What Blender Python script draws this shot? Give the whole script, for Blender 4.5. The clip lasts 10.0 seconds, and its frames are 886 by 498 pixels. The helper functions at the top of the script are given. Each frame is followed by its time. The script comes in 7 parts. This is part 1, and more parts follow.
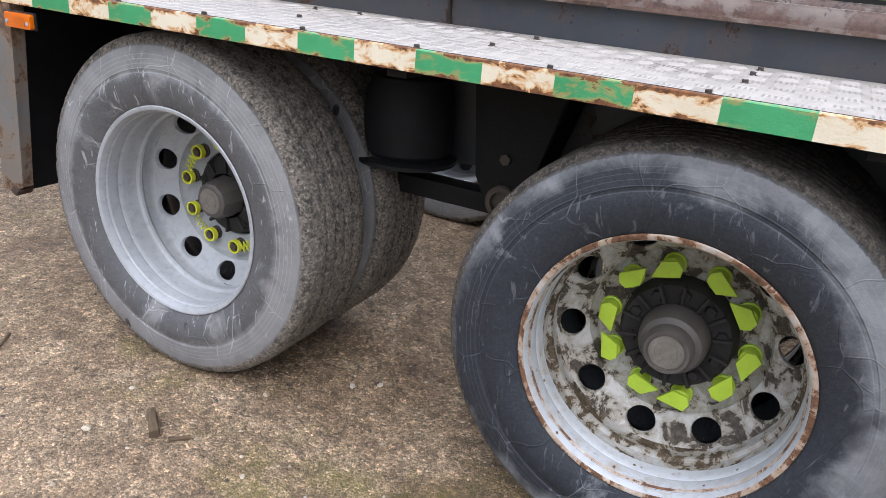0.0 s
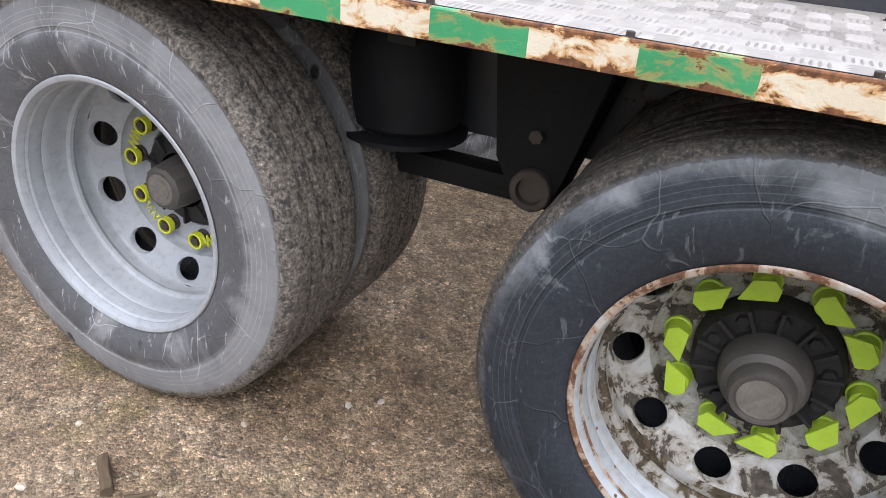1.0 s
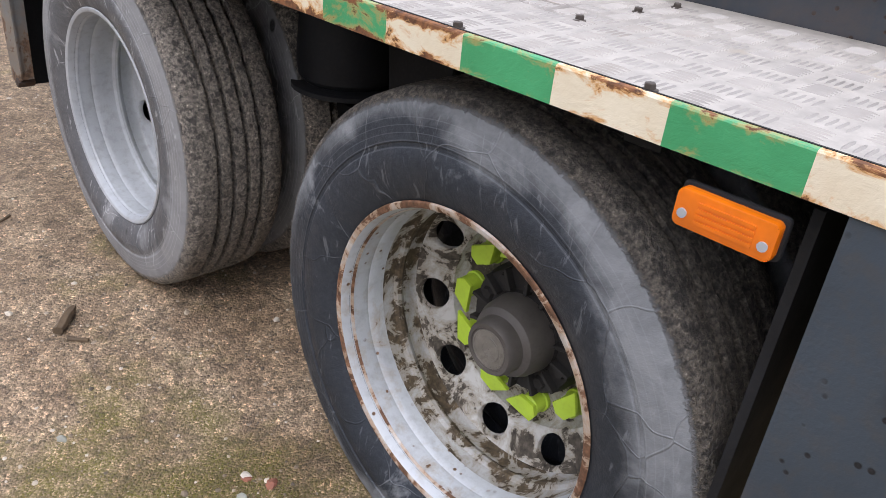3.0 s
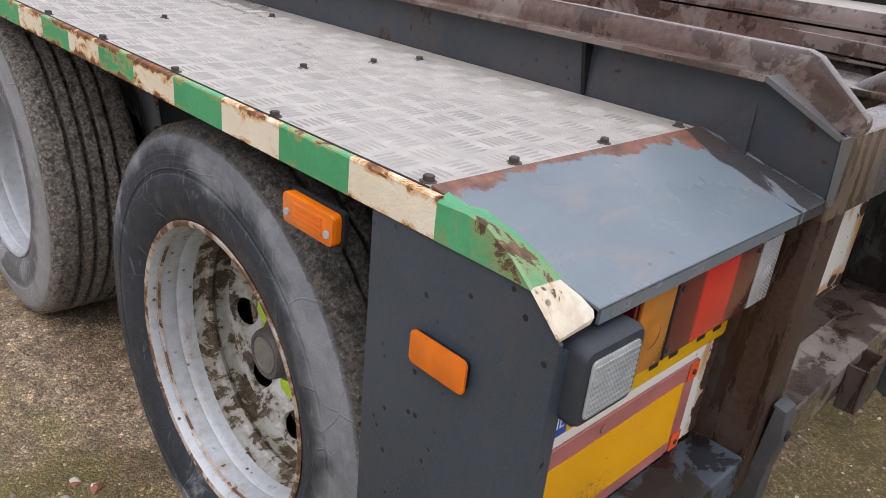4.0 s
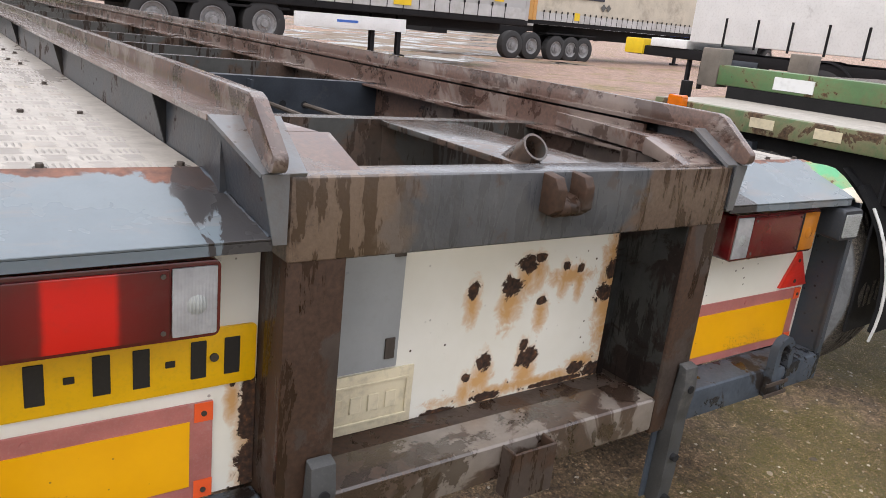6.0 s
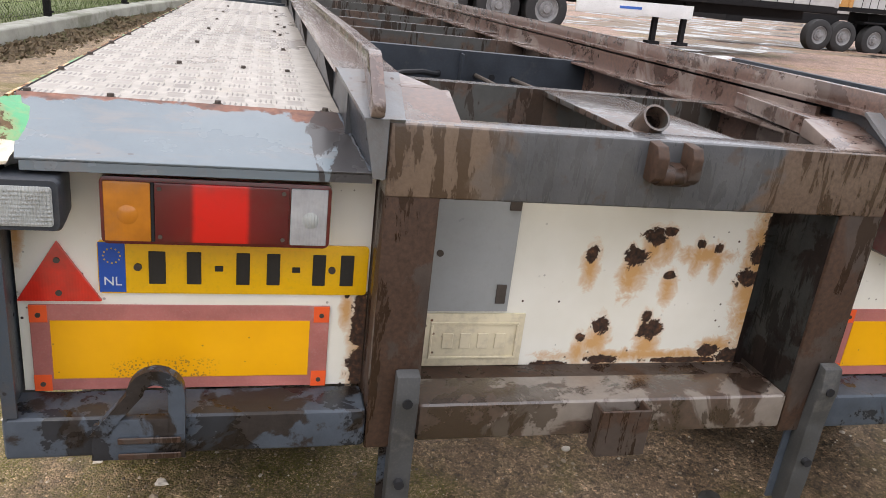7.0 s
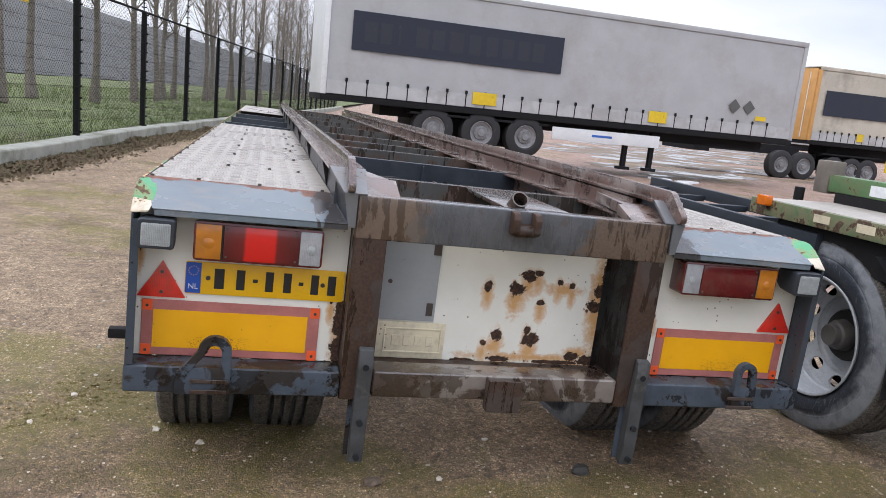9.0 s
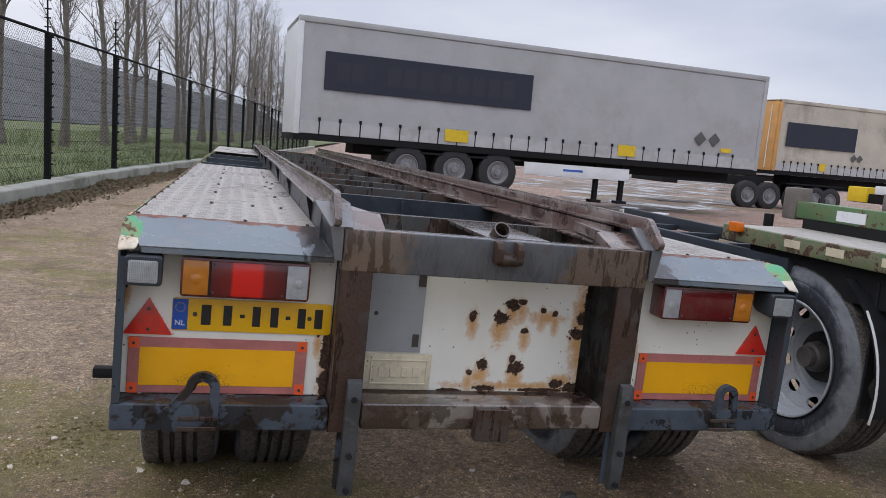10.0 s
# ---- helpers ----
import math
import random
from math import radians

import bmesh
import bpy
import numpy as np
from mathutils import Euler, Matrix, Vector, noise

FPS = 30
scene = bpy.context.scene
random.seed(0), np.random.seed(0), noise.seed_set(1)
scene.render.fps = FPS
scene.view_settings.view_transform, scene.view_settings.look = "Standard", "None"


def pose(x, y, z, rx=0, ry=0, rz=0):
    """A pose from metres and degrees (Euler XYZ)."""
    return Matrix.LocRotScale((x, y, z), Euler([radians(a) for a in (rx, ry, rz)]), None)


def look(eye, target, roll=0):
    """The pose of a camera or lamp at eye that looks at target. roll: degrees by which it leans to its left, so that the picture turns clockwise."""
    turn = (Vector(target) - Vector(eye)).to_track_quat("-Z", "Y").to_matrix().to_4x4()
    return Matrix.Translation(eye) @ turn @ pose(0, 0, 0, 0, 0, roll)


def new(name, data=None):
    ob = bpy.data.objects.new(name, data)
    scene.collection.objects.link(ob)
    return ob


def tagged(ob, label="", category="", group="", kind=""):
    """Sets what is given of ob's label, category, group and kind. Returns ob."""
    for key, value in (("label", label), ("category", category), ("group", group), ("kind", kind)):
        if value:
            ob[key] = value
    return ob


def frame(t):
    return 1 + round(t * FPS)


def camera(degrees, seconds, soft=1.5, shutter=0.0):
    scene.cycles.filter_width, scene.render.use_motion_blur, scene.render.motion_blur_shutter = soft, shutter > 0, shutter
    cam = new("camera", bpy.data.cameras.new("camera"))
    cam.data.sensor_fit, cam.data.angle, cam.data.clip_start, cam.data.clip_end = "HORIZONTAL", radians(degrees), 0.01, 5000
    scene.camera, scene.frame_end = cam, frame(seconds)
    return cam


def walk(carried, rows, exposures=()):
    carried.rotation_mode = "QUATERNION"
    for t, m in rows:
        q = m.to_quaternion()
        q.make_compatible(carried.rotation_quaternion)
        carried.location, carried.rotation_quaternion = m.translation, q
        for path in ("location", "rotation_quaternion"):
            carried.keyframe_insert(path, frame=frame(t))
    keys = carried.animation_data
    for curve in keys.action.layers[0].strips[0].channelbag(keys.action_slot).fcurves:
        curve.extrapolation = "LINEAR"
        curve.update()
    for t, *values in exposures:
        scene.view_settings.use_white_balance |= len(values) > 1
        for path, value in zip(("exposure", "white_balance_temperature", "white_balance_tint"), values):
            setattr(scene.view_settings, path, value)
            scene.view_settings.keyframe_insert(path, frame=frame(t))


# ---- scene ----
cam = camera(61.97, 10.0, soft=0.4)
# The chassis stands on sloping ground: its own frame leans against the level world.
TILT = Matrix.Translation((-1.25, 1.4, 0)) @ Matrix.Rotation(radians(1.674), 4, Vector((-0.1078, 0.9542, -0.2792))) @ Matrix.Translation((1.25, -1.4, 0))
PATH = [
    (0, (-2.624, 0.53, 1.293), (-0.958, 1.349, 0.548), 5.3),
    (0.5, (-2.393, 0.648, 1.285), (-0.746, 1.389, 0.426), 4.3),
    (1, (-2.249, 0.818, 1.295), (-0.633, 1.53, 0.357), 4.8),
    (1.5, (-2.104, 0.773, 1.297), (-0.665, 1.774, 0.334), 5.0),
    (2, (-2.053, 0.55, 1.321), (-0.777, 1.762, 0.372), 5.6),
    (2.2, (-2.063, 0.429, 1.306), (-0.784, 1.636, 0.353), 6.3),
    (3.3, (-1.882, -0.114, 1.331), (-0.612, 1.093, 0.366), 6.0),
    (3.5, (-1.837, -0.204, 1.349), (-0.567, 1.012, 0.395), 5.9),
    (4, (-1.772, -0.444, 1.371), (-0.457, 0.823, 0.555), 6.1),
    (4.5, (-1.572, -0.647, 1.393), (-0.225, 0.646, 0.677), 6.6),
    (5, (-1.261, -0.761, 1.38), (0.097, 0.55, 0.718), 6.0),
    (5.2, (-1.193, -0.803, 1.37), (0.168, 0.512, 0.724), 6.3),
    (6.3, (-0.893, -1.225, 1.368), (-0.082, 0.498, 0.756), 6.4),
    (6.5, (-0.805, -1.253, 1.357), (-0.251, 0.55, 0.693), 6.0),
    (7, (-0.794, -1.419, 1.375), (-0.308, 0.4, 0.702), 6.6),
    (7.5, (-0.829, -1.714, 1.388), (-0.305, 0.091, 0.705), 7.3),
    (8, (-0.747, -1.988, 1.389), (-0.244, -0.175, 0.712), 7.2),
    (8.5, (-0.769, -2.248, 1.399), (-0.267, -0.403, 0.812), 7.3),
    (9, (-0.878, -2.461, 1.424), (-0.385, -0.556, 1.063), 7.3),
    (9.5, (-0.939, -2.492, 1.397), (-0.424, -0.561, 1.337), 7.1),
    (10, (-0.922, -2.494, 1.406), (-0.369, -0.589, 1.151), 6.2),
]
# seconds, stops, kelvin, tint
LIGHT = ((0, 0.55, 6550, 12), (0.5, 0.67, 6550, 12), (1.5, 0.64, 6650, 12), (2.2, 0.62, 6750, 12), (3.5, 0.20, 6700, 15), (4, 0.12, 6900, 14), (5, 0.18, 7000, 13), (6.5, 0.47, 7300, 12), (7.5, 0.52, 7150, 13), (8, 0.55, 6900, 13), (8.6, 0.47, 6750, 12), (9, 0.23, 6650, 12), (9.5, -0.53, 6350, 13), (10, -0.28, 6500, 13))
walk(cam, [(t, TILT @ look(eye, target, roll)) for t, eye, target, roll in PATH], exposures=LIGHT)

# ---- light: overcast winter sky ----
world = bpy.data.worlds.new("overcast_sky")
scene.world = world
world.use_nodes = True
wt = world.node_tree
wt.nodes.clear()
w_out = wt.nodes.new("ShaderNodeOutputWorld")
w_bg = wt.nodes.new("ShaderNodeBackground")
w_sky = wt.nodes.new("ShaderNodeTexSky")
w_sky.sky_type, w_sky.sun_disc = "NISHITA", False
w_sky.sun_elevation, w_sky.sun_rotation = radians(38), radians(-110)
w_gain = wt.nodes.new("ShaderNodeMix")
w_gain.data_type, w_gain.blend_type = "RGBA", "MULTIPLY"
w_gain.inputs[0].default_value = 1.0
w_gain.inputs[7].default_value = (0.11, 0.11, 0.11, 1)
wt.links.new(w_sky.outputs[0], w_gain.inputs[6])
w_co = wt.nodes.new("ShaderNodeTexCoord")
w_map = wt.nodes.new("ShaderNodeMapping")
w_map.inputs["Scale"].default_value = (1.2, 1.2, 4.0)
w_noise = wt.nodes.new("ShaderNodeTexNoise")
w_noise.inputs["Scale"].default_value, w_noise.inputs["Detail"].default_value = 1.6, 5
w_ramp = wt.nodes.new("ShaderNodeValToRGB")
w_ramp.color_ramp.elements[0].position, w_ramp.color_ramp.elements[1].position = 0.3, 0.72
w_ramp.color_ramp.elements[0].color, w_ramp.color_ramp.elements[1].color = (0.62, 0.69, 0.85, 1), (1.07, 1.10, 1.21, 1)
wt.links.new(w_co.outputs["Generated"], w_map.inputs[0])
wt.links.new(w_map.outputs[0], w_noise.inputs["Vector"])
wt.links.new(w_noise.outputs["Fac"], w_ramp.inputs[0])
w_sep = wt.nodes.new("ShaderNodeSeparateXYZ")
wt.links.new(w_co.outputs["Generated"], w_sep.inputs[0])
w_lift = wt.nodes.new("ShaderNodeMapRange")
w_lift.interpolation_type = "SMOOTHSTEP"
for sock, v in zip(("From Min", "From Max", "To Min", "To Max"), (0.25, 1.0, 1.0, 2.3)):
    w_lift.inputs[sock].default_value = v
wt.links.new(w_sep.outputs[2], w_lift.inputs["Value"])
w_mix = wt.nodes.new("ShaderNodeMix")
w_mix.data_type = "RGBA"
w_mix.inputs[0].default_value = 0.86
wt.links.new(w_gain.outputs[2], w_mix.inputs[6])
wt.links.new(w_ramp.outputs[0], w_mix.inputs[7])
wt.links.new(w_mix.outputs[2], w_bg.inputs["Color"])
wt.links.new(w_lift.outputs[0], w_bg.inputs["Strength"])
wt.links.new(w_bg.outputs[0], w_out.inputs[0])

sun = new("sun", bpy.data.lights.new("sun", "SUN"))
sun.data.energy, sun.data.angle, sun.data.color = 0.9, radians(40), (1.0, 0.97, 0.92)
sun.matrix_world = look((-6, -3, 9), (0, 0, 0))

# ---- materials ----
def nodes_of(name):
    m = bpy.data.materials.new(name)
    m.use_nodes = True
    nt = m.node_tree
    return m, nt, nt.nodes["Principled BSDF"]


def link(nt, a, b):
    nt.links.new(a, b)


def value(nt, sock, v):
    if isinstance(v, (int, float)):
        sock.default_value = v
    elif isinstance(v, tuple):
        sock.default_value = (*v, 1) if len(v) == 3 else v
    else:
        nt.links.new(v, sock)


def coord(nt, stretch=(1, 1, 1), space="Object"):
    co = nt.nodes.new("ShaderNodeTexCoord")
    mp = nt.nodes.new("ShaderNodeMapping")
    mp.inputs["Scale"].default_value = stretch
    link(nt, co.outputs[space], mp.inputs[0])
    return mp.outputs[0]


def noise_fac(nt, scale, detail=4, rough=0.6, vec=None, distort=0.0):
    n = nt.nodes.new("ShaderNodeTexNoise")
    n.inputs["Scale"].default_value, n.inputs["Detail"].default_value = scale, detail
    n.inputs["Roughness"].default_value, n.inputs["Distortion"].default_value = rough, distort
    link(nt, vec or coord(nt), n.inputs["Vector"])
    return n.outputs["Fac"]


def cell(nt, scale, vec=None, feature="F1", out="Distance", rnd=1.0):
    n = nt.nodes.new("ShaderNodeTexVoronoi")
    n.feature = feature
    n.inputs["Scale"].default_value = scale
    n.inputs["Randomness"].default_value = rnd
    link(nt, vec or coord(nt), n.inputs["Vector"])
    return n.outputs[out]


def ramp(nt, fac, *stops):
    r = nt.nodes.new("ShaderNodeValToRGB")
    e = r.color_ramp.elements
    while len(e) < len(stops):
        e.new(0.5)
    for el, (p, c) in zip(e, stops):
        el.position = p
        el.color = (c, c, c, 1) if isinstance(c, (int, float)) else (*c, 1)
    link(nt, fac, r.inputs[0])
    return r.outputs[0]


def mix(nt, fac, a, b, blend="MIX"):
    n = nt.nodes.new("ShaderNodeMix")
    n.data_type, n.blend_type = "RGBA", blend
    value(nt, n.inputs[0], fac)
    value(nt, n.inputs[6], a)
    value(nt, n.inputs[7], b)
    return n.outputs[2]


def calc(nt, op, a, b=0.0, clamp=False):
    n = nt.nodes.new("ShaderNodeMath")
    n.operation, n.use_clamp = op, clamp
    value(nt, n.inputs[0], a)
    value(nt, n.inputs[1], b)
    return n.outputs[0]


def fade(nt, v, a, b):
    """0 at a, 1 at b, straight in between."""
    n = nt.nodes.new("ShaderNodeMapRange")
    n.inputs["From Min"].default_value, n.inputs["From Max"].default_value = a, b
    link(nt, v, n.inputs["Value"])
    return n.outputs["Result"]


def axis_of(nt, vec, i):
    s = nt.nodes.new("ShaderNodeSeparateXYZ")
    link(nt, vec, s.inputs[0])
    return s.outputs[i]


def bump(nt, bsdf, height, strength=0.3, dist=0.01):
    b = nt.nodes.new("ShaderNodeBump")
    b.inputs["Strength"].default_value, b.inputs["Distance"].default_value = strength, dist
    link(nt, height, b.inputs["Height"])
    link(nt, b.outputs[0], bsdf.inputs["Normal"])


def plain(name, col, rough=0.5, metal=0.0, vary=0.25, scale=9.0, bumped=0.1, grime=(0.06, 0.05, 0.04), grime_at=0.62, coat=0.0):
    """Paint, plastic or metal with broad tone changes, fine speckle and some grime."""
    m, nt, b = nodes_of(name)
    big = noise_fac(nt, scale, 5)
    fine = noise_fac(nt, scale * 14, 3)
    dark = tuple(c * (1 - vary) for c in col)
    light = tuple(min(1, c * (1 + vary * 0.6)) for c in col)
    c1 = ramp(nt, big, (0.3, dark), (0.7, light))
    c2 = mix(nt, calc(nt, "MULTIPLY", ramp(nt, fine, (0.5, 0.0), (0.8, 1.0)), 0.18), c1, grime)
    c3 = mix(nt, calc(nt, "MULTIPLY", ramp(nt, noise_fac(nt, scale * 0.45, 6, 0.7), (grime_at, 0.0), (grime_at + 0.12, 1.0)), 0.55), c2, grime)
    link(nt, c3, b.inputs["Base Color"])
    link(nt, ramp(nt, big, (0.3, max(0.03, rough - 0.1)), (0.7, min(1, rough + 0.12))), b.inputs["Roughness"])
    b.inputs["Metallic"].default_value = metal
    if coat:
        b.inputs["Coat Weight"].default_value, b.inputs["Coat Roughness"].default_value = coat, 0.12
    bump(nt, b, fine, bumped, 0.003)
    return m


def rusted(name, col, rust_at=0.55, scale=6.0, rough=0.45, drips=False, spots=True, rust=(0.16, 0.065, 0.03), edge=(0.42, 0.2, 0.07), halo=0.5, spotted=0.52):
    """Painted steel with rust that breaks through in ragged patches with a stained halo."""
    m, nt, b = nodes_of(name)
    vec = coord(nt, (1, 1, 0.28) if drips else (1, 1, 1))
    n1 = noise_fac(nt, scale, 8, 0.68, vec, 0.4)
    tone = noise_fac(nt, 3.0, 4)
    base = ramp(nt, tone, (0.3, tuple(c * 0.8 for c in col)), (0.7, tuple(min(1, c * 1.12) for c in col)))
    dirt = mix(nt, calc(nt, "MULTIPLY", ramp(nt, noise_fac(nt, 45, 4), (0.48, 0.0), (0.7, 1.0)), 0.22), base, (0.09, 0.07, 0.05))
    stain = mix(nt, calc(nt, "MULTIPLY", ramp(nt, n1, (rust_at - 0.12, 0.0), (rust_at, 1.0)), halo), dirt, edge)
    rustc = ramp(nt, noise_fac(nt, 70, 4), (0.3, tuple(c * 0.35 for c in rust)), (0.55, rust), (0.75, tuple(min(1, c * 1.8) for c in rust)))
    mask = ramp(nt, n1, (rust_at, 0.0), (rust_at + 0.025, 1.0))
    if spots:
        sp = cell(nt, 34)
        few = ramp(nt, noise_fac(nt, 7, 2), (spotted, 0.0), (spotted + 0.08, 1.0))
        mask = calc(nt, "MAXIMUM", mask, calc(nt, "MULTIPLY", ramp(nt, sp, (0.1, 1.0), (0.16, 0.0)), few))
    link(nt, mix(nt, mask, stain, rustc), b.inputs["Base Color"])
    link(nt, ramp(nt, mask, (0.0, rough), (1.0, 0.85)), b.inputs["Roughness"])
    bump(nt, b, calc(nt, "ADD", calc(nt, "MULTIPLY", mask, -0.5), calc(nt, "MULTIPLY", noise_fac(nt, 120, 3), 0.5)), 0.35, 0.004)
    return m


def weathered(name, paint, bare, at=0.5, scale=4.0, wet=0.3, vertical=True):
    """Old steel where paint gives way to bare brown metal, with wet runs down it."""
    m, nt, b = nodes_of(name)
    n1 = noise_fac(nt, scale, 7, 0.62, None, 0.6)
    n2 = noise_fac(nt, 5.5, 6, 0.7, coord(nt, (3.2, 3.2, 0.5)) if vertical else None, 0.3)
    fine = noise_fac(nt, 90, 4)
    mask = ramp(nt, n1, (at - 0.015, 0.0), (at + 0.02, 1.0))
    barec = ramp(nt, fine, (0.3, tuple(c * 0.6 for c in bare)), (0.7, tuple(c * 1.35 for c in bare)))
    paintc = ramp(nt, noise_fac(nt, 11, 5), (0.3, tuple(c * 0.72 for c in paint)), (0.7, tuple(c * 1.2 for c in paint)))
    c = mix(nt, mask, paintc, barec)
    runs = ramp(nt, n2, (0.52, 0.0), (0.55, 1.0))
    c = mix(nt, calc(nt, "MULTIPLY", runs, 0.72), c, tuple(v * 0.42 for v in bare))
    link(nt, c, b.inputs["Base Color"])
    link(nt, mix(nt, runs, ramp(nt, fine, (0.3, 0.5), (0.7, 0.7)), (wet, wet, wet)), b.inputs["Roughness"])
    bump(nt, b, calc(nt, "ADD", calc(nt, "MULTIPLY", mask, -0.4), calc(nt, "MULTIPLY", fine, 0.5)), 0.3, 0.004)
    return m


def lens(name, col, rough=0.14, rib=0.0):
    m, nt, b = nodes_of(name)
    v = coord(nt)
    tone = noise_fac(nt, 22, 3)
    dirt = mix(nt, ramp(nt, noise_fac(nt, 9, 6, 0.7), (0.5, 0.0), (0.75, 0.4)), ramp(nt, tone, (0.3, tuple(c * 0.75 for c in col)), (0.7, col)), (0.12, 0.09, 0.07))
    link(nt, dirt, b.inputs["Base Color"])
    b.inputs["Roughness"].default_value = rough
    b.inputs["Coat Weight"].default_value, b.inputs["Coat Roughness"].default_value = 0.6, 0.08
    w = nt.nodes.new("ShaderNodeTexWave")
    w.inputs["Scale"].default_value = 60
    link(nt, v, w.inputs[0])
    bump(nt, b, w.outputs["Fac"], rib, 0.002)
    return m


def tyre_rubber(name, dark, dust, at, band, scratch, spots, tread_dirt=1.0, ragged=0.0):
    """Rubber with pale scuffs, scratches and dust on the wall and brown-grey grit on the tread."""
    m, nt, b = nodes_of(name)
    v = coord(nt)
    y, z = axis_of(nt, v, 1), axis_of(nt, v, 2)
    r = calc(nt, "SQRT", calc(nt, "ADD", calc(nt, "MULTIPLY", y, y), calc(nt, "MULTIPLY", z, z)))
    n1 = noise_fac(nt, 4.5, 7, 0.65, v, 0.8)
    n2 = noise_fac(nt, 11, 6, 0.7, v, 0.4)
    fine = noise_fac(nt, 120, 4, 0.75)
    coarse = noise_fac(nt, 42, 5, 0.7)
    wall = mix(nt, ramp(nt, n1, (at, 0.0), (at + 0.10, 0.85)), mix(nt, ramp(nt, n2, (0.35, 0.0), (0.65, 0.5)), dark, tuple(c * 1.5 for c in dark)), dust)
    edge = calc(nt, "ADD", r, calc(nt, "MULTIPLY", calc(nt, "SUBTRACT", n2, 0.5), 0.07))
    if ragged:
        edge = calc(nt, "ADD", edge, calc(nt, "MULTIPLY", calc(nt, "SUBTRACT", noise_fac(nt, 3.4, 3, 0.55, v, 0.3), 0.5), ragged))
    if ragged:
        edge = calc(nt, "SUBTRACT", edge, calc(nt, "MULTIPLY", calc(nt, "DIVIDE", y, calc(nt, "MAXIMUM", r, 0.05)), 0.050))
    ring = ramp(nt, edge, (band - 0.012, 0.0), (band + (0.03 if ragged else 0.012), 1.0))
    wall = mix(nt, calc(nt, "MULTIPLY", ring, ramp(nt, n2, (0.3, 0.45), (0.6, 0.95))), wall, dust)
    pale = tuple(min(1, c * 1.7) for c in dust)
    warp = nt.nodes.new("ShaderNodeMix")
    warp.data_type = "VECTOR"
    warp.inputs[0].default_value = 0.12
    nv = nt.nodes.new("ShaderNodeTexNoise")
    nv.inputs["Scale"].default_value = 6
    link(nt, v, nv.inputs["Vector"])
    link(nt, v, warp.inputs[4])
    link(nt, nv.outputs["Color"], warp.inputs[5])
    crack = ramp(nt, cell(nt, 6.5, warp.outputs[1], "DISTANCE_TO_EDGE"), (0.003, 1.0), (0.010, 0.0))
    wall = mix(nt, calc(nt, "MULTIPLY", calc(nt, "MULTIPLY", crack, ramp(nt, n1, (0.50, 0.0), (0.58, 1.0))), scratch), wall, pale)
    rub = ramp(nt, noise_fac(nt, 30, 4, 0.6, coord(nt, (1, 1.8, 0.45)), 1.2), (0.62, 0.0), (0.68, 0.8))
    wall = mix(nt, calc(nt, "MULTIPLY", rub, scratch), wall, pale)
    rings = ramp(nt, calc(nt, "SINE", calc(nt, "MULTIPLY", r, 520)), (0.86, 0.0), (1.0, 0.5))
    zone = calc(nt, "MULTIPLY", ramp(nt, r, (0.398, 0.0), (0.402, 1.0)), ramp(nt, r, (0.452, 1.0), (0.46, 0.0)))
    wall = mix(nt, calc(nt, "MULTIPLY", rings, calc(nt, "MULTIPLY", zone, scratch)), wall, pale)
    blot = calc(nt, "MULTIPLY", ramp(nt, cell(nt, 8, coord(nt, (1, 1.2, 0.8))), (0.10, 1.0), (0.14, 0.0)), ramp(nt, noise_fac(nt, 2.2, 2), (0.52, 0.0), (0.56, 1.0)))
    wall = mix(nt, calc(nt, "MULTIPLY", blot, spots), wall, (0.022, 0.022, 0.024))
    wall = mix(nt, ramp(nt, fine, (0.45, 0.0), (0.8, 0.06 + 0.3 * scratch)), wall, tuple(c * 0.8 for c in dust))
    k = tread_dirt
    grit = ramp(nt, fine, (0.36, (0.03 * k, 0.029 * k, 0.028 * k)), (0.5, (0.105 * k, 0.094 * k, 0.082 * k)), (0.62, (0.18 * k, 0.158 * k, 0.134 * k)), (0.72, (0.38 * k, 0.345 * k, 0.295 * k)))
    grit = mix(nt, ramp(nt, coarse, (0.52, 0.0), (0.60, 0.75)), grit, (0.022, 0.022, 0.023))
    tread = ramp(nt, calc(nt, "ADD", r, calc(nt, "MULTIPLY", calc(nt, "SUBTRACT", fine, 0.5), 0.016)), (0.474, 0.0), (0.480, 1.0))
    link(nt, mix(nt, tread, wall, grit), b.inputs["Base Color"])
    link(nt, ramp(nt, n1, (0.4, 0.45), (0.6, 0.75)), b.inputs["Roughness"])
    bump(nt, b, calc(nt, "ADD", calc(nt, "MULTIPLY", fine, calc(nt, "ADD", calc(nt, "MULTIPLY", tread, 2.6), 0.35)), calc(nt, "ADD", calc(nt, "MULTIPLY", coarse, tread), calc(nt, "MULTIPLY", crack, 0.25))), 0.75, 0.006)
    return m


MAT = {}
MAT["grey_paint"] = rusted("grey_paint", (0.046, 0.060, 0.077), 0.67, 7.0, 0.34, rust=(0.024, 0.023, 0.025), edge=(0.085, 0.075, 0.075), halo=0.4, spotted=0.40)
MAT["web_paint"] = rusted("web_paint", (0.040, 0.048, 0.060), 0.58, 5.0, 0.36, rust=(0.055, 0.034, 0.026), edge=(0.07, 0.055, 0.05), halo=0.5)
MAT["beam"] = weathered("beam", (0.065, 0.066, 0.063), (0.078, 0.05, 0.037), 0.52, 3.0, 0.22)
MAT["post"] = weathered("post", (0.060, 0.045, 0.038), (0.055, 0.031, 0.021), 0.48, 3.0, 0.22)
MAT["rail_steel"] = weathered("rail_steel", (0.195, 0.150, 0.130), (0.120, 0.070, 0.054), 0.48, 4.0, 0.22, vertical=False)
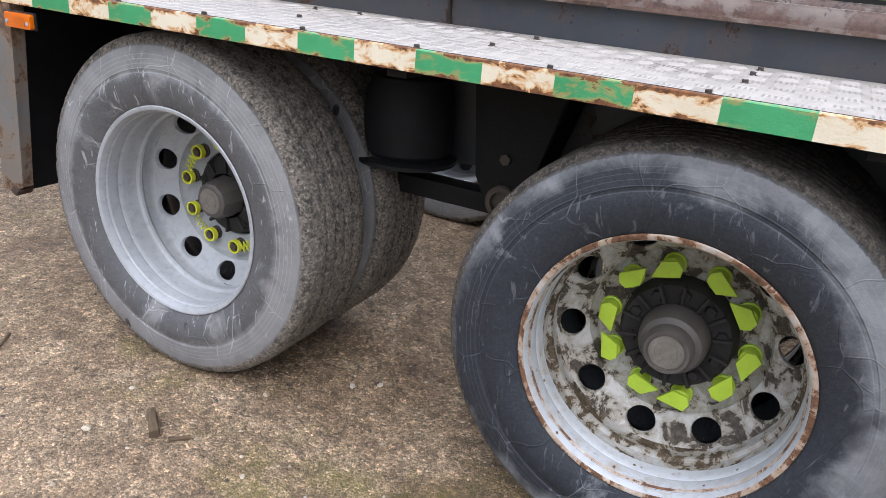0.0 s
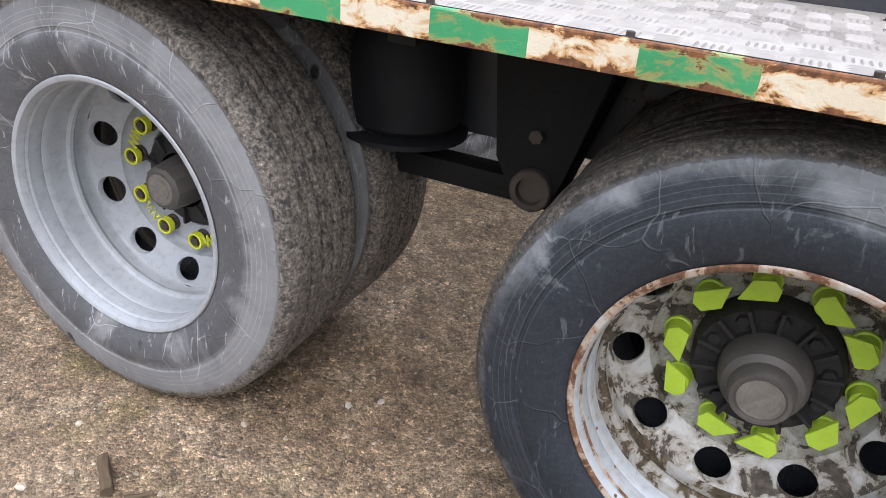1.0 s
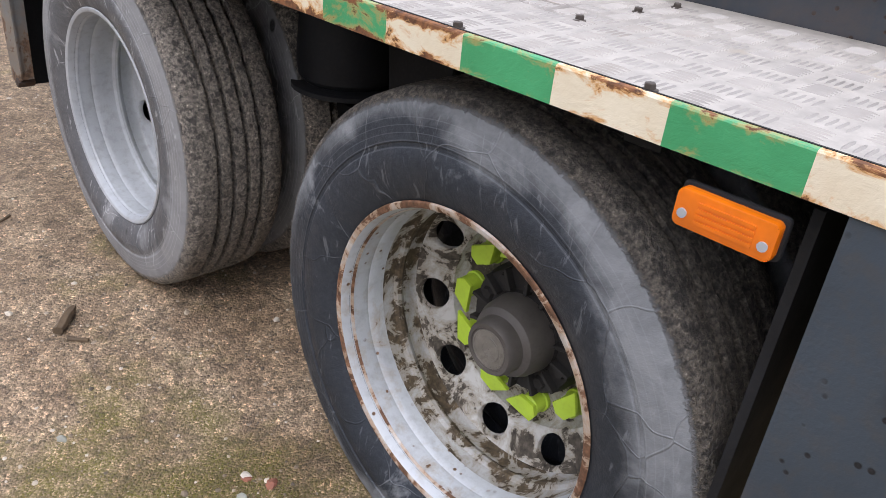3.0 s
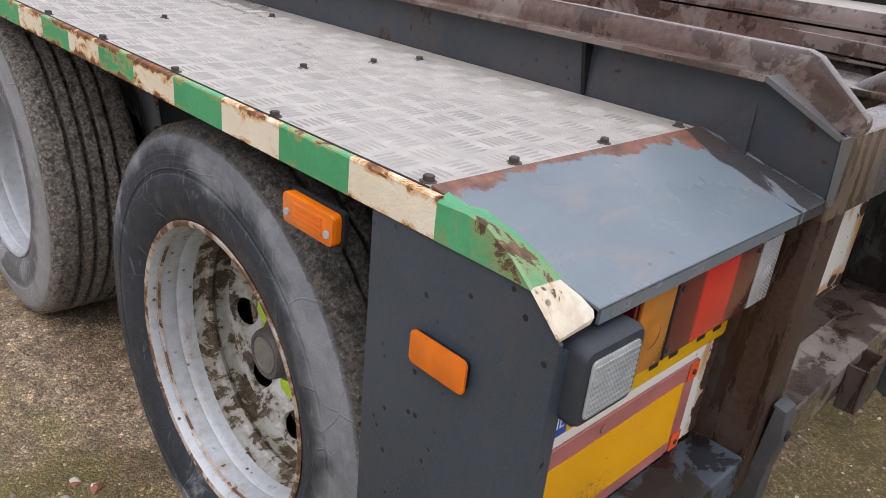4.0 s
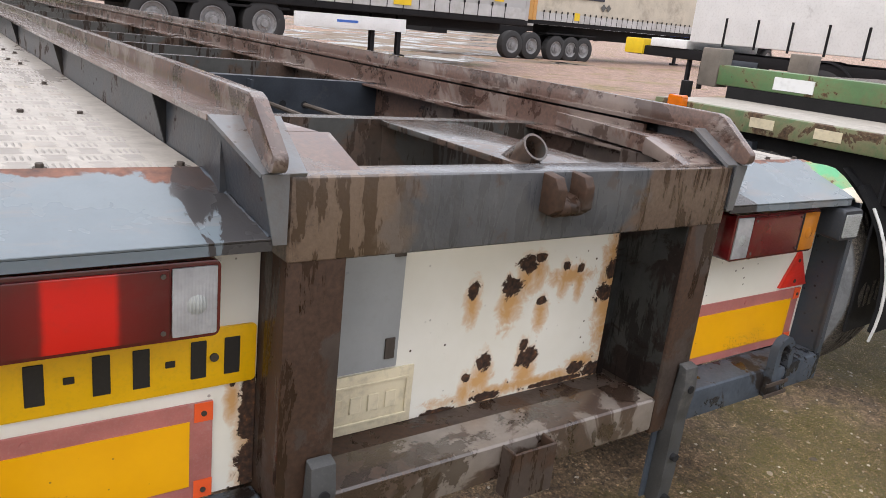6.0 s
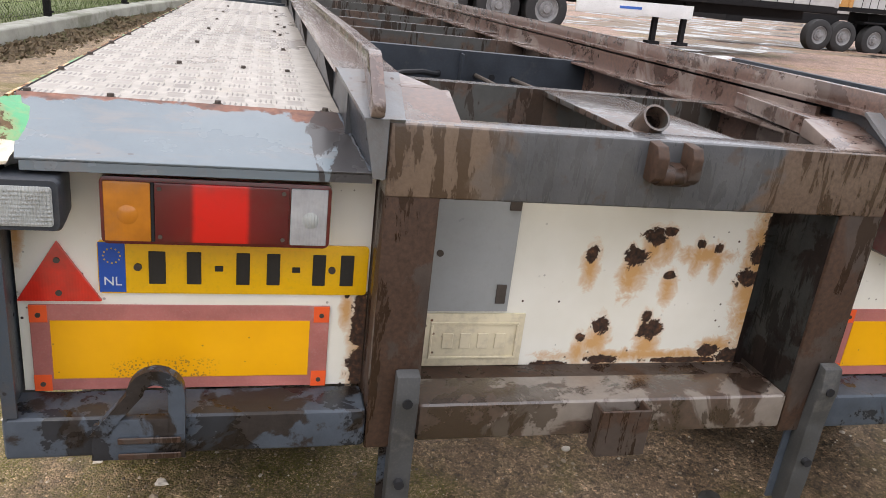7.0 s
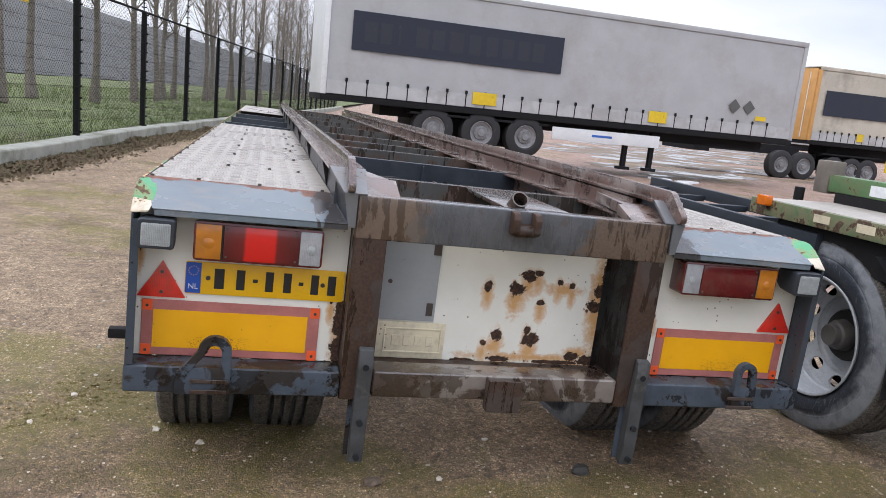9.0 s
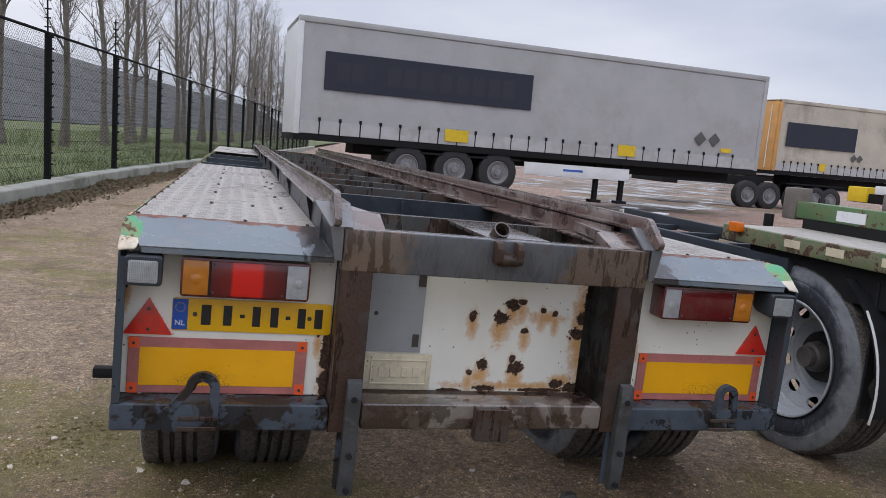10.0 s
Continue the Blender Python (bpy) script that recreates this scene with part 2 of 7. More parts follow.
MAT["bumper"] = weathered("bumper", (0.060, 0.076, 0.098), (0.024, 0.019, 0.017), 0.55, 4.5, 0.2, vertical=False)
MAT["lower_beam"] = weathered("lower_beam", (0.185, 0.158, 0.138), (0.062, 0.039, 0.029), 0.50, 5.0, 0.25, vertical=False)
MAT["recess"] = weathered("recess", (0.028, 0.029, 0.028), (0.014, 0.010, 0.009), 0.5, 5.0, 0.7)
MAT["tail_grey"] = rusted("tail_grey", (0.120, 0.128, 0.138), 0.62, 7.0, 0.36, rust=(0.07, 0.045, 0.035), edge=(0.12, 0.09, 0.07), halo=0.5)
MAT["strip_rust"] = rusted("strip_rust", (0.16, 0.165, 0.165), 0.52, 4.0, 0.5, rust=(0.16, 0.10, 0.065), edge=(0.2, 0.15, 0.11), halo=0.7)


def dulled(m, spec):
    m.node_tree.nodes["Principled BSDF"].inputs["Specular IOR Level"].default_value = spec
    return m


def hood_material():
    """Blue-grey satin paint, rusty red along its upper edge, dark runs beside the beam."""
    m, nt, b = nodes_of("hood_paint")
    v = coord(nt)
    x, y = calc(nt, "ABSOLUTE", axis_of(nt, v, 0)), axis_of(nt, v, 1)
    n1 = noise_fac(nt, 9, 7, 0.65, v, 0.5)
    fine = noise_fac(nt, 110, 4)
    tone = noise_fac(nt, 3.5, 5)
    base = ramp(nt, tone, (0.3, (0.115, 0.148, 0.172)), (0.7, (0.168, 0.204, 0.230)))
    base = mix(nt, ramp(nt, fine, (0.55, 0.0), (0.8, 0.25)), base, (0.12, 0.12, 0.12))
    band = calc(nt, "ADD", y, calc(nt, "MULTIPLY", calc(nt, "SUBTRACT", n1, 0.5), 0.13))
    near = calc(nt, "MULTIPLY", calc(nt, "SUBTRACT", 0.78, x, True), 0.45)
    smear = ramp(nt, noise_fac(nt, 7, 6, 0.7, coord(nt, (0.7, 2.2, 1)), 0.6), (0.52, 0.0), (0.70, 0.5))
    base = mix(nt, smear, base, (0.235, 0.195, 0.175))
    rim = ramp(nt, calc(nt, "ADD", band, calc(nt, "MINIMUM", near, 0.05)), (0.082, 0.0), (0.088, 1.0))
    rust = ramp(nt, noise_fac(nt, 40, 4), (0.3, (0.07, 0.035, 0.028)), (0.6, (0.20, 0.085, 0.055)), (0.75, (0.28, 0.13, 0.09)))
    c = mix(nt, rim, base, rust)
    runs = noise_fac(nt, 13, 5, 0.6, coord(nt, (1.6, 0.5, 0.5)), 1.0)
    side = ramp(nt, calc(nt, "ADD", x, calc(nt, "MULTIPLY", calc(nt, "SUBTRACT", runs, 0.5), 0.22)), (0.685, 1.0), (0.692, 0.0))
    c = mix(nt, calc(nt, "MULTIPLY", side, 0.9), c, (0.035, 0.03, 0.03))
    scuff = calc(nt, "MULTIPLY", ramp(nt, cell(nt, 17, coord(nt, (1.0, 1.7, 1))), (0.07, 1.0), (0.1, 0.0)), ramp(nt, noise_fac(nt, 4, 2), (0.5, 0.0), (0.55, 1.0)))
    c = mix(nt, calc(nt, "MULTIPLY", scuff, 0.5), c, (0.08, 0.07, 0.06))
    link(nt, c, b.inputs["Base Color"])
    link(nt, ramp(nt, calc(nt, "ADD", rim, calc(nt, "MULTIPLY", tone, 0.3)), (0.0, 0.2), (0.3, 0.34), (1.0, 0.6)), b.inputs["Roughness"])
    bump(nt, b, calc(nt, "SUBTRACT", calc(nt, "MULTIPLY", fine, 0.4), rim), 0.2, 0.003)
    return m


def crossbeam_material():
    """Grey steel with brown ends, pale dried patches and dark runs that stop part way down."""
    m, nt, b = nodes_of("crossbeam_steel")
    v = coord(nt)
    x = axis_of(nt, v, 0)
    n1 = noise_fac(nt, 6, 7, 0.65, v, 0.4)
    fine = noise_fac(nt, 95, 4)
    grey = ramp(nt, noise_fac(nt, 9, 5), (0.3, (0.046, 0.051, 0.059)), (0.7, (0.085, 0.09, 0.098)))
    brown = ramp(nt, fine, (0.3, (0.07, 0.044, 0.03)), (0.7, (0.145, 0.098, 0.07)))
    ends = ramp(nt, calc(nt, "ADD", calc(nt, "ABSOLUTE", calc(nt, "ADD", x, 0.06)), calc(nt, "MULTIPLY", calc(nt, "SUBTRACT", n1, 0.5), 0.5)), (0.30, 0.0), (0.36, 1.0))
    c = mix(nt, ends, grey, brown)
    pale = ramp(nt, calc(nt, "ADD", calc(nt, "ABSOLUTE", calc(nt, "ADD", x, 0.45)), calc(nt, "MULTIPLY", calc(nt, "SUBTRACT", n1, 0.5), 0.3)), (0.07, 1.0), (0.12, 0.0))
    c = mix(nt, calc(nt, "MULTIPLY", pale, 0.5), c, (0.165, 0.115, 0.078))
    runs = ramp(nt, noise_fac(nt, 10, 5, 0.62, coord(nt, (3.0, 3.0, 0.55)), 0.4), (0.50, 0.0), (0.53, 1.0))
    c = mix(nt, calc(nt, "MULTIPLY", runs, calc(nt, "MULTIPLY", ends, 0.85)), c, (0.045, 0.026, 0.016))
    blot = ramp(nt, noise_fac(nt, 17, 6, 0.7, v), (0.60, 0.0), (0.63, 1.0))
    c = mix(nt, calc(nt, "MULTIPLY", blot, 0.6), c, (0.055, 0.034, 0.025))
    link(nt, c, b.inputs["Base Color"])
    link(nt, ramp(nt, runs, (0.0, 0.55), (1.0, 0.24)), b.inputs["Roughness"])
    bump(nt, b, calc(nt, "ADD", fine, calc(nt, "MULTIPLY", n1, 0.6)), 0.3, 0.004)
    return m


MAT["hood_paint"] = hood_material()
MAT["crossbeam"] = crossbeam_material()
MAT["under"] = plain("under", (0.013, 0.013, 0.014), 0.65, vary=0.4)
MAT["rubber_black"] = plain("rubber_black", (0.017, 0.018, 0.021), 0.6, vary=0.35)
MAT["lamp_housing"] = plain("lamp_housing", (0.032, 0.038, 0.047), 0.5, vary=0.2, grime=(0.12, 0.1, 0.085))
MAT["buffer_grey"] = plain("buffer_grey", (0.052, 0.055, 0.058), 0.5, vary=0.3, scale=14, grime=(0.17, 0.16, 0.15), grime_at=0.56)
MAT["rim_grey"] = rusted("rim_grey", (0.40, 0.425, 0.455), 0.80, 6, 0.4, spots=False, edge=(0.3, 0.28, 0.26), halo=0.35)
MAT["rim_rusty"] = rusted("rim_rusty", (0.50, 0.53, 0.57), 0.66, 13, 0.42, rust=(0.16, 0.09, 0.05), edge=(0.34, 0.27, 0.19), halo=0.55, spotted=0.40)
MAT["rim_dirt"] = rusted("rim_dirt", (0.40, 0.405, 0.41), 0.50, 17, 0.6, rust=(0.085, 0.062, 0.038), edge=(0.24, 0.20, 0.14), halo=0.7)
MAT["rim_edge"] = rusted("rim_edge", (0.5, 0.47, 0.44), 0.5, 14, 0.5, rust=(0.16, 0.08, 0.045), edge=(0.35, 0.22, 0.13), halo=0.8)
MAT["rim_face"] = rusted("rim_face", (0.52, 0.52, 0.51), 0.52, 19, 0.5, rust=(0.085, 0.072, 0.058), edge=(0.27, 0.23, 0.17), halo=0.8)
MAT["hub_black"] = plain("hub_black", (0.03, 0.029, 0.029), 0.6, vary=0.4, grime=(0.09, 0.07, 0.055))
MAT["hub_cap"] = plain("hub_cap", (0.11, 0.10, 0.095), 0.55, 0.3, vary=0.35, grime=(0.05, 0.04, 0.035))
MAT["lime"] = plain("lime", (0.50, 0.72, 0.06), 0.45, vary=0.12, grime=(0.2, 0.25, 0.05), grime_at=0.68)
MAT["yellow_plastic"] = plain("yellow_plastic", (0.72, 0.75, 0.05), 0.45, vary=0.15, grime=(0.2, 0.18, 0.05), grime_at=0.68)
MAT["bolt_steel"] = plain("bolt_steel", (0.10, 0.085, 0.075), 0.6, 0.4, vary=0.4)
MAT["amber"] = lens("amber", (0.84, 0.185, 0.006), 0.2, 0.1)
MAT["amber_dull"] = lens("amber_dull", (0.55, 0.19, 0.015), 0.16, 0.03)
MAT["red_dark"] = lens("red_dark", (0.13, 0.008, 0.010), 0.14, 0.02)


def red_fields():
    """Red lamp lens: the middle field bright, the fields beside it deep red, with soft borders."""
    m, nt, b = nodes_of("red_fields")
    v = coord(nt)
    x = calc(nt, "ADD", axis_of(nt, v, 0), calc(nt, "MULTIPLY", calc(nt, "SUBTRACT", noise_fac(nt, 40, 2), 0.5), 0.004))
    off = calc(nt, "ABSOLUTE", calc(nt, "ADD", x, 0.861))
    c = ramp(nt, off, (0.045, (0.62, 0.011, 0.008)), (0.052, (0.150, 0.008, 0.010)), (0.11, (0.085, 0.006, 0.009)))
    c = mix(nt, ramp(nt, noise_fac(nt, 9, 6, 0.7), (0.5, 0.0), (0.75, 0.35)), c, (0.10, 0.04, 0.035))
    link(nt, c, b.inputs["Base Color"])
    b.inputs["Roughness"].default_value = 0.15
    b.inputs["Coat Weight"].default_value, b.inputs["Coat Roughness"].default_value = 0.6, 0.08
    return m


MAT["red_fields"] = red_fields()
MAT["clear_lens"] = lens("clear_lens", (0.40, 0.41, 0.43), 0.16, 0.2)
MAT["work_glass"] = lens("work_glass", (0.42, 0.45, 0.45), 0.2, 0.5)
MAT["red_reflex"] = lens("red_reflex", (0.82, 0.035, 0.02), 0.3, 0.1)
MAT["plate_yellow"] = plain("plate_yellow", (0.88, 0.49, 0.008), 0.35, vary=0.06, grime=(0.3, 0.2, 0.04), grime_at=0.74, bumped=0.03)
MAT["plate_blue"] = plain("plate_blue", (0.015, 0.09, 0.45), 0.35, vary=0.1, grime=(0.05, 0.08, 0.2), grime_at=0.75, bumped=0.03)
MAT["plate_black"] = plain("plate_black", (0.018, 0.017, 0.016), 0.5, vary=0.2)
MAT["reflex_yellow"] = plain("reflex_yellow", (0.90, 0.42, 0.006), 0.32, vary=0.08, grime=(0.4, 0.25, 0.03), grime_at=0.66, bumped=0.05)
MAT["reflex_maroon"] = plain("reflex_maroon", (0.46, 0.16, 0.14), 0.42, vary=0.22, scale=14, grime=(0.5, 0.38, 0.36), grime_at=0.6)
MAT["reflex_orange"] = plain("reflex_orange", (0.92, 0.12, 0.03), 0.4, vary=0.08, grime=(0.4, 0.12, 0.05), grime_at=0.74)
MAT["door_grey"] = plain("door_grey", (0.36, 0.38, 0.385), 0.35, vary=0.12, scale=5, grime=(0.25, 0.25, 0.22), grime_at=0.7)
MAT["cream"] = rusted("cream", (0.72, 0.64, 0.46), 0.72, 8, 0.45, edge=(0.55, 0.38, 0.18), halo=0.3)
MAT["tyre_front"] = tyre_rubber("tyre_front", (0.085, 0.088, 0.095), (0.27, 0.275, 0.285), 0.55, 0.40, 0.9, 0.95, 2.0)
MAT["tyre_rear"] = tyre_rubber("tyre_rear", (0.016, 0.021, 0.030), (0.235, 0.250, 0.270), 0.62, 0.418, 0.22, 0.0, 1.05, 0.20)
MAT["tyre_far"] = plain("tyre_far", (0.022, 0.022, 0.024), 0.7, vary=0.35, grime=(0.09, 0.085, 0.08))


def stripe_paint():
    """Edge strip in blocks of green and cream, with rust eating in from both edges."""
    m, nt, b = nodes_of("stripe_paint")
    v = coord(nt)
    y = axis_of(nt, v, 1)
    blk = calc(nt, "FLOOR", calc(nt, "DIVIDE", calc(nt, "SUBTRACT", y, 0.0745), 0.1545))
    odd = calc(nt, "PINGPONG", blk, 1.0)
    z = axis_of(nt, v, 2)
    n1 = noise_fac(nt, 20, 8, 0.7, coord(nt, (1, 0.8, 1.5)), 0.5)
    tone = noise_fac(nt, 5, 4)
    green = ramp(nt, tone, (0.3, (0.04, 0.27, 0.11)), (0.7, (0.065, 0.38, 0.165)))
    cream = ramp(nt, tone, (0.3, (0.69, 0.60, 0.45)), (0.7, (0.82, 0.76, 0.62)))
    c = mix(nt, odd, cream, green)
    rim = calc(nt, "ADD", calc(nt, "MULTIPLY", fade(nt, z, 1.086, 1.1005), 0.17), calc(nt, "MULTIPLY", fade(nt, z, 1.067, 1.053), 0.13))
    thr = calc(nt, "ADD", calc(nt, "ADD", n1, rim), calc(nt, "SUBTRACT", calc(nt, "MULTIPLY", odd, -0.045), 0.06))
    far = calc(nt, "MULTIPLY", calc(nt, "SUBTRACT", y, 0.55, True), 0.14)
    thr = calc(nt, "ADD", thr, calc(nt, "MINIMUM", far, 0.06))
    worst = calc(nt, "MULTIPLY", fade(nt, y, 0.66, 0.75), fade(nt, y, 1.30, 1.1))
    thr = calc(nt, "ADD", thr, calc(nt, "MULTIPLY", worst, 0.06))
    c = mix(nt, calc(nt, "MULTIPLY", ramp(nt, thr, (0.52, 0.0), (0.61, 1.0)), calc(nt, "SUBTRACT", 0.9, calc(nt, "MULTIPLY", odd, 0.4))), c, (0.60, 0.31, 0.10))
    rust = ramp(nt, noise_fac(nt, 60, 4), (0.35, (0.07, 0.03, 0.016)), (0.6, (0.24, 0.10, 0.04)))
    c = mix(nt, ramp(nt, thr, (0.61, 0.0), (0.65, 1.0)), c, rust)
    link(nt, c, b.inputs["Base Color"])
    link(nt, ramp(nt, thr, (0.58, 0.4), (0.66, 0.85)), b.inputs["Roughness"])
    bump(nt, b, calc(nt, "SUBTRACT", noise_fac(nt, 90, 3), calc(nt, "MULTIPLY", thr, 1.2)), 0.3, 0.004)
    return m


def tread_plate():
    """Worn aluminium, part wet: broad shiny patches, dirt streaks, fine scratches."""
    m, nt, b = nodes_of("tread_plate")
    n1 = noise_fac(nt, 2.2, 6, 0.62, coord(nt, (1, 0.6, 1)), 0.5)
    n2 = noise_fac(nt, 26, 5, 0.7)
    c = ramp(nt, n2, (0.3, (0.31, 0.287, 0.26)), (0.7, (0.48, 0.447, 0.405)))
    c = mix(nt, ramp(nt, n1, (0.54, 0.0), (0.60, 0.55)), c, (0.30, 0.27, 0.245))
    c = mix(nt, ramp(nt, noise_fac(nt, 6, 5, 0.7), (0.6, 0.0), (0.72, 0.45)), c, (0.42, 0.33, 0.22))
    link(nt, c, b.inputs["Base Color"])
    b.inputs["Metallic"].default_value = 0.12
    link(nt, ramp(nt, n1, (0.50, 0.44), (0.60, 0.24)), b.inputs["Roughness"])
    bump(nt, b, n2, 0.15, 0.003)
    return m


MAT["stripe"] = stripe_paint()
MAT["alu"] = tread_plate()


def ground_material():
    """Packed sand and gravel with moss, damp patches, pale pebbles and painted-in rear shade."""
    m, nt, b = nodes_of("gravel_ground")
    v = coord(nt)
    big = noise_fac(nt, 0.55, 5, 0.6, v)
    mid = noise_fac(nt, 5, 6, 0.65, v)
    clod = noise_fac(nt, 22, 6, 0.72, v, 0.3)
    bw = []
    for sc in (62, 130, 290):
        g = nt.nodes.new("ShaderNodeRGBToBW")
        link(nt, cell(nt, sc, v, "F1", "Color"), g.inputs[0])
        bw.append(g.outputs[0])
    gritd, gritd2 = cell(nt, 130, v), cell(nt, 290, v)
    fine = noise_fac(nt, 160, 4, 0.7, v)
    sand = ramp(nt, mid, (0.28, (0.225, 0.150, 0.090)), (0.5, (0.365, 0.262, 0.168)), (0.72, (0.49, 0.375, 0.255)))
    sand = mix(nt, 0.85, sand, ramp(nt, clod, (0.34, 0.42), (0.5, 1.0), (0.66, 1.45)), "MULTIPLY")
    sand = mix(nt, 0.32, sand, ramp(nt, bw[0], (0.12, 0.3), (0.5, 0.9), (0.86, 1.1), (0.92, 2.6)), "MULTIPLY")
    sand = mix(nt, 0.62, sand, ramp(nt, bw[1], (0.12, 0.2), (0.45, 0.8), (0.74, 1.2), (0.9, 2.3)), "MULTIPLY")
    sand = mix(nt, 0.55, sand, ramp(nt, bw[2], (0.15, 0.4), (0.55, 1.0), (0.88, 2.0)), "MULTIPLY")
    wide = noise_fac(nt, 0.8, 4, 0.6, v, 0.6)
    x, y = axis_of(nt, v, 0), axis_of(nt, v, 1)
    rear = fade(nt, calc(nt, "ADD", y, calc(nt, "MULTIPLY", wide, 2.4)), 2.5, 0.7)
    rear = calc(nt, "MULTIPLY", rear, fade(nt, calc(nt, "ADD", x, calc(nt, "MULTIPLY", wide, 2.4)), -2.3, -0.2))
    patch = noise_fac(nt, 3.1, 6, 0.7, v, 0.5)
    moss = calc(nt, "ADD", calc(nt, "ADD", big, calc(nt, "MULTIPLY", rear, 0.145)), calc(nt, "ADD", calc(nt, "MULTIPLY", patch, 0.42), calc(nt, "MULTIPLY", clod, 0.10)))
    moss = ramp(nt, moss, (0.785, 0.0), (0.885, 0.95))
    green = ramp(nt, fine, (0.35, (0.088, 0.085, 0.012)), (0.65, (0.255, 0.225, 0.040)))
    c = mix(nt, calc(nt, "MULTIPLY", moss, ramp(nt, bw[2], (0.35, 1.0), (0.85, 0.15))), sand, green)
    # Darker towards the trailer's rear: mossier ground, with under-trailer shade put into the colour.
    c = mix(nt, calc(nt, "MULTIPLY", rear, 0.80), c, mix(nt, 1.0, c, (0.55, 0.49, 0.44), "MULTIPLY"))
    c = mix(nt, ramp(nt, noise_fac(nt, 1.7, 5, 0.6, v), (0.50, 0.0), (0.66, 0.55)), c, mix(nt, 1.0, c, (0.48, 0.43, 0.40), "MULTIPLY"))
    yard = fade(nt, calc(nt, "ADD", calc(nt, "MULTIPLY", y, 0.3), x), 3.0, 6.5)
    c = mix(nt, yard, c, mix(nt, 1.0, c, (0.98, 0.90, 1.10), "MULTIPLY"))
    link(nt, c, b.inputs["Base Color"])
    link(nt, ramp(nt, mid, (0.3, 0.45), (0.7, 0.85)), b.inputs["Roughness"])
    bump(nt, b, calc(nt, "ADD", calc(nt, "MULTIPLY", gritd, -0.9), calc(nt, "ADD", calc(nt, "MULTIPLY", gritd2, -0.5), calc(nt, "ADD", calc(nt, "MULTIPLY", fine, 0.4), calc(nt, "MULTIPLY", clod, 1.6)))), 0.85, 0.009)
    return m


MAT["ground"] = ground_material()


def stone_material():
    m, nt, b = nodes_of("pebbles")
    geo = nt.nodes.new("ShaderNodeNewGeometry")
    c = ramp(nt, geo.outputs["Random Per Island"], (0.0, (0.08, 0.068, 0.056)), (0.35, (0.26, 0.205, 0.15)), (0.65, (0.44, 0.36, 0.27)), (0.90, (0.66, 0.60, 0.51)))
    link(nt, mix(nt, 0.5, c, ramp(nt, noise_fac(nt, 80, 4), (0.3, 0.6), (0.7, 1.2)), "MULTIPLY"), b.inputs["Base Color"])
    b.inputs["Roughness"].default_value = 0.75
    return m


MAT["pebbles"] = stone_material()
MAT["stone_pale"] = plain("stone_pale", (0.62, 0.57, 0.50), 0.8, vary=0.2, scale=40)
MAT["stone_brown"] = plain("stone_brown", (0.17, 0.125, 0.095), 0.85, vary=0.3, scale=30)
MAT["stain_dark"] = plain("stain_dark", (0.05, 0.047, 0.043), 0.7, vary=0.3, scale=30)
MAT["brick_red"] = plain("brick_red", (0.30, 0.12, 0.08), 0.85, vary=0.3, scale=40)
MAT["twig"] = plain("twig", (0.13, 0.09, 0.055), 0.8, vary=0.4, scale=30)
MAT["concrete"] = plain("concrete", (0.36, 0.365, 0.32), 0.85, vary=0.25, scale=3, grime=(0.10, 0.11, 0.06), grime_at=0.5, bumped=0.3)
MAT["grass_soil"] = plain("grass_soil", (0.13, 0.16, 0.06), 0.95, vary=0.45, scale=0.8, grime=(0.075, 0.055, 0.035), grime_at=0.5)
MAT["grass"] = plain("grass", (0.13, 0.18, 0.06), 0.8, vary=0.35, scale=1.5, grime=(0.16, 0.13, 0.06), grime_at=0.55)
MAT["bank"] = plain("bank", (0.115, 0.118, 0.115), 0.95, vary=0.3, scale=0.25, grime=(0.06, 0.05, 0.04), grime_at=0.55)
MAT["bark"] = plain("bark", (0.20, 0.175, 0.15), 0.9, vary=0.35, scale=6, grime=(0.05, 0.06, 0.035), grime_at=0.55, bumped=0.4)
MAT["leaf_litter"] = plain("leaf_litter", (0.145, 0.105, 0.062), 0.85, vary=0.5, scale=9, grime=(0.075, 0.082, 0.032), grime_at=0.5)
MAT["fence_black"] = plain("fence_black", (0.012, 0.013, 0.013), 0.9, vary=0.3)
MAT["fence_black"].node_tree.nodes["Principled BSDF"].inputs["Specular IOR Level"].default_value = 0.15
MAT["sign_yellow"] = plain("sign_yellow", (0.75, 0.52, 0.02), 0.5, vary=0.1)
MAT["curtain_grey"] = plain("curtain_grey", (0.42, 0.425, 0.435), 0.55, vary=0.1, scale=1.2, grime=(0.33, 0.32, 0.3), grime_at=0.5)
MAT["curtain_tan"] = plain("curtain_tan", (0.52, 0.48, 0.40), 0.6, vary=0.15, scale=1.2, grime=(0.2, 0.17, 0.14), grime_at=0.5)
MAT["navy_panel"] = plain("navy_panel", (0.016, 0.022, 0.04), 0.6, vary=0.25, scale=2, grime=(0.03, 0.035, 0.05))
MAT["navy_shape"] = plain("navy_shape", (0.022, 0.026, 0.04), 0.55, vary=0.2, scale=2)
MAT["far_chassis"] = plain("far_chassis", (0.011, 0.011, 0.013), 0.7, vary=0.3)
MAT["far_white"] = plain("far_white", (0.75, 0.77, 0.78), 0.45, vary=0.08, scale=2)
MAT["far_orange"] = plain("far_orange", (0.62, 0.33, 0.11), 0.5, vary=0.15, scale=2)
MAT["far_blue"] = plain("far_blue", (0.03, 0.13, 0.5), 0.5, vary=0.15, scale=2)
MAT["green_steel"] = rusted("green_steel", (0.10, 0.20, 0.085), 0.56, 6, 0.45, rust=(0.12, 0.065, 0.035), edge=(0.16, 0.14, 0.07))
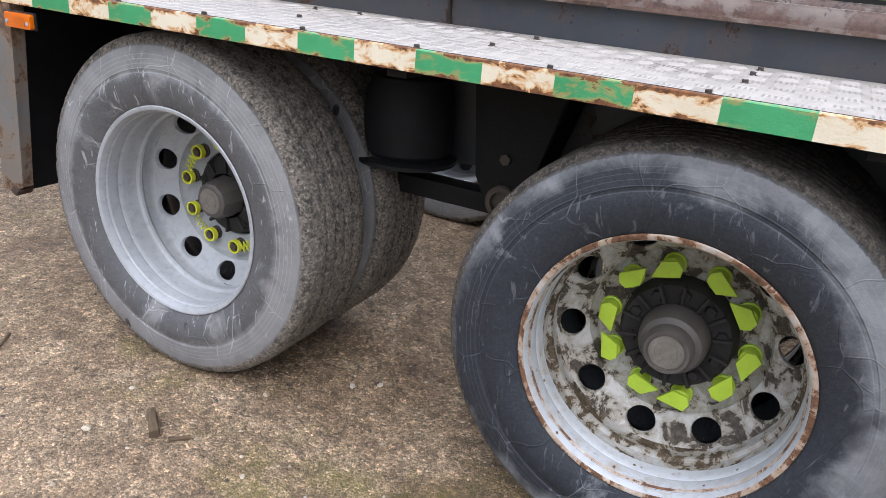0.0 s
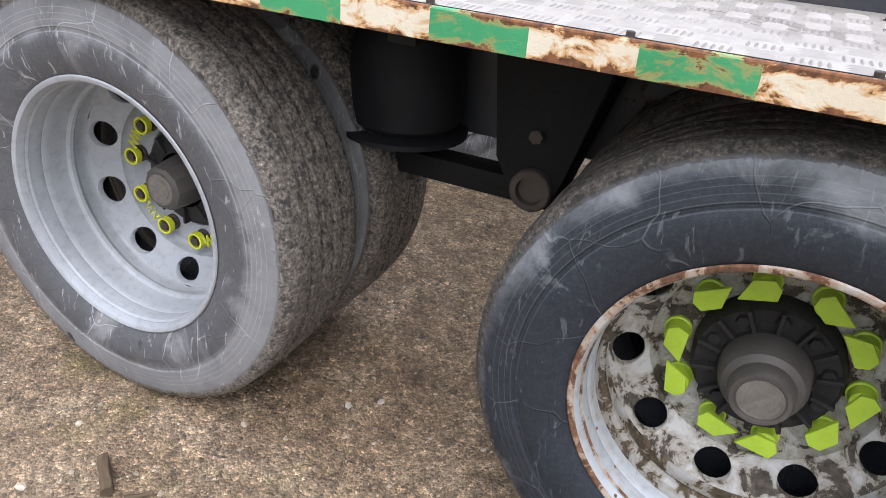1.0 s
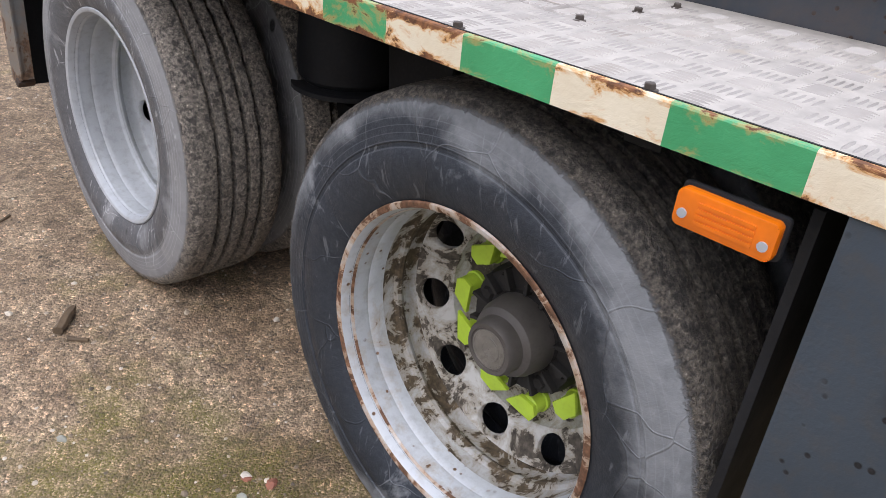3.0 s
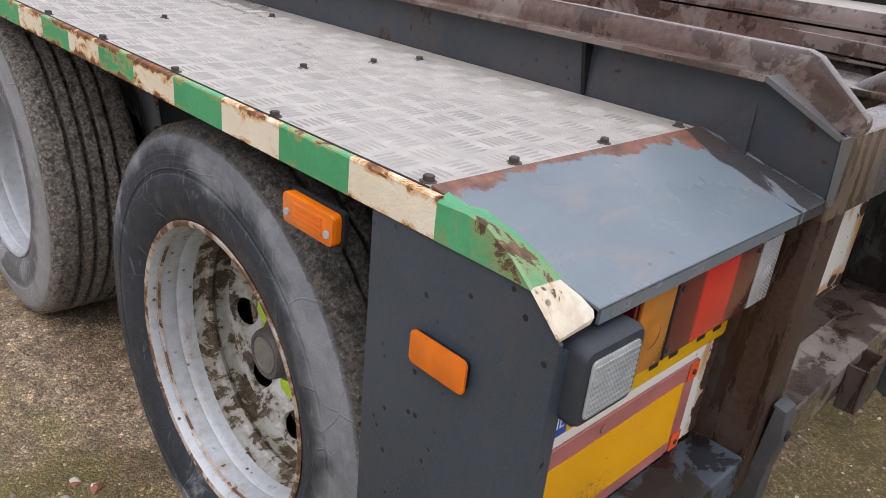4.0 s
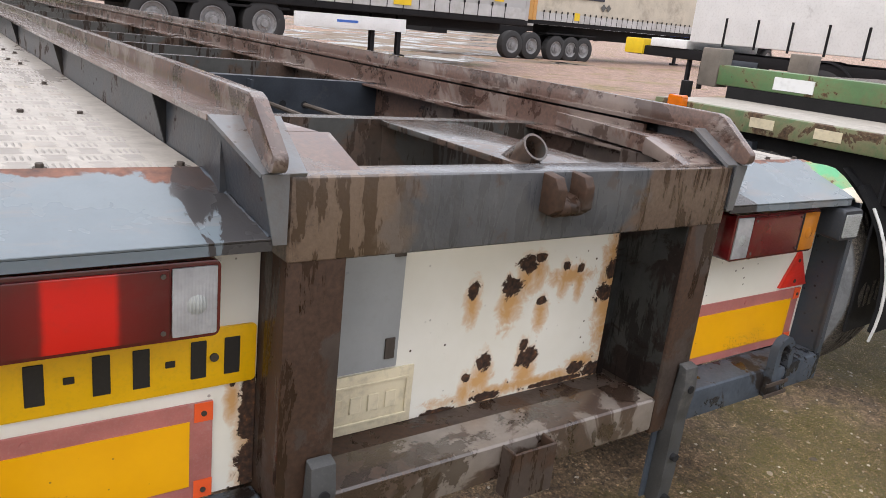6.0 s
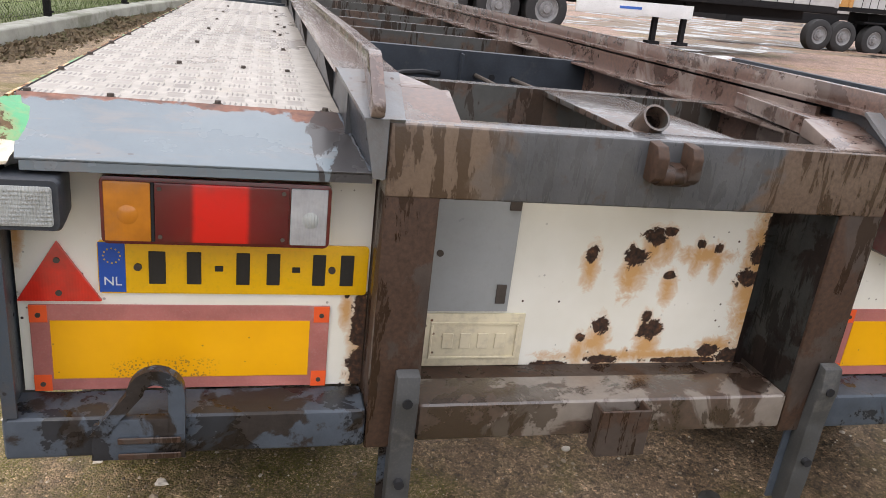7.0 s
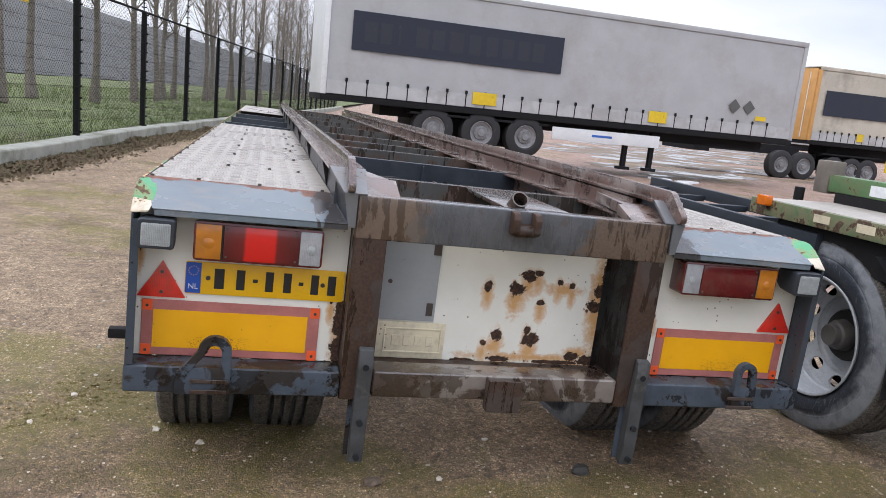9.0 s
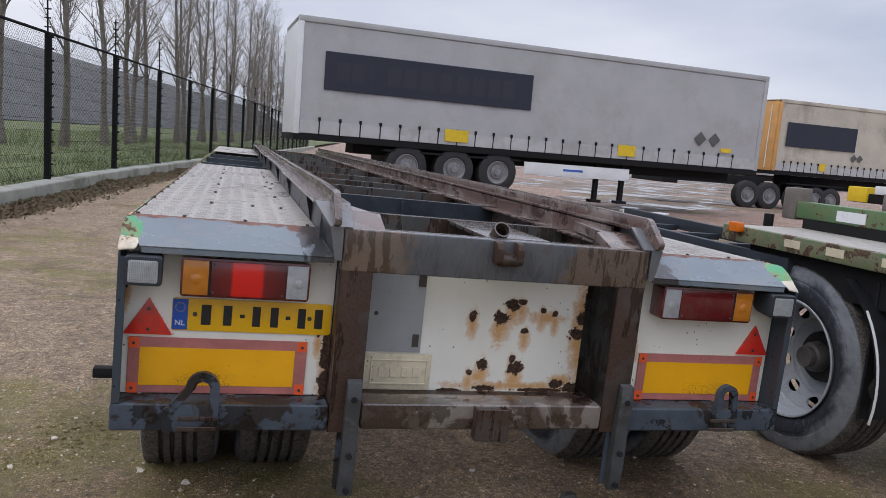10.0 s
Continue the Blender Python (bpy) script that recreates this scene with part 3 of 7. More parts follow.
MAT["green_edge"] = rusted("green_edge", (0.11, 0.18, 0.085), 0.50, 8, 0.5, rust=(0.10, 0.062, 0.036), edge=(0.22, 0.19, 0.11), halo=0.8)
MAT["casting"] = plain("casting", (0.19, 0.165, 0.14), 0.7, vary=0.35, scale=9)
MAT["dark_frame"] = plain("dark_frame", (0.03, 0.038, 0.05), 0.45, vary=0.3, grime=(0.1, 0.09, 0.08))


def water_material():
    """Thin water over mud, broken by bare ground."""
    m, nt, b = nodes_of("puddle_water")
    wetness = ramp(nt, noise_fac(nt, 0.5, 5, 0.62, coord(nt), 0.4), (0.49, 0.0), (0.56, 1.0))
    mud = ramp(nt, noise_fac(nt, 14, 5, 0.7), (0.3, (0.13, 0.095, 0.07)), (0.7, (0.25, 0.20, 0.15)))
    link(nt, mix(nt, wetness, mud, (0.05, 0.042, 0.034)), b.inputs["Base Color"])
    link(nt, ramp(nt, wetness, (0.0, 0.7), (1.0, 0.10)), b.inputs["Roughness"])
    b.inputs["IOR"].default_value = 1.33
    bump(nt, b, noise_fac(nt, 6, 4), 0.05, 0.01)
    return m


MAT["water"] = water_material()

for name in ("under", "rubber_black", "hub_black", "far_chassis", "bolt_steel"):
    dulled(MAT[name], 0.22)
for name in ("bumper", "post", "dark_frame", "lamp_housing", "grey_paint"):
    dulled(MAT[name], 0.35)

for name in ("crossbeam", "rail_steel", "beam", "tail_grey", "lower_beam"):
    wet = MAT[name].node_tree.nodes["Principled BSDF"]
    wet.inputs["Coat Weight"].default_value, wet.inputs["Coat Roughness"].default_value = 0.9, 0.13
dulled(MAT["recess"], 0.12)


def flecked_yellow():
    """Reflective yellow sheet with a patch of worn brown flecks."""
    m, nt, b = nodes_of("flecked_yellow")
    v = coord(nt)
    x, z = calc(nt, "ABSOLUTE", axis_of(nt, v, 0)), axis_of(nt, v, 2)
    base = ramp(nt, noise_fac(nt, 6, 4), (0.3, (0.86, 0.40, 0.006)), (0.7, (0.95, 0.46, 0.008)))
    n1 = noise_fac(nt, 24, 4, 0.6, v)
    zone = calc(nt, "MULTIPLY", ramp(nt, calc(nt, "ADD", calc(nt, "ABSOLUTE", calc(nt, "SUBTRACT", x, 0.97)), calc(nt, "MULTIPLY", n1, 0.12)), (0.13, 1.0), (0.17, 0.0)), ramp(nt, calc(nt, "ADD", z, calc(nt, "MULTIPLY", n1, 0.05)), (0.612, 1.0), (0.628, 0.0)))
    flecks = calc(nt, "MULTIPLY", ramp(nt, cell(nt, 170, v), (0.3, 1.0), (0.4, 0.0)), zone)
    few = ramp(nt, cell(nt, 30, v), (0.04, 1.0), (0.07, 0.0))
    c = mix(nt, calc(nt, "MULTIPLY", calc(nt, "MAXIMUM", flecks, few), 0.8), base, (0.28, 0.14, 0.04))
    link(nt, c, b.inputs["Base Color"])
    b.inputs["Roughness"].default_value = 0.32
    return m


MAT["reflex_yellow"] = flecked_yellow()
MAT["rim_far"] = plain("rim_far", (0.26, 0.262, 0.27), 0.5, vary=0.3, scale=12)
MAT["alu_bar"] = plain("alu_bar", (0.34, 0.318, 0.295), 0.40, 0.12, vary=0.3, scale=5, grime=(0.25, 0.21, 0.17), grime_at=0.54)


# ---- mesh helpers ----
def finish(bm, name, mats, smooth=True):
    me = bpy.data.meshes.new(name)
    bmesh.ops.recalc_face_normals(bm, faces=bm.faces[:])
    bm.to_mesh(me)
    bm.free()
    for mt in (mats if isinstance(mats, (list, tuple)) else [mats]):
        me.materials.append(mt)
    if smooth:
        me.shade_smooth()
        me.set_sharp_from_angle(angle=radians(32))
    return me


def part(name, bm, mat, parent, label="", at=None, smooth=True):
    """One mesh object under a thing or a part. bm: a bmesh, or a mesh that is shared."""
    me = finish(bm, name, mat, smooth) if isinstance(bm, bmesh.types.BMesh) else bm
    ob = new(name, me)
    ob.parent = parent
    if at is not None:
        ob.matrix_basis = at
    return tagged(ob, label)


def thing(name, label, category, at=None, group="", kind=""):
    ob = new(name)
    ob.empty_display_size = 0.2
    if at is not None:
        ob.matrix_basis = at
    return tagged(ob, label, category, group, kind)


def structure(name, bm, mat, label, category, smooth=True):
    ob = new(name, finish(bm, name, mat, smooth))
    return tagged(ob, label, category, "", "structure")


def box(bm, x0, x1, y0, y1, z0, z1, bevel=0.0, seg=2, mi=0):
    r = bmesh.ops.create_cube(bm, size=1.0)
    vs = r["verts"]
    for v in vs:
        v.co = Vector((x0 + (v.co.x + 0.5) * (x1 - x0), y0 + (v.co.y + 0.5) * (y1 - y0), z0 + (v.co.z + 0.5) * (z1 - z0)))
    fs = {f for v in vs for f in v.link_faces}
    for f in fs:
        f.material_index = mi
    if bevel:
        es = {e for v in vs for e in v.link_edges}
        bmesh.ops.bevel(bm, geom=list(es), offset=bevel, segments=seg, affect="EDGES", profile=0.6)
    return bm


def boxed(*a, **k):
    return box(bmesh.new(), *a, **k)


def prism(bm, pts, axis, a, b, bevel=0.0, mi=0):
    """A polygon in the plane across axis (0, 1, 2), pulled from a to b along it."""
    def at(p, d):
        q = list(p)
        q.insert(axis, d)
        return Vector(q)
    lo = [bm.verts.new(at(p, a)) for p in pts]
    hi = [bm.verts.new(at(p, b)) for p in pts]
    fs = [bm.faces.new(lo), bm.faces.new(hi[::-1])]
    n = len(pts)
    for i in range(n):
        fs.append(bm.faces.new((lo[i], hi[i], hi[(i + 1) % n], lo[(i + 1) % n])))
    for f in fs:
        f.material_index = mi
    if bevel:
        es = {e for f in fs for e in f.edges}
        bmesh.ops.bevel(bm, geom=list(es), offset=bevel, segments=2, affect="EDGES", profile=0.6)
    return bm


def slab(bm, quad, thick, mi=0, bevel=0.0):
    """A plate over four corners, thick along its normal."""
    q = [Vector(p) for p in quad]
    n = (q[2] - q[0]).cross(q[3] - q[1]).normalized() * thick
    a = [bm.verts.new(p) for p in q]
    b = [bm.verts.new(p - n) for p in q]
    k = len(q)
    fs = [bm.faces.new(a), bm.faces.new(b[::-1])] + [bm.faces.new((a[i], b[i], b[(i + 1) % k], a[(i + 1) % k])) for i in range(k)]
    for f in fs:
        f.material_index = mi
    if bevel:
        bmesh.ops.bevel(bm, geom=list({e for f in fs for e in f.edges}), offset=bevel, segments=1, affect="EDGES")
    return bm


def lathe(bm, profile, seg=48, axis=0, mi=0, closed=False):
    """Turn (along, radius) pairs round an axis."""
    rings = []
    for a, r in profile:
        ring = []
        for i in range(seg):
            t = 2 * math.pi * i / seg
            p = [r * math.cos(t), r * math.sin(t)]
            p.insert(axis, a)
            ring.append(bm.verts.new(p))
        rings.append(ring)
    pairs = list(zip(rings, rings[1:])) + ([(rings[-1], rings[0])] if closed else [])
    for p, q in pairs:
        for i in range(seg):
            f = bm.faces.new((p[i], p[(i + 1) % seg], q[(i + 1) % seg], q[i]))
            f.material_index = mi
    return rings


def rod(bm, a, b, r0, r1=None, seg=10, mi=0, caps=True):
    """A straight round bar from a to b."""
    a, b = Vector(a), Vector(b)
    r1 = r0 if r1 is None else r1
    d = (b - a).normalized()
    u = d.orthogonal().normalized()
    w = d.cross(u)
    ra, rb = [], []
    for i in range(seg):
        t = 2 * math.pi * i / seg
        o = u * math.cos(t) + w * math.sin(t)
        ra.append(bm.verts.new(a + o * r0))
        rb.append(bm.verts.new(b + o * r1))
    fs = [bm.faces.new((ra[i], ra[(i + 1) % seg], rb[(i + 1) % seg], rb[i])) for i in range(seg)]
    if caps:
        fs += [bm.faces.new(ra[::-1]), bm.faces.new(rb)]
    for f in fs:
        f.material_index = mi
    return bm


def strip(bm, pts, r, seg=8, mi=0):
    """A round cable or wire along points."""
    pts = [Vector(p) for p in pts]
    rings = []
    up = Vector((0.3, 0.2, 0.93))
    for i, p in enumerate(pts):
        d = (pts[min(i + 1, len(pts) - 1)] - pts[max(i - 1, 0)]).normalized()
        u = d.cross(up).normalized()
        w = d.cross(u)
        rings.append([bm.verts.new(p + (u * math.cos(2 * math.pi * k / seg) + w * math.sin(2 * math.pi * k / seg)) * r) for k in range(seg)])
    fs = []
    for p, q in zip(rings, rings[1:]):
        fs += [bm.faces.new((p[k], p[(k + 1) % seg], q[(k + 1) % seg], q[k])) for k in range(seg)]
    fs += [bm.faces.new(rings[0][::-1]), bm.faces.new(rings[-1])]
    for f in fs:
        f.material_index = mi
    return bm


def outline(w, h, r, n=4):
    """A rounded rectangle, centred, as points."""
    out = []
    for cx, cy, a0 in ((w / 2 - r, h / 2 - r, 0), (-w / 2 + r, h / 2 - r, 90), (-w / 2 + r, -h / 2 + r, 180), (w / 2 - r, -h / 2 + r, 270)):
        for i in range(n + 1):
            a = radians(a0 + 90 * i / n)
            out.append((cx + r * math.cos(a), cy + r * math.sin(a)))
    return out


def shifted(pts, dx, dz):
    return [(x + dx, z + dz) for x, z in pts]


def lettering(name, text, size, mat, parent, at, label=""):
    """Built-in font, turned into a thin mesh."""
    cu = bpy.data.curves.new(name, "FONT")
    cu.body, cu.size, cu.extrude = text, size, 0.0006
    cu.align_x = "CENTER"
    tmp = bpy.data.objects.new(name, cu)
    scene.collection.objects.link(tmp)
    me = bpy.data.meshes.new_from_object(tmp.evaluated_get(bpy.context.evaluated_depsgraph_get()))
    bpy.data.objects.remove(tmp)
    me.materials.clear()
    me.materials.append(mat)
    return part(name, me, mat, parent, label, at)


# ---- the chassis trailer ----
trailer = thing("container_trailer", "old grey and rust-brown steel container chassis trailer on gravel", "trailer", TILT)
REAR, MID = -0.105, 0.085
LEN = 12.1

# floor-level deck plates with raised tread bars and hold-down bolts
def tread_bars(x0, x1, y0, y1, z, pitch=0.060):
    """Groups of five bars, turned crosswise from group to group."""
    bm = bmesh.new()
    nx, ny = int((x1 - x0) / pitch), int((y1 - y0) / pitch)
    for i in range(nx):
        for j in range(ny):
            cx, cy = x0 + (i + 0.5) * pitch, y0 + (j + 0.5) * pitch
            turn = (i + j) % 2
            for k in range(5):
                o = (k - 2) * 0.0108
                L, Wd, h = 0.0215, 0.0028, 0.0021
                pts = [(-L, 0, 0), (-L * 0.5, -Wd, 0), (L * 0.5, -Wd, 0), (L, 0, 0), (L * 0.5, Wd, 0), (-L * 0.5, Wd, 0), (-L * 0.55, 0, h), (L * 0.55, 0, h)]
                vs = []
                for px, py, pz in pts:
                    u, v = (px, py + o) if turn else (py + o, px)
                    vs.append(bm.verts.new((cx + u, cy + v, z + pz)))
                for f in ((0, 1, 6), (1, 2, 7, 6), (2, 3, 7), (3, 4, 7), (4, 5, 6, 7), (5, 0, 6)):
                    bm.faces.new([vs[q] for q in f])
    return bm


def bolt_mesh():
    bm = bmesh.new()
    lathe(bm, [(0.0, 0.0005), (0.0, 0.0105), (0.0014, 0.0102), (0.0018, 0.0065)], 14, 2)
    lathe(bm, [(0.0016, 0.0068), (0.0075, 0.0068), (0.0086, 0.0058), (0.0086, 0.0003)], 6, 2)
    return finish(bm, "bolt", MAT["bolt_steel"])


BOLT = bolt_mesh()
deck = part("deck_plate", boxed(-1.2402, -0.636, 0.100, 4.2, 1.0945, 1.1005, 0.001, 1), MAT["alu"], trailer, "worn aluminium tread plate, wet in patches")
tagged(part("tread_pattern", tread_bars(-1.236, -0.642, 0.106, 4.19, 1.1004), MAT["alu_bar"], deck), kind="stuff")
spots = [(-1.223, 0.119), (-1.077, 0.119), (-0.879, 0.121), (-0.667, 0.123), (-1.233, 0.421), (-1.233, 0.72), (-1.233, 1.02)]
spots += [(-1.232, 1.32 + 0.3 * k) for k in range(9)]
spots += [(x, 0.686 + 0.56 * k) for k in range(6) for x in (-1.009, -0.728)] + [(-0.845, 0.69), (-0.75, 1.95), (-0.70, 2.25)]
for k, (bx, by) in enumerate(spots):
    part("bolt", BOLT, None, deck, at=pose(bx, by, 1.1002, random.uniform(-4, 4), random.uniform(-4, 4), random.uniform(0, 60)))
deck_r = part("deck_plate", boxed(0.636, 1.2402, 0.100, 1.3, 1.0945, 1.1005, 0.001, 1), MAT["alu"], trailer, "worn aluminium tread plate, wet in patches")
tagged(part("tread_pattern", tread_bars(0.642, 1.236, 0.106, 1.29, 1.1004), MAT["alu_bar"], deck_r), kind="stuff")
for bx in (0.667, 0.879, 1.077, 1.223):
    part("bolt", BOLT, None, deck_r, at=pose(bx, 0.121, 1.1002, 0, 0, random.uniform(0, 60)))
part("deck_plate", boxed(-1.2402, -0.636, 8.4, 11.9, 1.0945, 1.1005), MAT["alu"], trailer, "pale front deck plate")

def blemished_panel(name, blobs, stains=()):
    """White paint with a handful of deep rust breaks and brown runs under them."""
    m, nt, b = nodes_of(name)
    v = coord(nt)
    x, z = axis_of(nt, v, 0), axis_of(nt, v, 2)
    n1 = noise_fac(nt, 32, 8, 0.74, v, 0.7)
    fine = noise_fac(nt, 90, 4)
    base = ramp(nt, noise_fac(nt, 3, 4), (0.3, (0.77, 0.75, 0.65)), (0.7, (0.88, 0.865, 0.79)))
    mask, halo = None, None
    for cx, cz, rx, rz in blobs:
        dx = calc(nt, "DIVIDE", calc(nt, "SUBTRACT", x, cx), rx)
        dz = calc(nt, "DIVIDE", calc(nt, "SUBTRACT", z, cz), rz)
        d = calc(nt, "SQRT", calc(nt, "ADD", calc(nt, "MULTIPLY", dx, dx), calc(nt, "MULTIPLY", dz, dz)))
        d = calc(nt, "ADD", d, calc(nt, "MULTIPLY", calc(nt, "SUBTRACT", n1, 0.5), 2.6))
        dz2 = calc(nt, "DIVIDE", calc(nt, "ADD", calc(nt, "SUBTRACT", z, cz), 0.035), rz + 0.05)
        dx2 = calc(nt, "DIVIDE", calc(nt, "SUBTRACT", x, cx), rx + 0.012)
        h = calc(nt, "SQRT", calc(nt, "ADD", calc(nt, "MULTIPLY", dx2, dx2), calc(nt, "MULTIPLY", dz2, dz2)))
        h = calc(nt, "ADD", h, calc(nt, "MULTIPLY", calc(nt, "SUBTRACT", n1, 0.5), 1.6))
        mask = d if mask is None else calc(nt, "MINIMUM", mask, d)
        halo = h if halo is None else calc(nt, "MINIMUM", halo, h)
    for cx, cz, rx, rz in stains:
        dx = calc(nt, "DIVIDE", calc(nt, "SUBTRACT", x, cx), rx)
        dz = calc(nt, "DIVIDE", calc(nt, "SUBTRACT", z, cz), rz)
        h = calc(nt, "SQRT", calc(nt, "ADD", calc(nt, "MULTIPLY", dx, dx), calc(nt, "MULTIPLY", dz, dz)))
        halo = calc(nt, "MINIMUM", halo, calc(nt, "ADD", h, calc(nt, "MULTIPLY", calc(nt, "SUBTRACT", n1, 0.5), 2.4)))
    specks = calc(nt, "MULTIPLY", ramp(nt, cell(nt, 40, v), (0.09, 1.0), (0.14, 0.0)), ramp(nt, noise_fac(nt, 6, 2), (0.5, 0.0), (0.56, 1.0)))
    c = mix(nt, calc(nt, "MULTIPLY", ramp(nt, halo, (0.20, 1.0), (0.7, 0.55), (1.45, 0.0)), 0.88), base, (0.62, 0.305, 0.075))
    rust = ramp(nt, fine, (0.35, (0.022, 0.013, 0.010)), (0.6, (0.075, 0.036, 0.02)), (0.75, (0.2, 0.08, 0.03)))
    m2 = calc(nt, "MAXIMUM", ramp(nt, mask, (0.9, 1.0), (1.02, 0.0)), specks)
    link(nt, mix(nt, m2, c, rust), b.inputs["Base Color"])
    link(nt, ramp(nt, m2, (0.0, 0.4), (1.0, 0.9)), b.inputs["Roughness"])
    bump(nt, b, calc(nt, "SUBTRACT", calc(nt, "MULTIPLY", fine, 0.25), m2), 0.35, 0.003)
    return m


MAT["blemished"] = blemished_panel("blemished_white", ((-0.026, 0.818, 0.017, 0.022), (0.088, 0.812, 0.036, 0.026), (0.128, 0.866, 0.034, 0.024), (0.165, 0.876, 0.022, 0.012), (0.255, 0.848, 0.014, 0.012), (0.309, 0.838, 0.012, 0.016), (0.425, 0.824, 0.024, 0.028), (0.414, 0.760, 0.036, 0.026), (0.190, 0.765, 0.018, 0.011), (-0.019, 0.597, 0.013, 0.013), (0.028, 0.628, 0.024, 0.026), (0.167, 0.618, 0.033, 0.028), (0.150, 0.650, 0.014, 0.020), (0.345, 0.556, 0.032, 0.018), (0.045, 0.534, 0.05, 0.012), (-0.10, 0.524, 0.05, 0.008), (0.27, 0.530, 0.12, 0.008), (0.425, 0.542, 0.06, 0.020), (0.452, 0.690, 0.018, 0.07), (0.450, 0.890, 0.022, 0.07), (0.462, 0.70, 0.018, 0.22)), ((0.43, 0.70, 0.055, 0.20), (0.18, 0.545, 0.34, 0.022), (0.42, 0.84, 0.045, 0.13), (0.28, 0.82, 0.09, 0.03), (0.08, 0.745, 0.03, 0.06), (0.16, 0.572, 0.04, 0.04), (0.02, 0.58, 0.05, 0.03), (0.36, 0.57, 0.07, 0.03)))
MAT["panel_white"] = blemished_panel("panel_white", ((-0.578, 0.68, 0.02, 0.09), (-0.572, 0.57, 0.03, 0.06), (-0.61, 0.742, 0.006, 0.008), (-1.23, 0.9, 0.004, 0.03), (0.578, 0.70, 0.02, 0.10), (0.62, 0.76, 0.012, 0.01)))
# edge rails with painted blocks, folded over the rear corner
for s in (-1, 1):
    bm = bmesh.new()
    pts = [(s * 1.250, 1.052), (s * 1.250, 1.0985), (s * 1.2485, 1.1008), (s * 1.2445, 1.1015), (s * 1.2405, 1.1015), (s * 1.2405, 1.0955), (s * 1.244, 1.0955), (s * 1.244, 1.052)]
    prism(bm, pts if s < 0 else pts[::-1], 1, 0.0745, LEN)
    edge_rail = part("edge_rail", bm, MAT["stripe"], trailer, "green and cream painted edge rail with rust")
    crease = ((0.0745, 1.0985), (0.03, 1.1005), (0.0, 1.097), (-0.035, 1.078), (-0.065, 1.054), (-0.101, 1.0215), (-0.106, 1.0165))
    inner = ((1.204, 0.094, 1.1005), (1.196, 0.05, 1.0855), (1.190, 0.012, 1.0725), (1.188, -0.03, 1.0575), (1.189, -0.06, 1.0465), (1.195, -0.104, 1.0310), (1.197, -0.1075, 1.025))
    for name, rng, col in (("green_block", range(0, 5), "green_paint"), ("cream_block", range(4, 7), "cream_paint")):
        if col not in MAT:
            MAT[col] = rusted(col, (0.065, 0.33, 0.150) if col == "green_paint" else (0.64, 0.585, 0.47), 0.58, 14, 0.4, rust=(0.13, 0.08, 0.04), edge=(0.42, 0.25, 0.1), halo=0.4)
        bm = bmesh.new()
        rows = []
        for i in rng:
            (cy, cz), (ix, iy, iz) = crease[i], inner[i]
            low = min(1.052, cz - 0.003)
            ring = [(s * 1.2505, cy, low), (s * 1.2505, cy, cz - 0.003), (s * 1.2475, cy, cz), (s * ix, iy, iz), (s * (ix + 0.004), iy, iz - 0.006), (s * 1.246, cy, low)]
            rows.append([bm.verts.new(p) for p in ring])
        for p, q in zip(rows, rows[1:]):
            for i in range(6):
                bm.faces.new((p[i], p[(i + 1) % 6], q[(i + 1) % 6], q[i]))
        bm.faces.new(rows[0])
        bm.faces.new(rows[-1][::-1])
        bmesh.ops.recalc_face_normals(bm, faces=bm.faces[:])
        part(name, bm, MAT[col], edge_rail)

    # sloping rear hood over the lamps
    bm = bmesh.new()
    q = [(s * 1.236, 0.102, 1.1003), (s * 0.637, 0.102, 1.1003), (s * 0.592, REAR, 1.030), (s * 1.188, REAR, 1.027)]
    slab(bm, q if s < 0 else q[::-1], 0.005, bevel=0.001)
    lip = [(s * 0.592, REAR, 1.030), (s * 0.592, REAR, 1.014), (s * 1.182, REAR, 1.010), (s * 1.182, REAR, 1.027)]
    slab(bm, lip if s > 0 else lip[::-1], 0.004)
    part("hood", bm, MAT["hood_paint"], trailer, "sloping blue-grey painted steel hood over the rear lamps")

    # dark joints round the deck, and the weld along the beam's tail
    part("joint", boxed(*sorted((s * 1.2403, s * 1.2365)), 0.101, 4.2 if s < 0 else 1.3, 1.1006, 1.1022), MAT["under"], trailer)
    part("joint", boxed(*sorted((s * 1.206, s * 0.640)), 0.0975, 0.1015, 1.0985, 1.1026), MAT["under"], trailer)
    bm = bmesh.new()
    strip(bm, [(s * (0.641 - 0.0455 * k / 16), 0.10 - 0.2 * k / 16, 1.102 - 0.069 * k / 16) for k in range(17)], 0.005, 7)
    for v in bm.verts:
        v.co += Vector((noise.noise(v.co * 90), noise.noise(v.co * 95), noise.noise(v.co * 99))) * 0.003
    part("weld_bead", bm, MAT["bumper"], trailer)

    # rear bay: white panel, side plate, bumper beam
    part("rear_panel", boxed(*sorted((s * 1.236, s * 0.568)), 0.0, 0.006, 0.5285, 1.055), MAT["panel_white"], trailer, "white painted rear panel with rust at its edge")
    bm = bmesh.new()
    prism(bm, [(0.184, 1.051), (0.178, 0.44), (REAR + 0.002, 0.44), (REAR - 0.001, 1.008), (-0.064, 1.050), (-0.03, 1.051)], 0, *sorted((s * 1.2465, s * 1.2405)))
    prism(bm, [(0.172, 1.05), (0.172, 0.45), (0.178, 0.45), (0.178, 1.05)], 0, *sorted((s * 1.2404, s * 1.20)))
    prism(bm, [(REAR, 0.995), (REAR, 0.53), (REAR + 0.008, 0.53), (REAR + 0.008, 0.995)], 0, *sorted((s * 1.2404, s * 1.222)))
    part("side_plate", bm, MAT["grey_paint"], trailer, "dark blue-grey side plate behind the wheel")
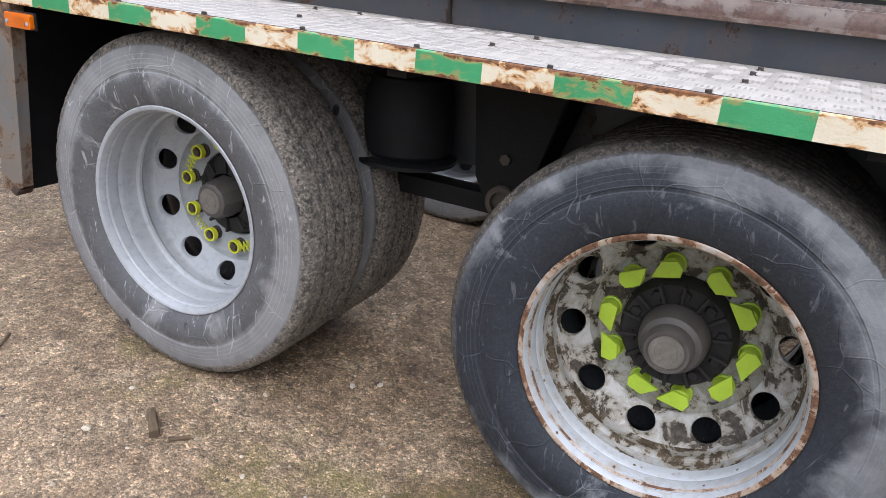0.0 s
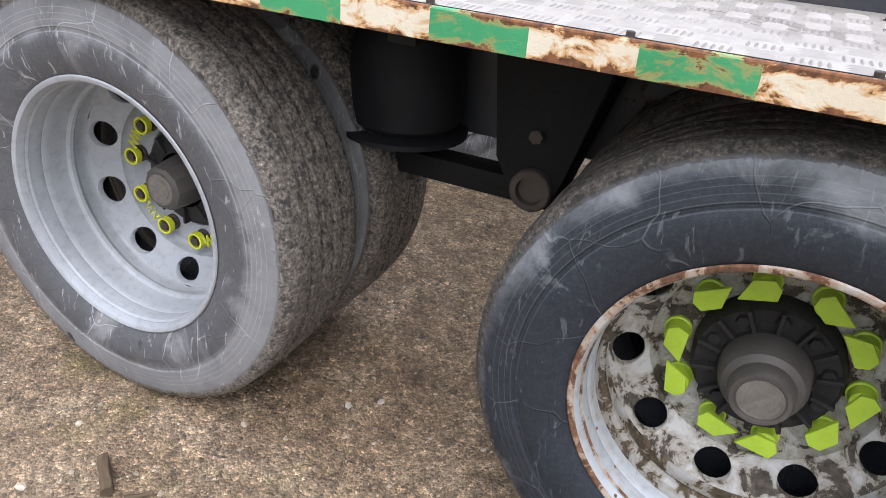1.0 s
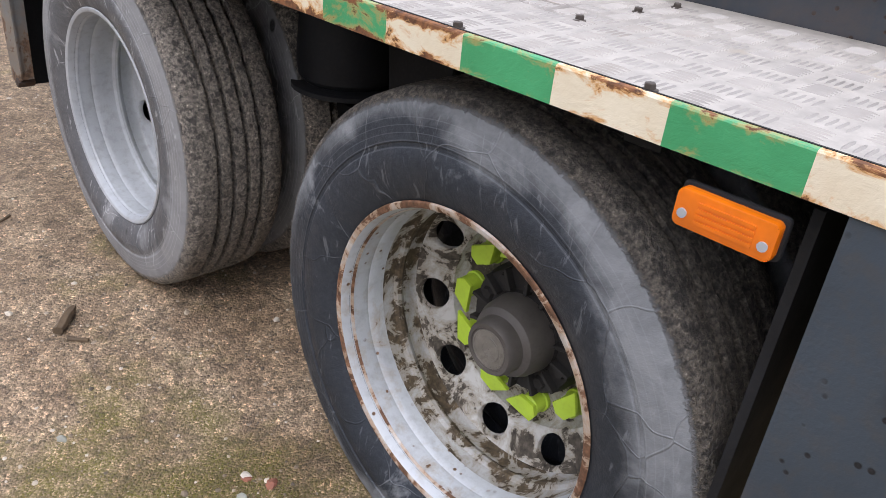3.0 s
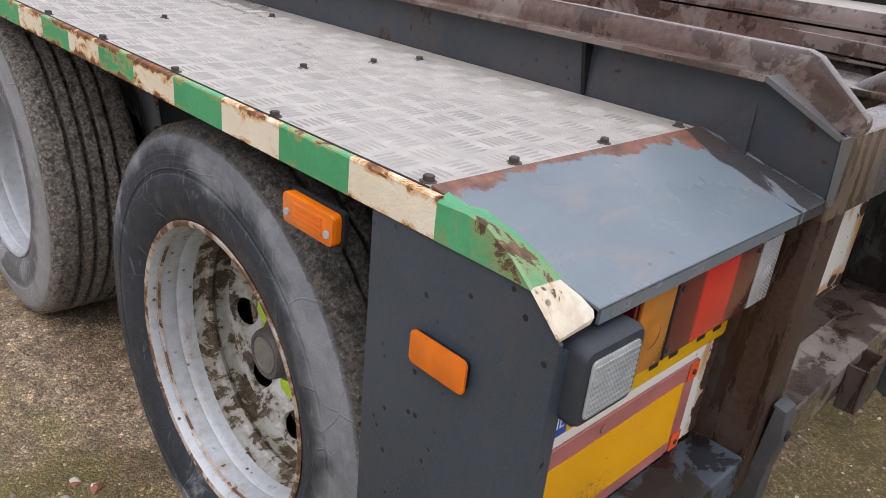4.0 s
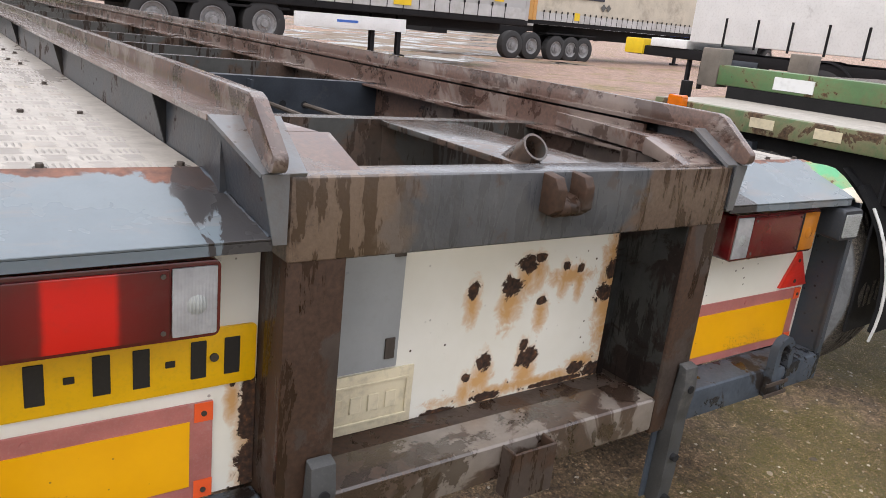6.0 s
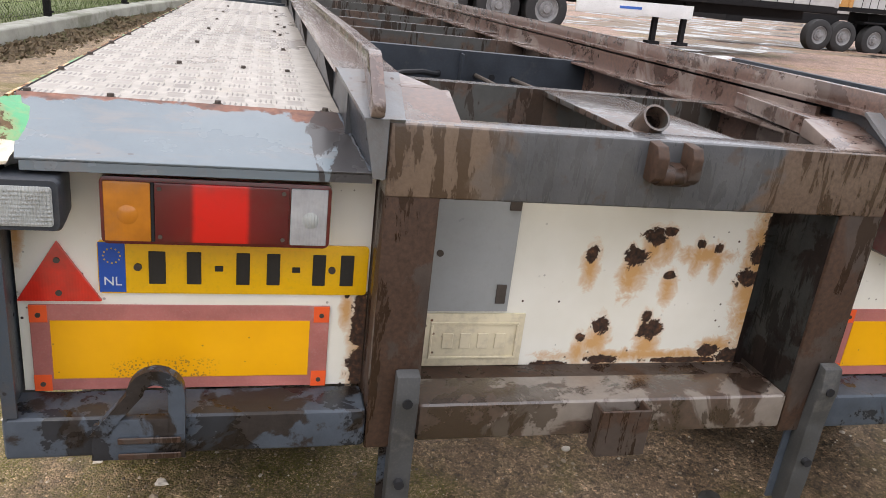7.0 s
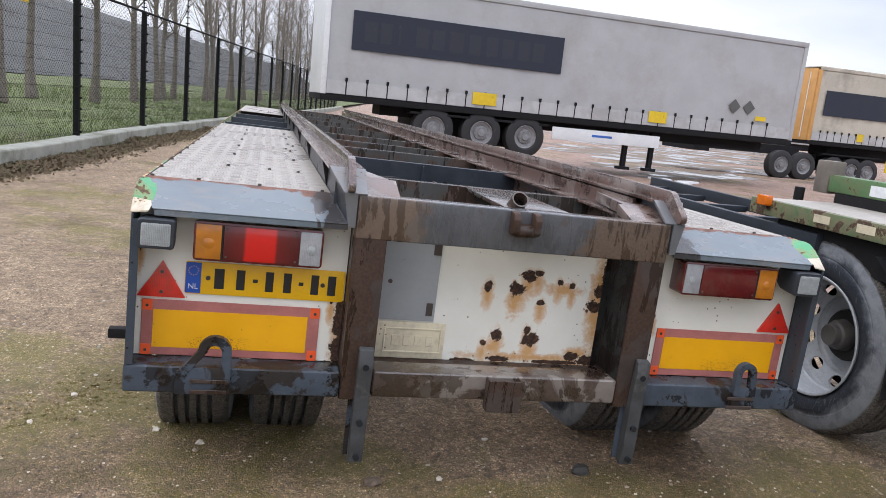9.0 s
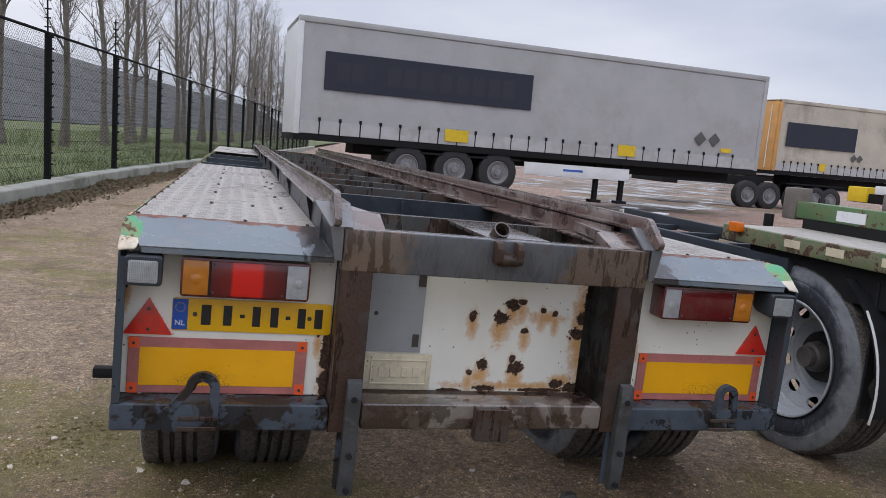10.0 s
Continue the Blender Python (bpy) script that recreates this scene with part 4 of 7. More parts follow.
    part("bumper_beam", boxed(*sorted((s * 1.251, s * 0.567)), REAR, -0.001, 0.437, 0.5275, 0.012, 3), MAT["bumper"], trailer, "dark steel bumper beam with wet bare patches")
    part("rear_post", boxed(*sorted((s * 0.566, s * 0.458)), -0.102, 0.16, 0.43, 1.129, 0.006), MAT["post"], trailer, "rust-brown upright post with water runs")

# rear frame
part("rear_crossbeam", boxed(-0.567, 0.567, -0.1045, -0.03, 0.9885, 1.1315, 0.008, 3), MAT["crossbeam"], trailer, "weathered rear crossbeam with dark drip marks")
part("lower_crossbeam", boxed(-0.457, 0.457, REAR, 0.01, 0.443, 0.535, 0.012, 3), MAT["lower_beam"], trailer, "brown lower crossbeam with flaking grey paint")
part("ledge", boxed(-0.457, 0.457, 0.0105, 0.0845, 0.5, 0.523, 0.003), MAT["post"], trailer)


centre = part("centre_panel", boxed(-0.457, 0.457, MID, MID + 0.006, 0.47, 1.0), MAT["blemished"], trailer, "white centre panel with ragged rust holes and brown runs")
cover = part("cover_plate", boxed(-0.452, -0.222, MID - 0.008, MID - 0.001, 0.668, 0.985, 0.002), MAT["door_grey"], trailer, "light grey sheet cover")
part("clip", boxed(-0.252, -0.224, MID - 0.012, MID - 0.0085, 0.918, 0.962, 0.001, 1), MAT["bolt_steel"], cover)
part("clip", boxed(-0.256, -0.232, MID - 0.012, MID - 0.0085, 0.69, 0.738, 0.001, 1), MAT["bolt_steel"], cover)
bm = bmesh.new()
rod(bm, (-0.400, MID - 0.012, 0.812), (-0.400, MID - 0.0085, 0.812), 0.008, seg=12)
part("screw", bm, MAT["bolt_steel"], cover)
# embossed maker's plate, its name drawn as plain bars
emb = part("embossed_plate", boxed(-0.428, -0.172, MID - 0.006, MID - 0.001, 0.524, 0.662, 0.002), MAT["cream"], trailer, "cream painted plate with a raised border")
bm = bmesh.new()
for a in ((-0.402, -0.186, 0.634, 0.640), (-0.402, -0.186, 0.545, 0.551), (-0.402, -0.396, 0.5515, 0.6335), (-0.192, -0.186, 0.5515, 0.6335)):
    box(bm, a[0], a[1], MID - 0.010, MID - 0.0065, a[2], a[3], 0.001, 1)
part("border", bm, MAT["cream"], emb)
for k in range(4):
    part("raised_bar", boxed(-0.372 + 0.043 * k, -0.345 + 0.043 * k, MID - 0.010, MID - 0.0065, 0.572, 0.612, 0.0015, 1), MAT["cream"], emb)

# Thin plate added over the post's inner face, coloured near black.
part("recess_lining", boxed(0.4515, 0.4575, -0.094, 0.082, 0.537, 0.985), MAT["recess"], trailer, "near-black mottled side of the recess")
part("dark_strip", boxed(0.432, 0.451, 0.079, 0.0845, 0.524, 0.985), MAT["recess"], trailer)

# lugs and tube on the rear frame
bm = bmesh.new()
prong = [(-0.100, 1.052), (-0.134, 1.050), (-0.149, 1.062), (-0.151, 1.104), (-0.138, 1.125), (-0.100, 1.130)]
for x, w in ((-0.047, 0.026), (0.030, 0.024)):
    prism(bm, prong, 0, x, x + w, 0.004)
prism(bm, [(-0.100, 1.044), (-0.128, 1.042), (-0.142, 1.052), (-0.142, 1.070), (-0.128, 1.084), (-0.100, 1.088)], 0, -0.030, 0.042, 0.006)
for v in bm.verts:
    v.co += Vector((noise.noise(v.co * 45), noise.noise(v.co * 47), noise.noise(v.co * 51))) * 0.002
part("lock_lug", bm, MAT["post"], trailer, "rusty forked steel lug")
bm = bmesh.new()
d = Vector((0.0, -0.80, 0.60)).normalized()
a = Vector((0.016, 0.076, 1.100))
across = Vector((1, 0, 0))
rows = [[bm.verts.new(a + d * h + (across * math.cos(k * math.pi / 12) + d.cross(across) * math.sin(k * math.pi / 12)) * r) for k in range(24)] for h, r in ((0.0, 0.031), (0.099, 0.031), (0.099, 0.0258), (0.0405, 0.0258))]
for p, q in zip(rows, rows[1:]):
    for k in range(24):
        bm.faces.new((p[k], p[(k + 1) % 24], q[(k + 1) % 24], q[k]))
tube = part("tube", bm, MAT["beam"], trailer, "short slanting open steel tube")
# Black disc set low in the tube to stand for its inner shade.
bm = bmesh.new()
rod(bm, a + d * 0.004, a + d * 0.042, 0.0256, seg=24)
part("dark_fill", bm, MAT["under"], tube, "black fill put in as the shade inside the tube")
bm = bmesh.new()
for f in ((-0.052, 0.070, -0.152, -0.145, 0.417, 0.534), (-0.052, -0.045, -0.1445, -0.1055, 0.417, 0.534), (0.063, 0.070, -0.1445, -0.1055, 0.417, 0.534), (-0.0445, 0.0625, -0.1445, -0.1055, 0.417, 0.424)):
    box(bm, *f, 0.002, 1)
part("pocket", bm, MAT["post"], trailer, "brown steel pocket welded on the beam")

# rubber-faced buffer posts
for x in (-0.489, 0.540):
    post = part("buffer_bracket", boxed(x - 0.040, x + 0.0, -0.085, -0.079, 0.22, 0.60), MAT["bumper"], trailer)
    bm = bmesh.new()
    prism(bm, [(-0.1055, 0.625), (-0.132, 0.618), (-0.139, 0.56), (-0.128, 0.46), (-0.130, 0.30), (-0.128, 0.212), (-0.110, 0.205), (-0.0855, 0.22), (-0.0855, 0.43), (-0.1055, 0.44)], 0, x - 0.025, x + 0.025, 0.006)
    blk = part("buffer", bm, MAT["buffer_grey"], trailer, "dark grey moulded buffer strip")
    for z in (0.56, 0.36, 0.235):
        bm = bmesh.new()
        rod(bm, (x, -0.142, z), (x, -0.127, z), 0.011, seg=12)
        part("bolt", bm, MAT["rubber_black"], blk)

# lashing loops on the bumper
def arch(bm, cx, cz, r_out, r_in, lean, y0, y1, foot):
    """A flat bar bent over into an arch, its two legs spread and leaning."""
    prof = []
    for i in range(-5, 17):
        if i < 0:
            u, a, k = (-i) / 5, math.pi, -1
        elif i > 11:
            u, a, k = (i - 11) / 5, 0.0, 1
        else:
            u, a, k = 0.0, math.pi * (1 - i / 11), 0
        drop = u * (cz - foot)
        dx = k * u * lean[0 if k < 0 else 1]
        prof.append(((cx + r_out * math.cos(a) + dx, cz + r_out * math.sin(a) - drop), (cx + r_in * math.cos(a) + dx, cz + r_in * math.sin(a) - drop)))
    rows = [[bm.verts.new((o[0], y0, o[1])), bm.verts.new((q[0], y0, q[1])), bm.verts.new((q[0], y1, q[1])), bm.verts.new((o[0], y1, o[1]))] for o, q in prof]
    for p, q in zip(rows, rows[1:]):
        for i in range(4):
            bm.faces.new((p[i], q[i], q[(i + 1) % 4], p[(i + 1) % 4]))
    bm.faces.new(rows[0])
    bm.faces.new(rows[-1][::-1])
    bmesh.ops.bevel(bm, geom=[e for e in bm.edges if e.is_manifold and e.calc_face_angle(0) > 1.2], offset=0.004, segments=2, affect="EDGES")


for x, r_out, r_in, lean in ((-0.975, 0.052, 0.022, (0.070, 0.0)), (0.985, 0.044, 0.020, (0.0, 0.01))):
    bm = bmesh.new()
    arch(bm, x, 0.588, r_out, r_in, lean, -0.130, -0.1055, 0.500)
    prism(bm, [(x - r_out - lean[0] * 0.95, 0.444), (x - r_out - lean[0] * 0.9, 0.520), (x - r_in - lean[0] * 0.7, 0.534), (x + r_in, 0.534), (x + r_out, 0.515), (x + r_out, 0.444)], 1, -0.1275, -0.1056, 0.003)
    loop = part("lashing_loop", bm, MAT["bumper"], trailer, "worn dark steel lashing loop")
    for z in (0.49, 0.455):
        part("weld_bar", boxed(x - 0.07, x + 0.045, -0.134, -0.1305, z - 0.007, z + 0.007, 0.002, 1), MAT["post"], loop)

# tail lamps, work lamps, triangles, plates
for s in (-1, 1):
    x_in, x_out = 0.662, 1.066
    cx = s * (x_in + x_out) / 2
    bm = bmesh.new()
    prism(bm, shifted(outline(x_out - x_in, 0.126, 0.012), cx, 0.937), 1, -0.082, -0.0005, 0.003)
    lamp = part("tail_lamp", bm, MAT["red_dark"], trailer, "rectangular tail lamp with amber, red and clear lenses")
    fields = ((x_in + 0.007, 0.737, "clear_lens", "clear reversing lens"), (0.740, 0.975, "red_fields" if s < 0 else "red_dark", "long red lens with a brighter middle field" if s < 0 else "dark red lens"), (0.981, x_out - 0.007, "amber_dull", "dull amber lens"))
    for a, b, nm, lab in fields:
        a, b = sorted((s * a, s * b))
        part("lens", boxed(a, b, -0.0875, -0.0822, 0.8815, 0.9925, 0.003, 2), MAT[nm], lamp, lab)
    part("divider", boxed(*sorted((s * 0.9752, s * 0.9808)), -0.0885, -0.0822, 0.882, 0.992, 0.001, 1), MAT["rubber_black"], lamp)
    for x in (0.75, 0.966):
        for z in (0.892, 0.982):
            part("screw", rod(bmesh.new(), (s * x, -0.0895, z), (s * x, -0.0877, z), 0.004, seg=8), MAT["bolt_steel"], lamp)
    bm = bmesh.new()
    lathe(bm, [(-0.0905, 0.0005), (-0.0902, 0.010), (-0.0877, 0.016)], 16, 1)
    bmesh.ops.translate(bm, verts=bm.verts[:], vec=(s * 0.700, 0, 0.932))
    part("bulb_boss", bm, MAT["work_glass"], lamp)
    bm = bmesh.new()
    lathe(bm, [(-0.0910, 0.0005), (-0.0906, 0.010), (-0.0877, 0.018)], 16, 1)
    bmesh.ops.translate(bm, verts=bm.verts[:], vec=(s * 1.020, 0, 0.932))
    part("bulb_boss", bm, MAT["amber_dull"], lamp)
    # work lamp
    wx = s * 1.172
    bm = bmesh.new()
    rings = ((-0.001, 0.040, 0.034, 0.962), (-0.035, 0.050, 0.042, 0.958), (-0.090, 0.054, 0.046, 0.957), (-0.120, 0.055, 0.0465, 0.9555), (-0.126, 0.052, 0.0435, 0.955))
    loops = [[bm.verts.new((px, y, pz)) for px, pz in shifted(outline(2 * a, 2 * b, 0.011), wx, cz)] for y, a, b, cz in rings]
    for p, q in zip(loops, loops[1:]):
        for i in range(len(p)):
            bm.faces.new((p[i], p[(i + 1) % len(p)], q[(i + 1) % len(p)], q[i]))
    bm.faces.new(loops[0])
    bm.faces.new(loops[-1][::-1])
    bmesh.ops.recalc_face_normals(bm, faces=bm.faces[:])
    wl = part("work_lamp", bm, MAT["lamp_housing"], trailer, "square dark plastic work lamp with ribbed glass")
    bm = bmesh.new()
    prism(bm, shifted(outline(0.086, 0.070, 0.006), wx, 0.954), 1, -0.1295, -0.1263, 0.0012)
    part("lens", bm, MAT["work_glass"], wl, "ribbed clear glass")
    for k in range(9):
        part("rib", boxed(wx - 0.041, wx + 0.041, -0.1312, -0.1297, 0.923 + 0.0072 * k, 0.9255 + 0.0072 * k), MAT["work_glass"], wl)
    # triangle reflector
    tx = s * 1.160
    bm = bmesh.new()
    prism(bm, [(tx - 0.075, 0.727), (tx + 0.075, 0.727), (tx, 0.849)], 1, -0.010, -0.0005, 0.002)
    tri = part("triangle_reflector", bm, MAT["red_reflex"], trailer, "red triangular reflector")
    for z in (0.745, 0.812):
        part("screw", rod(bmesh.new(), (tx, -0.0125, z), (tx, -0.0102, z), 0.006, seg=10), MAT["bolt_steel"], tri)
    # long vehicle marker board
    xa, xb = sorted((s * 1.217, s * 0.645))
    board = part("marker_board", boxed(xa, xb, -0.0045, -0.0005, 0.529, 0.7175, 0.001, 1), MAT["reflex_maroon"], trailer, "faded maroon reflector board with a yellow field")
    part("yellow_field", boxed(xa + 0.036, xb - 0.040, -0.0058, -0.0047, 0.556, 0.684), MAT["reflex_yellow"], board)
    for x in (xa + 0.0005, xb - 0.0325):
        for z in (0.5295, 0.681):
            corner = part("corner_patch", boxed(x, x + 0.032, -0.0072, -0.006, z, z + 0.036), MAT["reflex_orange"], board, "bright orange corner patch")
            bm = bmesh.new()
            rod(bm, (x + 0.016, -0.010, z + 0.016), (x + 0.016, -0.0074, z + 0.016), 0.005, seg=10)
            part("screw", bm, MAT["bolt_steel"], board)
    bm = bmesh.new()
    rod(bm, ((xa + xb) / 2, -0.007, 0.70), ((xa + xb) / 2, -0.0047, 0.70), 0.008, seg=12)
    part("rivet", bm, MAT["reflex_maroon"], board)

# registration plate, its number drawn as plain bars
bm = bmesh.new()
prism(bm, shifted(outline(0.518, 0.108, 0.008), -0.831, 0.798), 1, -0.0065, -0.0005, 0.001)
plate = part("number_plate", bm, MAT["plate_yellow"], trailer, "yellow registration plate with a blue end field and black bars")
part("blue_field", boxed(-1.088, -1.0405, -0.0078, -0.0067, 0.747, 0.849), MAT["plate_blue"], plate)
for k, (x, w) in enumerate(((-0.983, 0.050), (-0.915, 0.044), (-0.868, 0.016), (-0.822, 0.042), (-0.763, 0.042), (-0.718, 0.016), (-0.672, 0.042), (-0.615, 0.044))):
    h = 0.006 if w < 0.02 else 0.034
    w *= 0.62 if w > 0.02 else 1.0
    part("bar", boxed(x - w / 2, x + w / 2, -0.0085, -0.0067, 0.799 - h, 0.799 + h, 0.001, 1), MAT["plate_black"], plate)
for x in (-1.018, -0.646):
    bm = bmesh.new()
    rod(bm, (x, -0.011, 0.800), (x, -0.0067, 0.800), 0.0075, seg=12)
    part("screw", bm, MAT["bolt_steel"], plate)
for k in range(12):
    a = radians(30 * k)
    bm = bmesh.new()
    rod(bm, (-1.0642 + 0.015 * math.cos(a), -0.0084, 0.822 + 0.015 * math.sin(a)), (-1.0642 + 0.015 * math.cos(a), -0.0079, 0.822 + 0.015 * math.sin(a)), 0.0018, seg=5)
    part("star", bm, MAT["plate_yellow"], plate)
lettering("letters", "NL", 0.026, MAT["far_white"], plate, pose(-1.0642, -0.0079, 0.761, 90, 0, 0), "white country letters")

# side marker lamps and reflectors
def side_marker(y0, y1, z0, z1, kind):
    bm = bmesh.new()
    g = 0.006 if kind == "side_marker_lamp" else -0.006
    prism(bm, shifted(outline(y1 - y0 + g, z1 - z0 + g, 0.006), (y0 + y1) / 2, (z0 + z1) / 2), 0, -1.255, -1.2475, 0.002)
    base = part(kind, bm, MAT["rubber_black"], trailer, "amber side marker lamp" if kind == "side_marker_lamp" else "flat amber side reflector")
    bm = bmesh.new()
    prism(bm, shifted(outline(y1 - y0, z1 - z0, 0.008), (y0 + y1) / 2, (z0 + z1) / 2), 0, -1.271 if kind == "side_marker_lamp" else -1.259, -1.2552, 0.003)
    body = part("lens", bm, MAT["amber"], base)
    if kind == "side_marker_lamp":
        for k in range(4):
            z = z0 + (z1 - z0) * (0.26 + 0.16 * k)
            part("rib", boxed(-1.2725, -1.2705, y0 + 0.022, y1 - 0.026, z - 0.002, z + 0.002), MAT["amber"], base)
        for y in (y0 + 0.011, y1 - 0.011):
            bm = bmesh.new()
            rod(bm, (-1.273, y, z0 + 0.016), (-1.2705, y, z0 + 0.016), 0.0055, seg=10)
            part("screw", bm, MAT["rim_grey"], base)


side_marker(0.230, 0.341, 0.984, 1.027, "side_marker_lamp")
side_marker(-0.003, 0.089, 0.893, 0.938, "side_reflector")
side_marker(2.538, 2.648, 0.990, 1.032, "side_marker_lamp")

# main beams with guide bars and sloping tails
for s in (-1, 1):
    bm = bmesh.new()
    prism(bm, [(s * 0.634, 0.70), (s * 0.634, 1.196), (s * 0.622, 1.196), (s * 0.622, 0.70)], 1, 0.02, LEN)
    ring = [(0.6355, 0.14, 1.196), (0.6355, 0.002, 1.196), (0.612, -0.1045, 1.131), (0.591, -0.1045, 1.026), (0.6375, 0.10, 1.098), (0.6375, 0.14, 1.098)]
    outer = [bm.verts.new((s * a, b, c)) for a, b, c in ring]
    inner = [bm.verts.new((s * 0.568, b, c)) for a, b, c in ring]
    for k in range(6):
        bm.faces.new((outer[k], outer[(k + 1) % 6], inner[(k + 1) % 6], inner[k]))
    for a, b, c in ((0, 1, 4), (0, 4, 5), (1, 2, 3), (1, 3, 4)):
        bm.faces.new((outer[a], outer[b], outer[c]))
        bm.faces.new((inner[c], inner[b], inner[a]))
    beam = part("main_beam", bm, MAT["web_paint"], trailer, "long dark grey main beam")
    bm = bmesh.new()
    prism(bm, [(s * 0.662, 1.1965), (s * 0.662, 1.206), (s * 0.540, 1.206), (s * 0.540, 1.1965)], 1, 0.008, LEN)
    part("top_flange", bm, MAT["rail_steel"], beam, "worn top flange, wet and rust-brown")
    bm = bmesh.new()
    q = [(s * 0.660, 0.0078, 1.206), (s * 0.540, 0.0078, 1.206), (s * 0.540, -0.1065, 1.136), (s * 0.6145, -0.1065, 1.136)]
    slab(bm, q if s > 0 else q[::-1], 0.008)
    face = [(s * 0.6145, 1.1355), (s * 0.570, 1.1355), (s * 0.570, 1.024), (s * 0.5925, 1.024)]
    prism(bm, face if s > 0 else face[::-1], 1, -0.1095, -0.1057)
    part("tail_plate", bm, MAT["tail_grey"], beam, "bent grey plate closing the beam's tail")
    bm = bmesh.new()
    nose = [(-0.1145 + 0.016 * math.cos(radians(a)), 1.158 + 0.020 * math.sin(radians(a))) for a in range(150, 300, 30)]
    prism(bm, [(0.4, 1.249), (-0.020, 1.247), (-0.040, 1.240)] + nose + [(-0.086, 1.144), (0.022, 1.2065), (LEN, 1.2065), (LEN, 1.249)], 0, *sorted((s * 0.607, s * 0.581)), 0.005)
    part("guide_bar", bm, MAT["rail_steel"], beam, "brown steel guide bar with chamfered end")
    bm = bmesh.new()
    plan = [(s * 0.5815, 0.0605), (s * 0.444, 0.0605), (s * 0.545, 0.52), (s * 0.5815, 0.62)]
    prism(bm, plan if s > 0 else plan[::-1], 2, 1.132, 1.174, 0.004)
    prism(bm, [(0.06, 1.132), (0.06, 1.174), (-0.082, 1.127), (-0.082, 1.119), (-0.03, 1.1195)], 0, *sorted((s * 0.5815, s * 0.424)), 0.004)
    part("gusset", bm, MAT["rail_steel"], beam, "tapering brown gusset plate")
    bm = bmesh.new()
    prism(bm, [(s * 0.470, 1.118), (s * 0.470, 1.126), (s * 0.540, 1.126), (s * 0.540, 1.19), (s * 0.552, 1.19), (s * 0.552, 0.86), (s * 0.540, 0.86), (s * 0.540, 1.118)], 1, 0.165, LEN)
    part("inner_web", bm, MAT["rail_steel"], beam, "rust-brown inner web with a narrow ledge")
    for y in (0.335, 1.55, 2.75, 3.95, 5.2, 6.4, 7.6, 8.8, 10.0):
        bm = bmesh.new()
        prism(bm, [(s * 0.6345, 1.196), (s * 0.66, 1.196), (s * 0.637, 1.101), (s * 0.6345, 1.101)], 1, y, y + 0.008)
        part("fin", bm, MAT["under"], beam)
    for y in (0.9, 1.6, 2.3, 3.0, 3.7, 4.4, 5.1, 5.8):
        part("stud_plate", boxed(*sorted((s * 0.488, s * 0.54)), y, y + 0.12, 1.1265, 1.133, 0.002, 1), MAT["rail_steel"], beam)

# cross members between the beams
for k, (y, z0, mat, lab) in enumerate(((0.55, 0.92, "beam", "weathered cross member"), (1.58, 0.84, "dark_frame", "deep blue-grey cross plate with holes"), (2.40, 1.0, "beam", "weathered cross member"), (3.15, 0.98, "beam", "weathered cross member"), (4.05, 1.0, "beam", "weathered cross member"), (5.6, 1.0, "beam", "weathered cross member"), (7.1, 1.0, "beam", "weathered cross member"), (8.5, 1.0, "beam", "weathered cross member"), (10.2, 1.0, "beam", "weathered cross member"), (11.9, 0.95, "beam", "weathered cross member"))):
    bm = bmesh.new()
    prism(bm, [(y, z0), (y, 1.128), (y + 0.055, 1.128), (y + 0.055, 1.120), (y + 0.008, 1.120), (y + 0.008, z0)], 0, -0.5395, 0.5395)
    cm = part("cross_member", bm, MAT[mat], trailer, lab)
    if k in (0, 1):
        holes = (-0.32, -0.22, -0.17) if k == 0 else (0.06, 0.13, 0.22, -0.1, -0.35)
        for hx in holes:
            bm = bmesh.new()
            rod(bm, (hx, y - 0.0015, 1.03 if k else 0.985), (hx, y - 0.0004, 1.03 if k else 0.985), 0.014, seg=12)
            part("hole", bm, MAT["rubber_black"], cm)
    if k == 1:
        part("stiffener", boxed(-0.014, -0.006, y - 0.045, y - 0.001, 0.86, 1.118), MAT["dark_frame"], cm)
part("centre_strap", boxed(-0.035, 0.215, -0.0295, 0.549, 1.112, 1.1265, 0.003), MAT["beam"], trailer, "flat steel strap carrying the tube")
bm = bmesh.new()
strip(bm, [(-0.42, 1.2, 1.03), (-0.3, 1.3, 1.055), (-0.2, 1.42, 1.05), (-0.12, 1.54, 1.03), (-0.1, 1.578, 1.03)], 0.011)
part("air_hose", bm, MAT["rubber_black"], trailer, "black air hose")
for a, b in (((0.06, 1.575, 1.035), (0.16, 1.05, 1.0)), ((0.22, 1.575, 1.03), (0.35, 1.1, 1.0))):
    bm = bmesh.new()
    rod(bm, a, b, 0.009, seg=8)
    part("brake_rod", bm, MAT["bolt_steel"], trailer, "thin steel rod")

# outriggers under the decks, and the open bay ahead of them
for s in (-1, 1):
    for y in (0.4, 1.35, 2.75, 4.15, 8.45, 11.0):
        part("outrigger", boxed(*sorted((s * 1.214, s * 0.6345)), y, y + 0.05, 1.03, 1.094), MAT["under"], trailer)
    for y in (4.9, 6.2, 7.5):
        part("outrigger", boxed(*sorted((s * 1.243, s * 0.6345)), y, y + 0.06, 1.02, 1.085), MAT["grey_paint"], trailer)

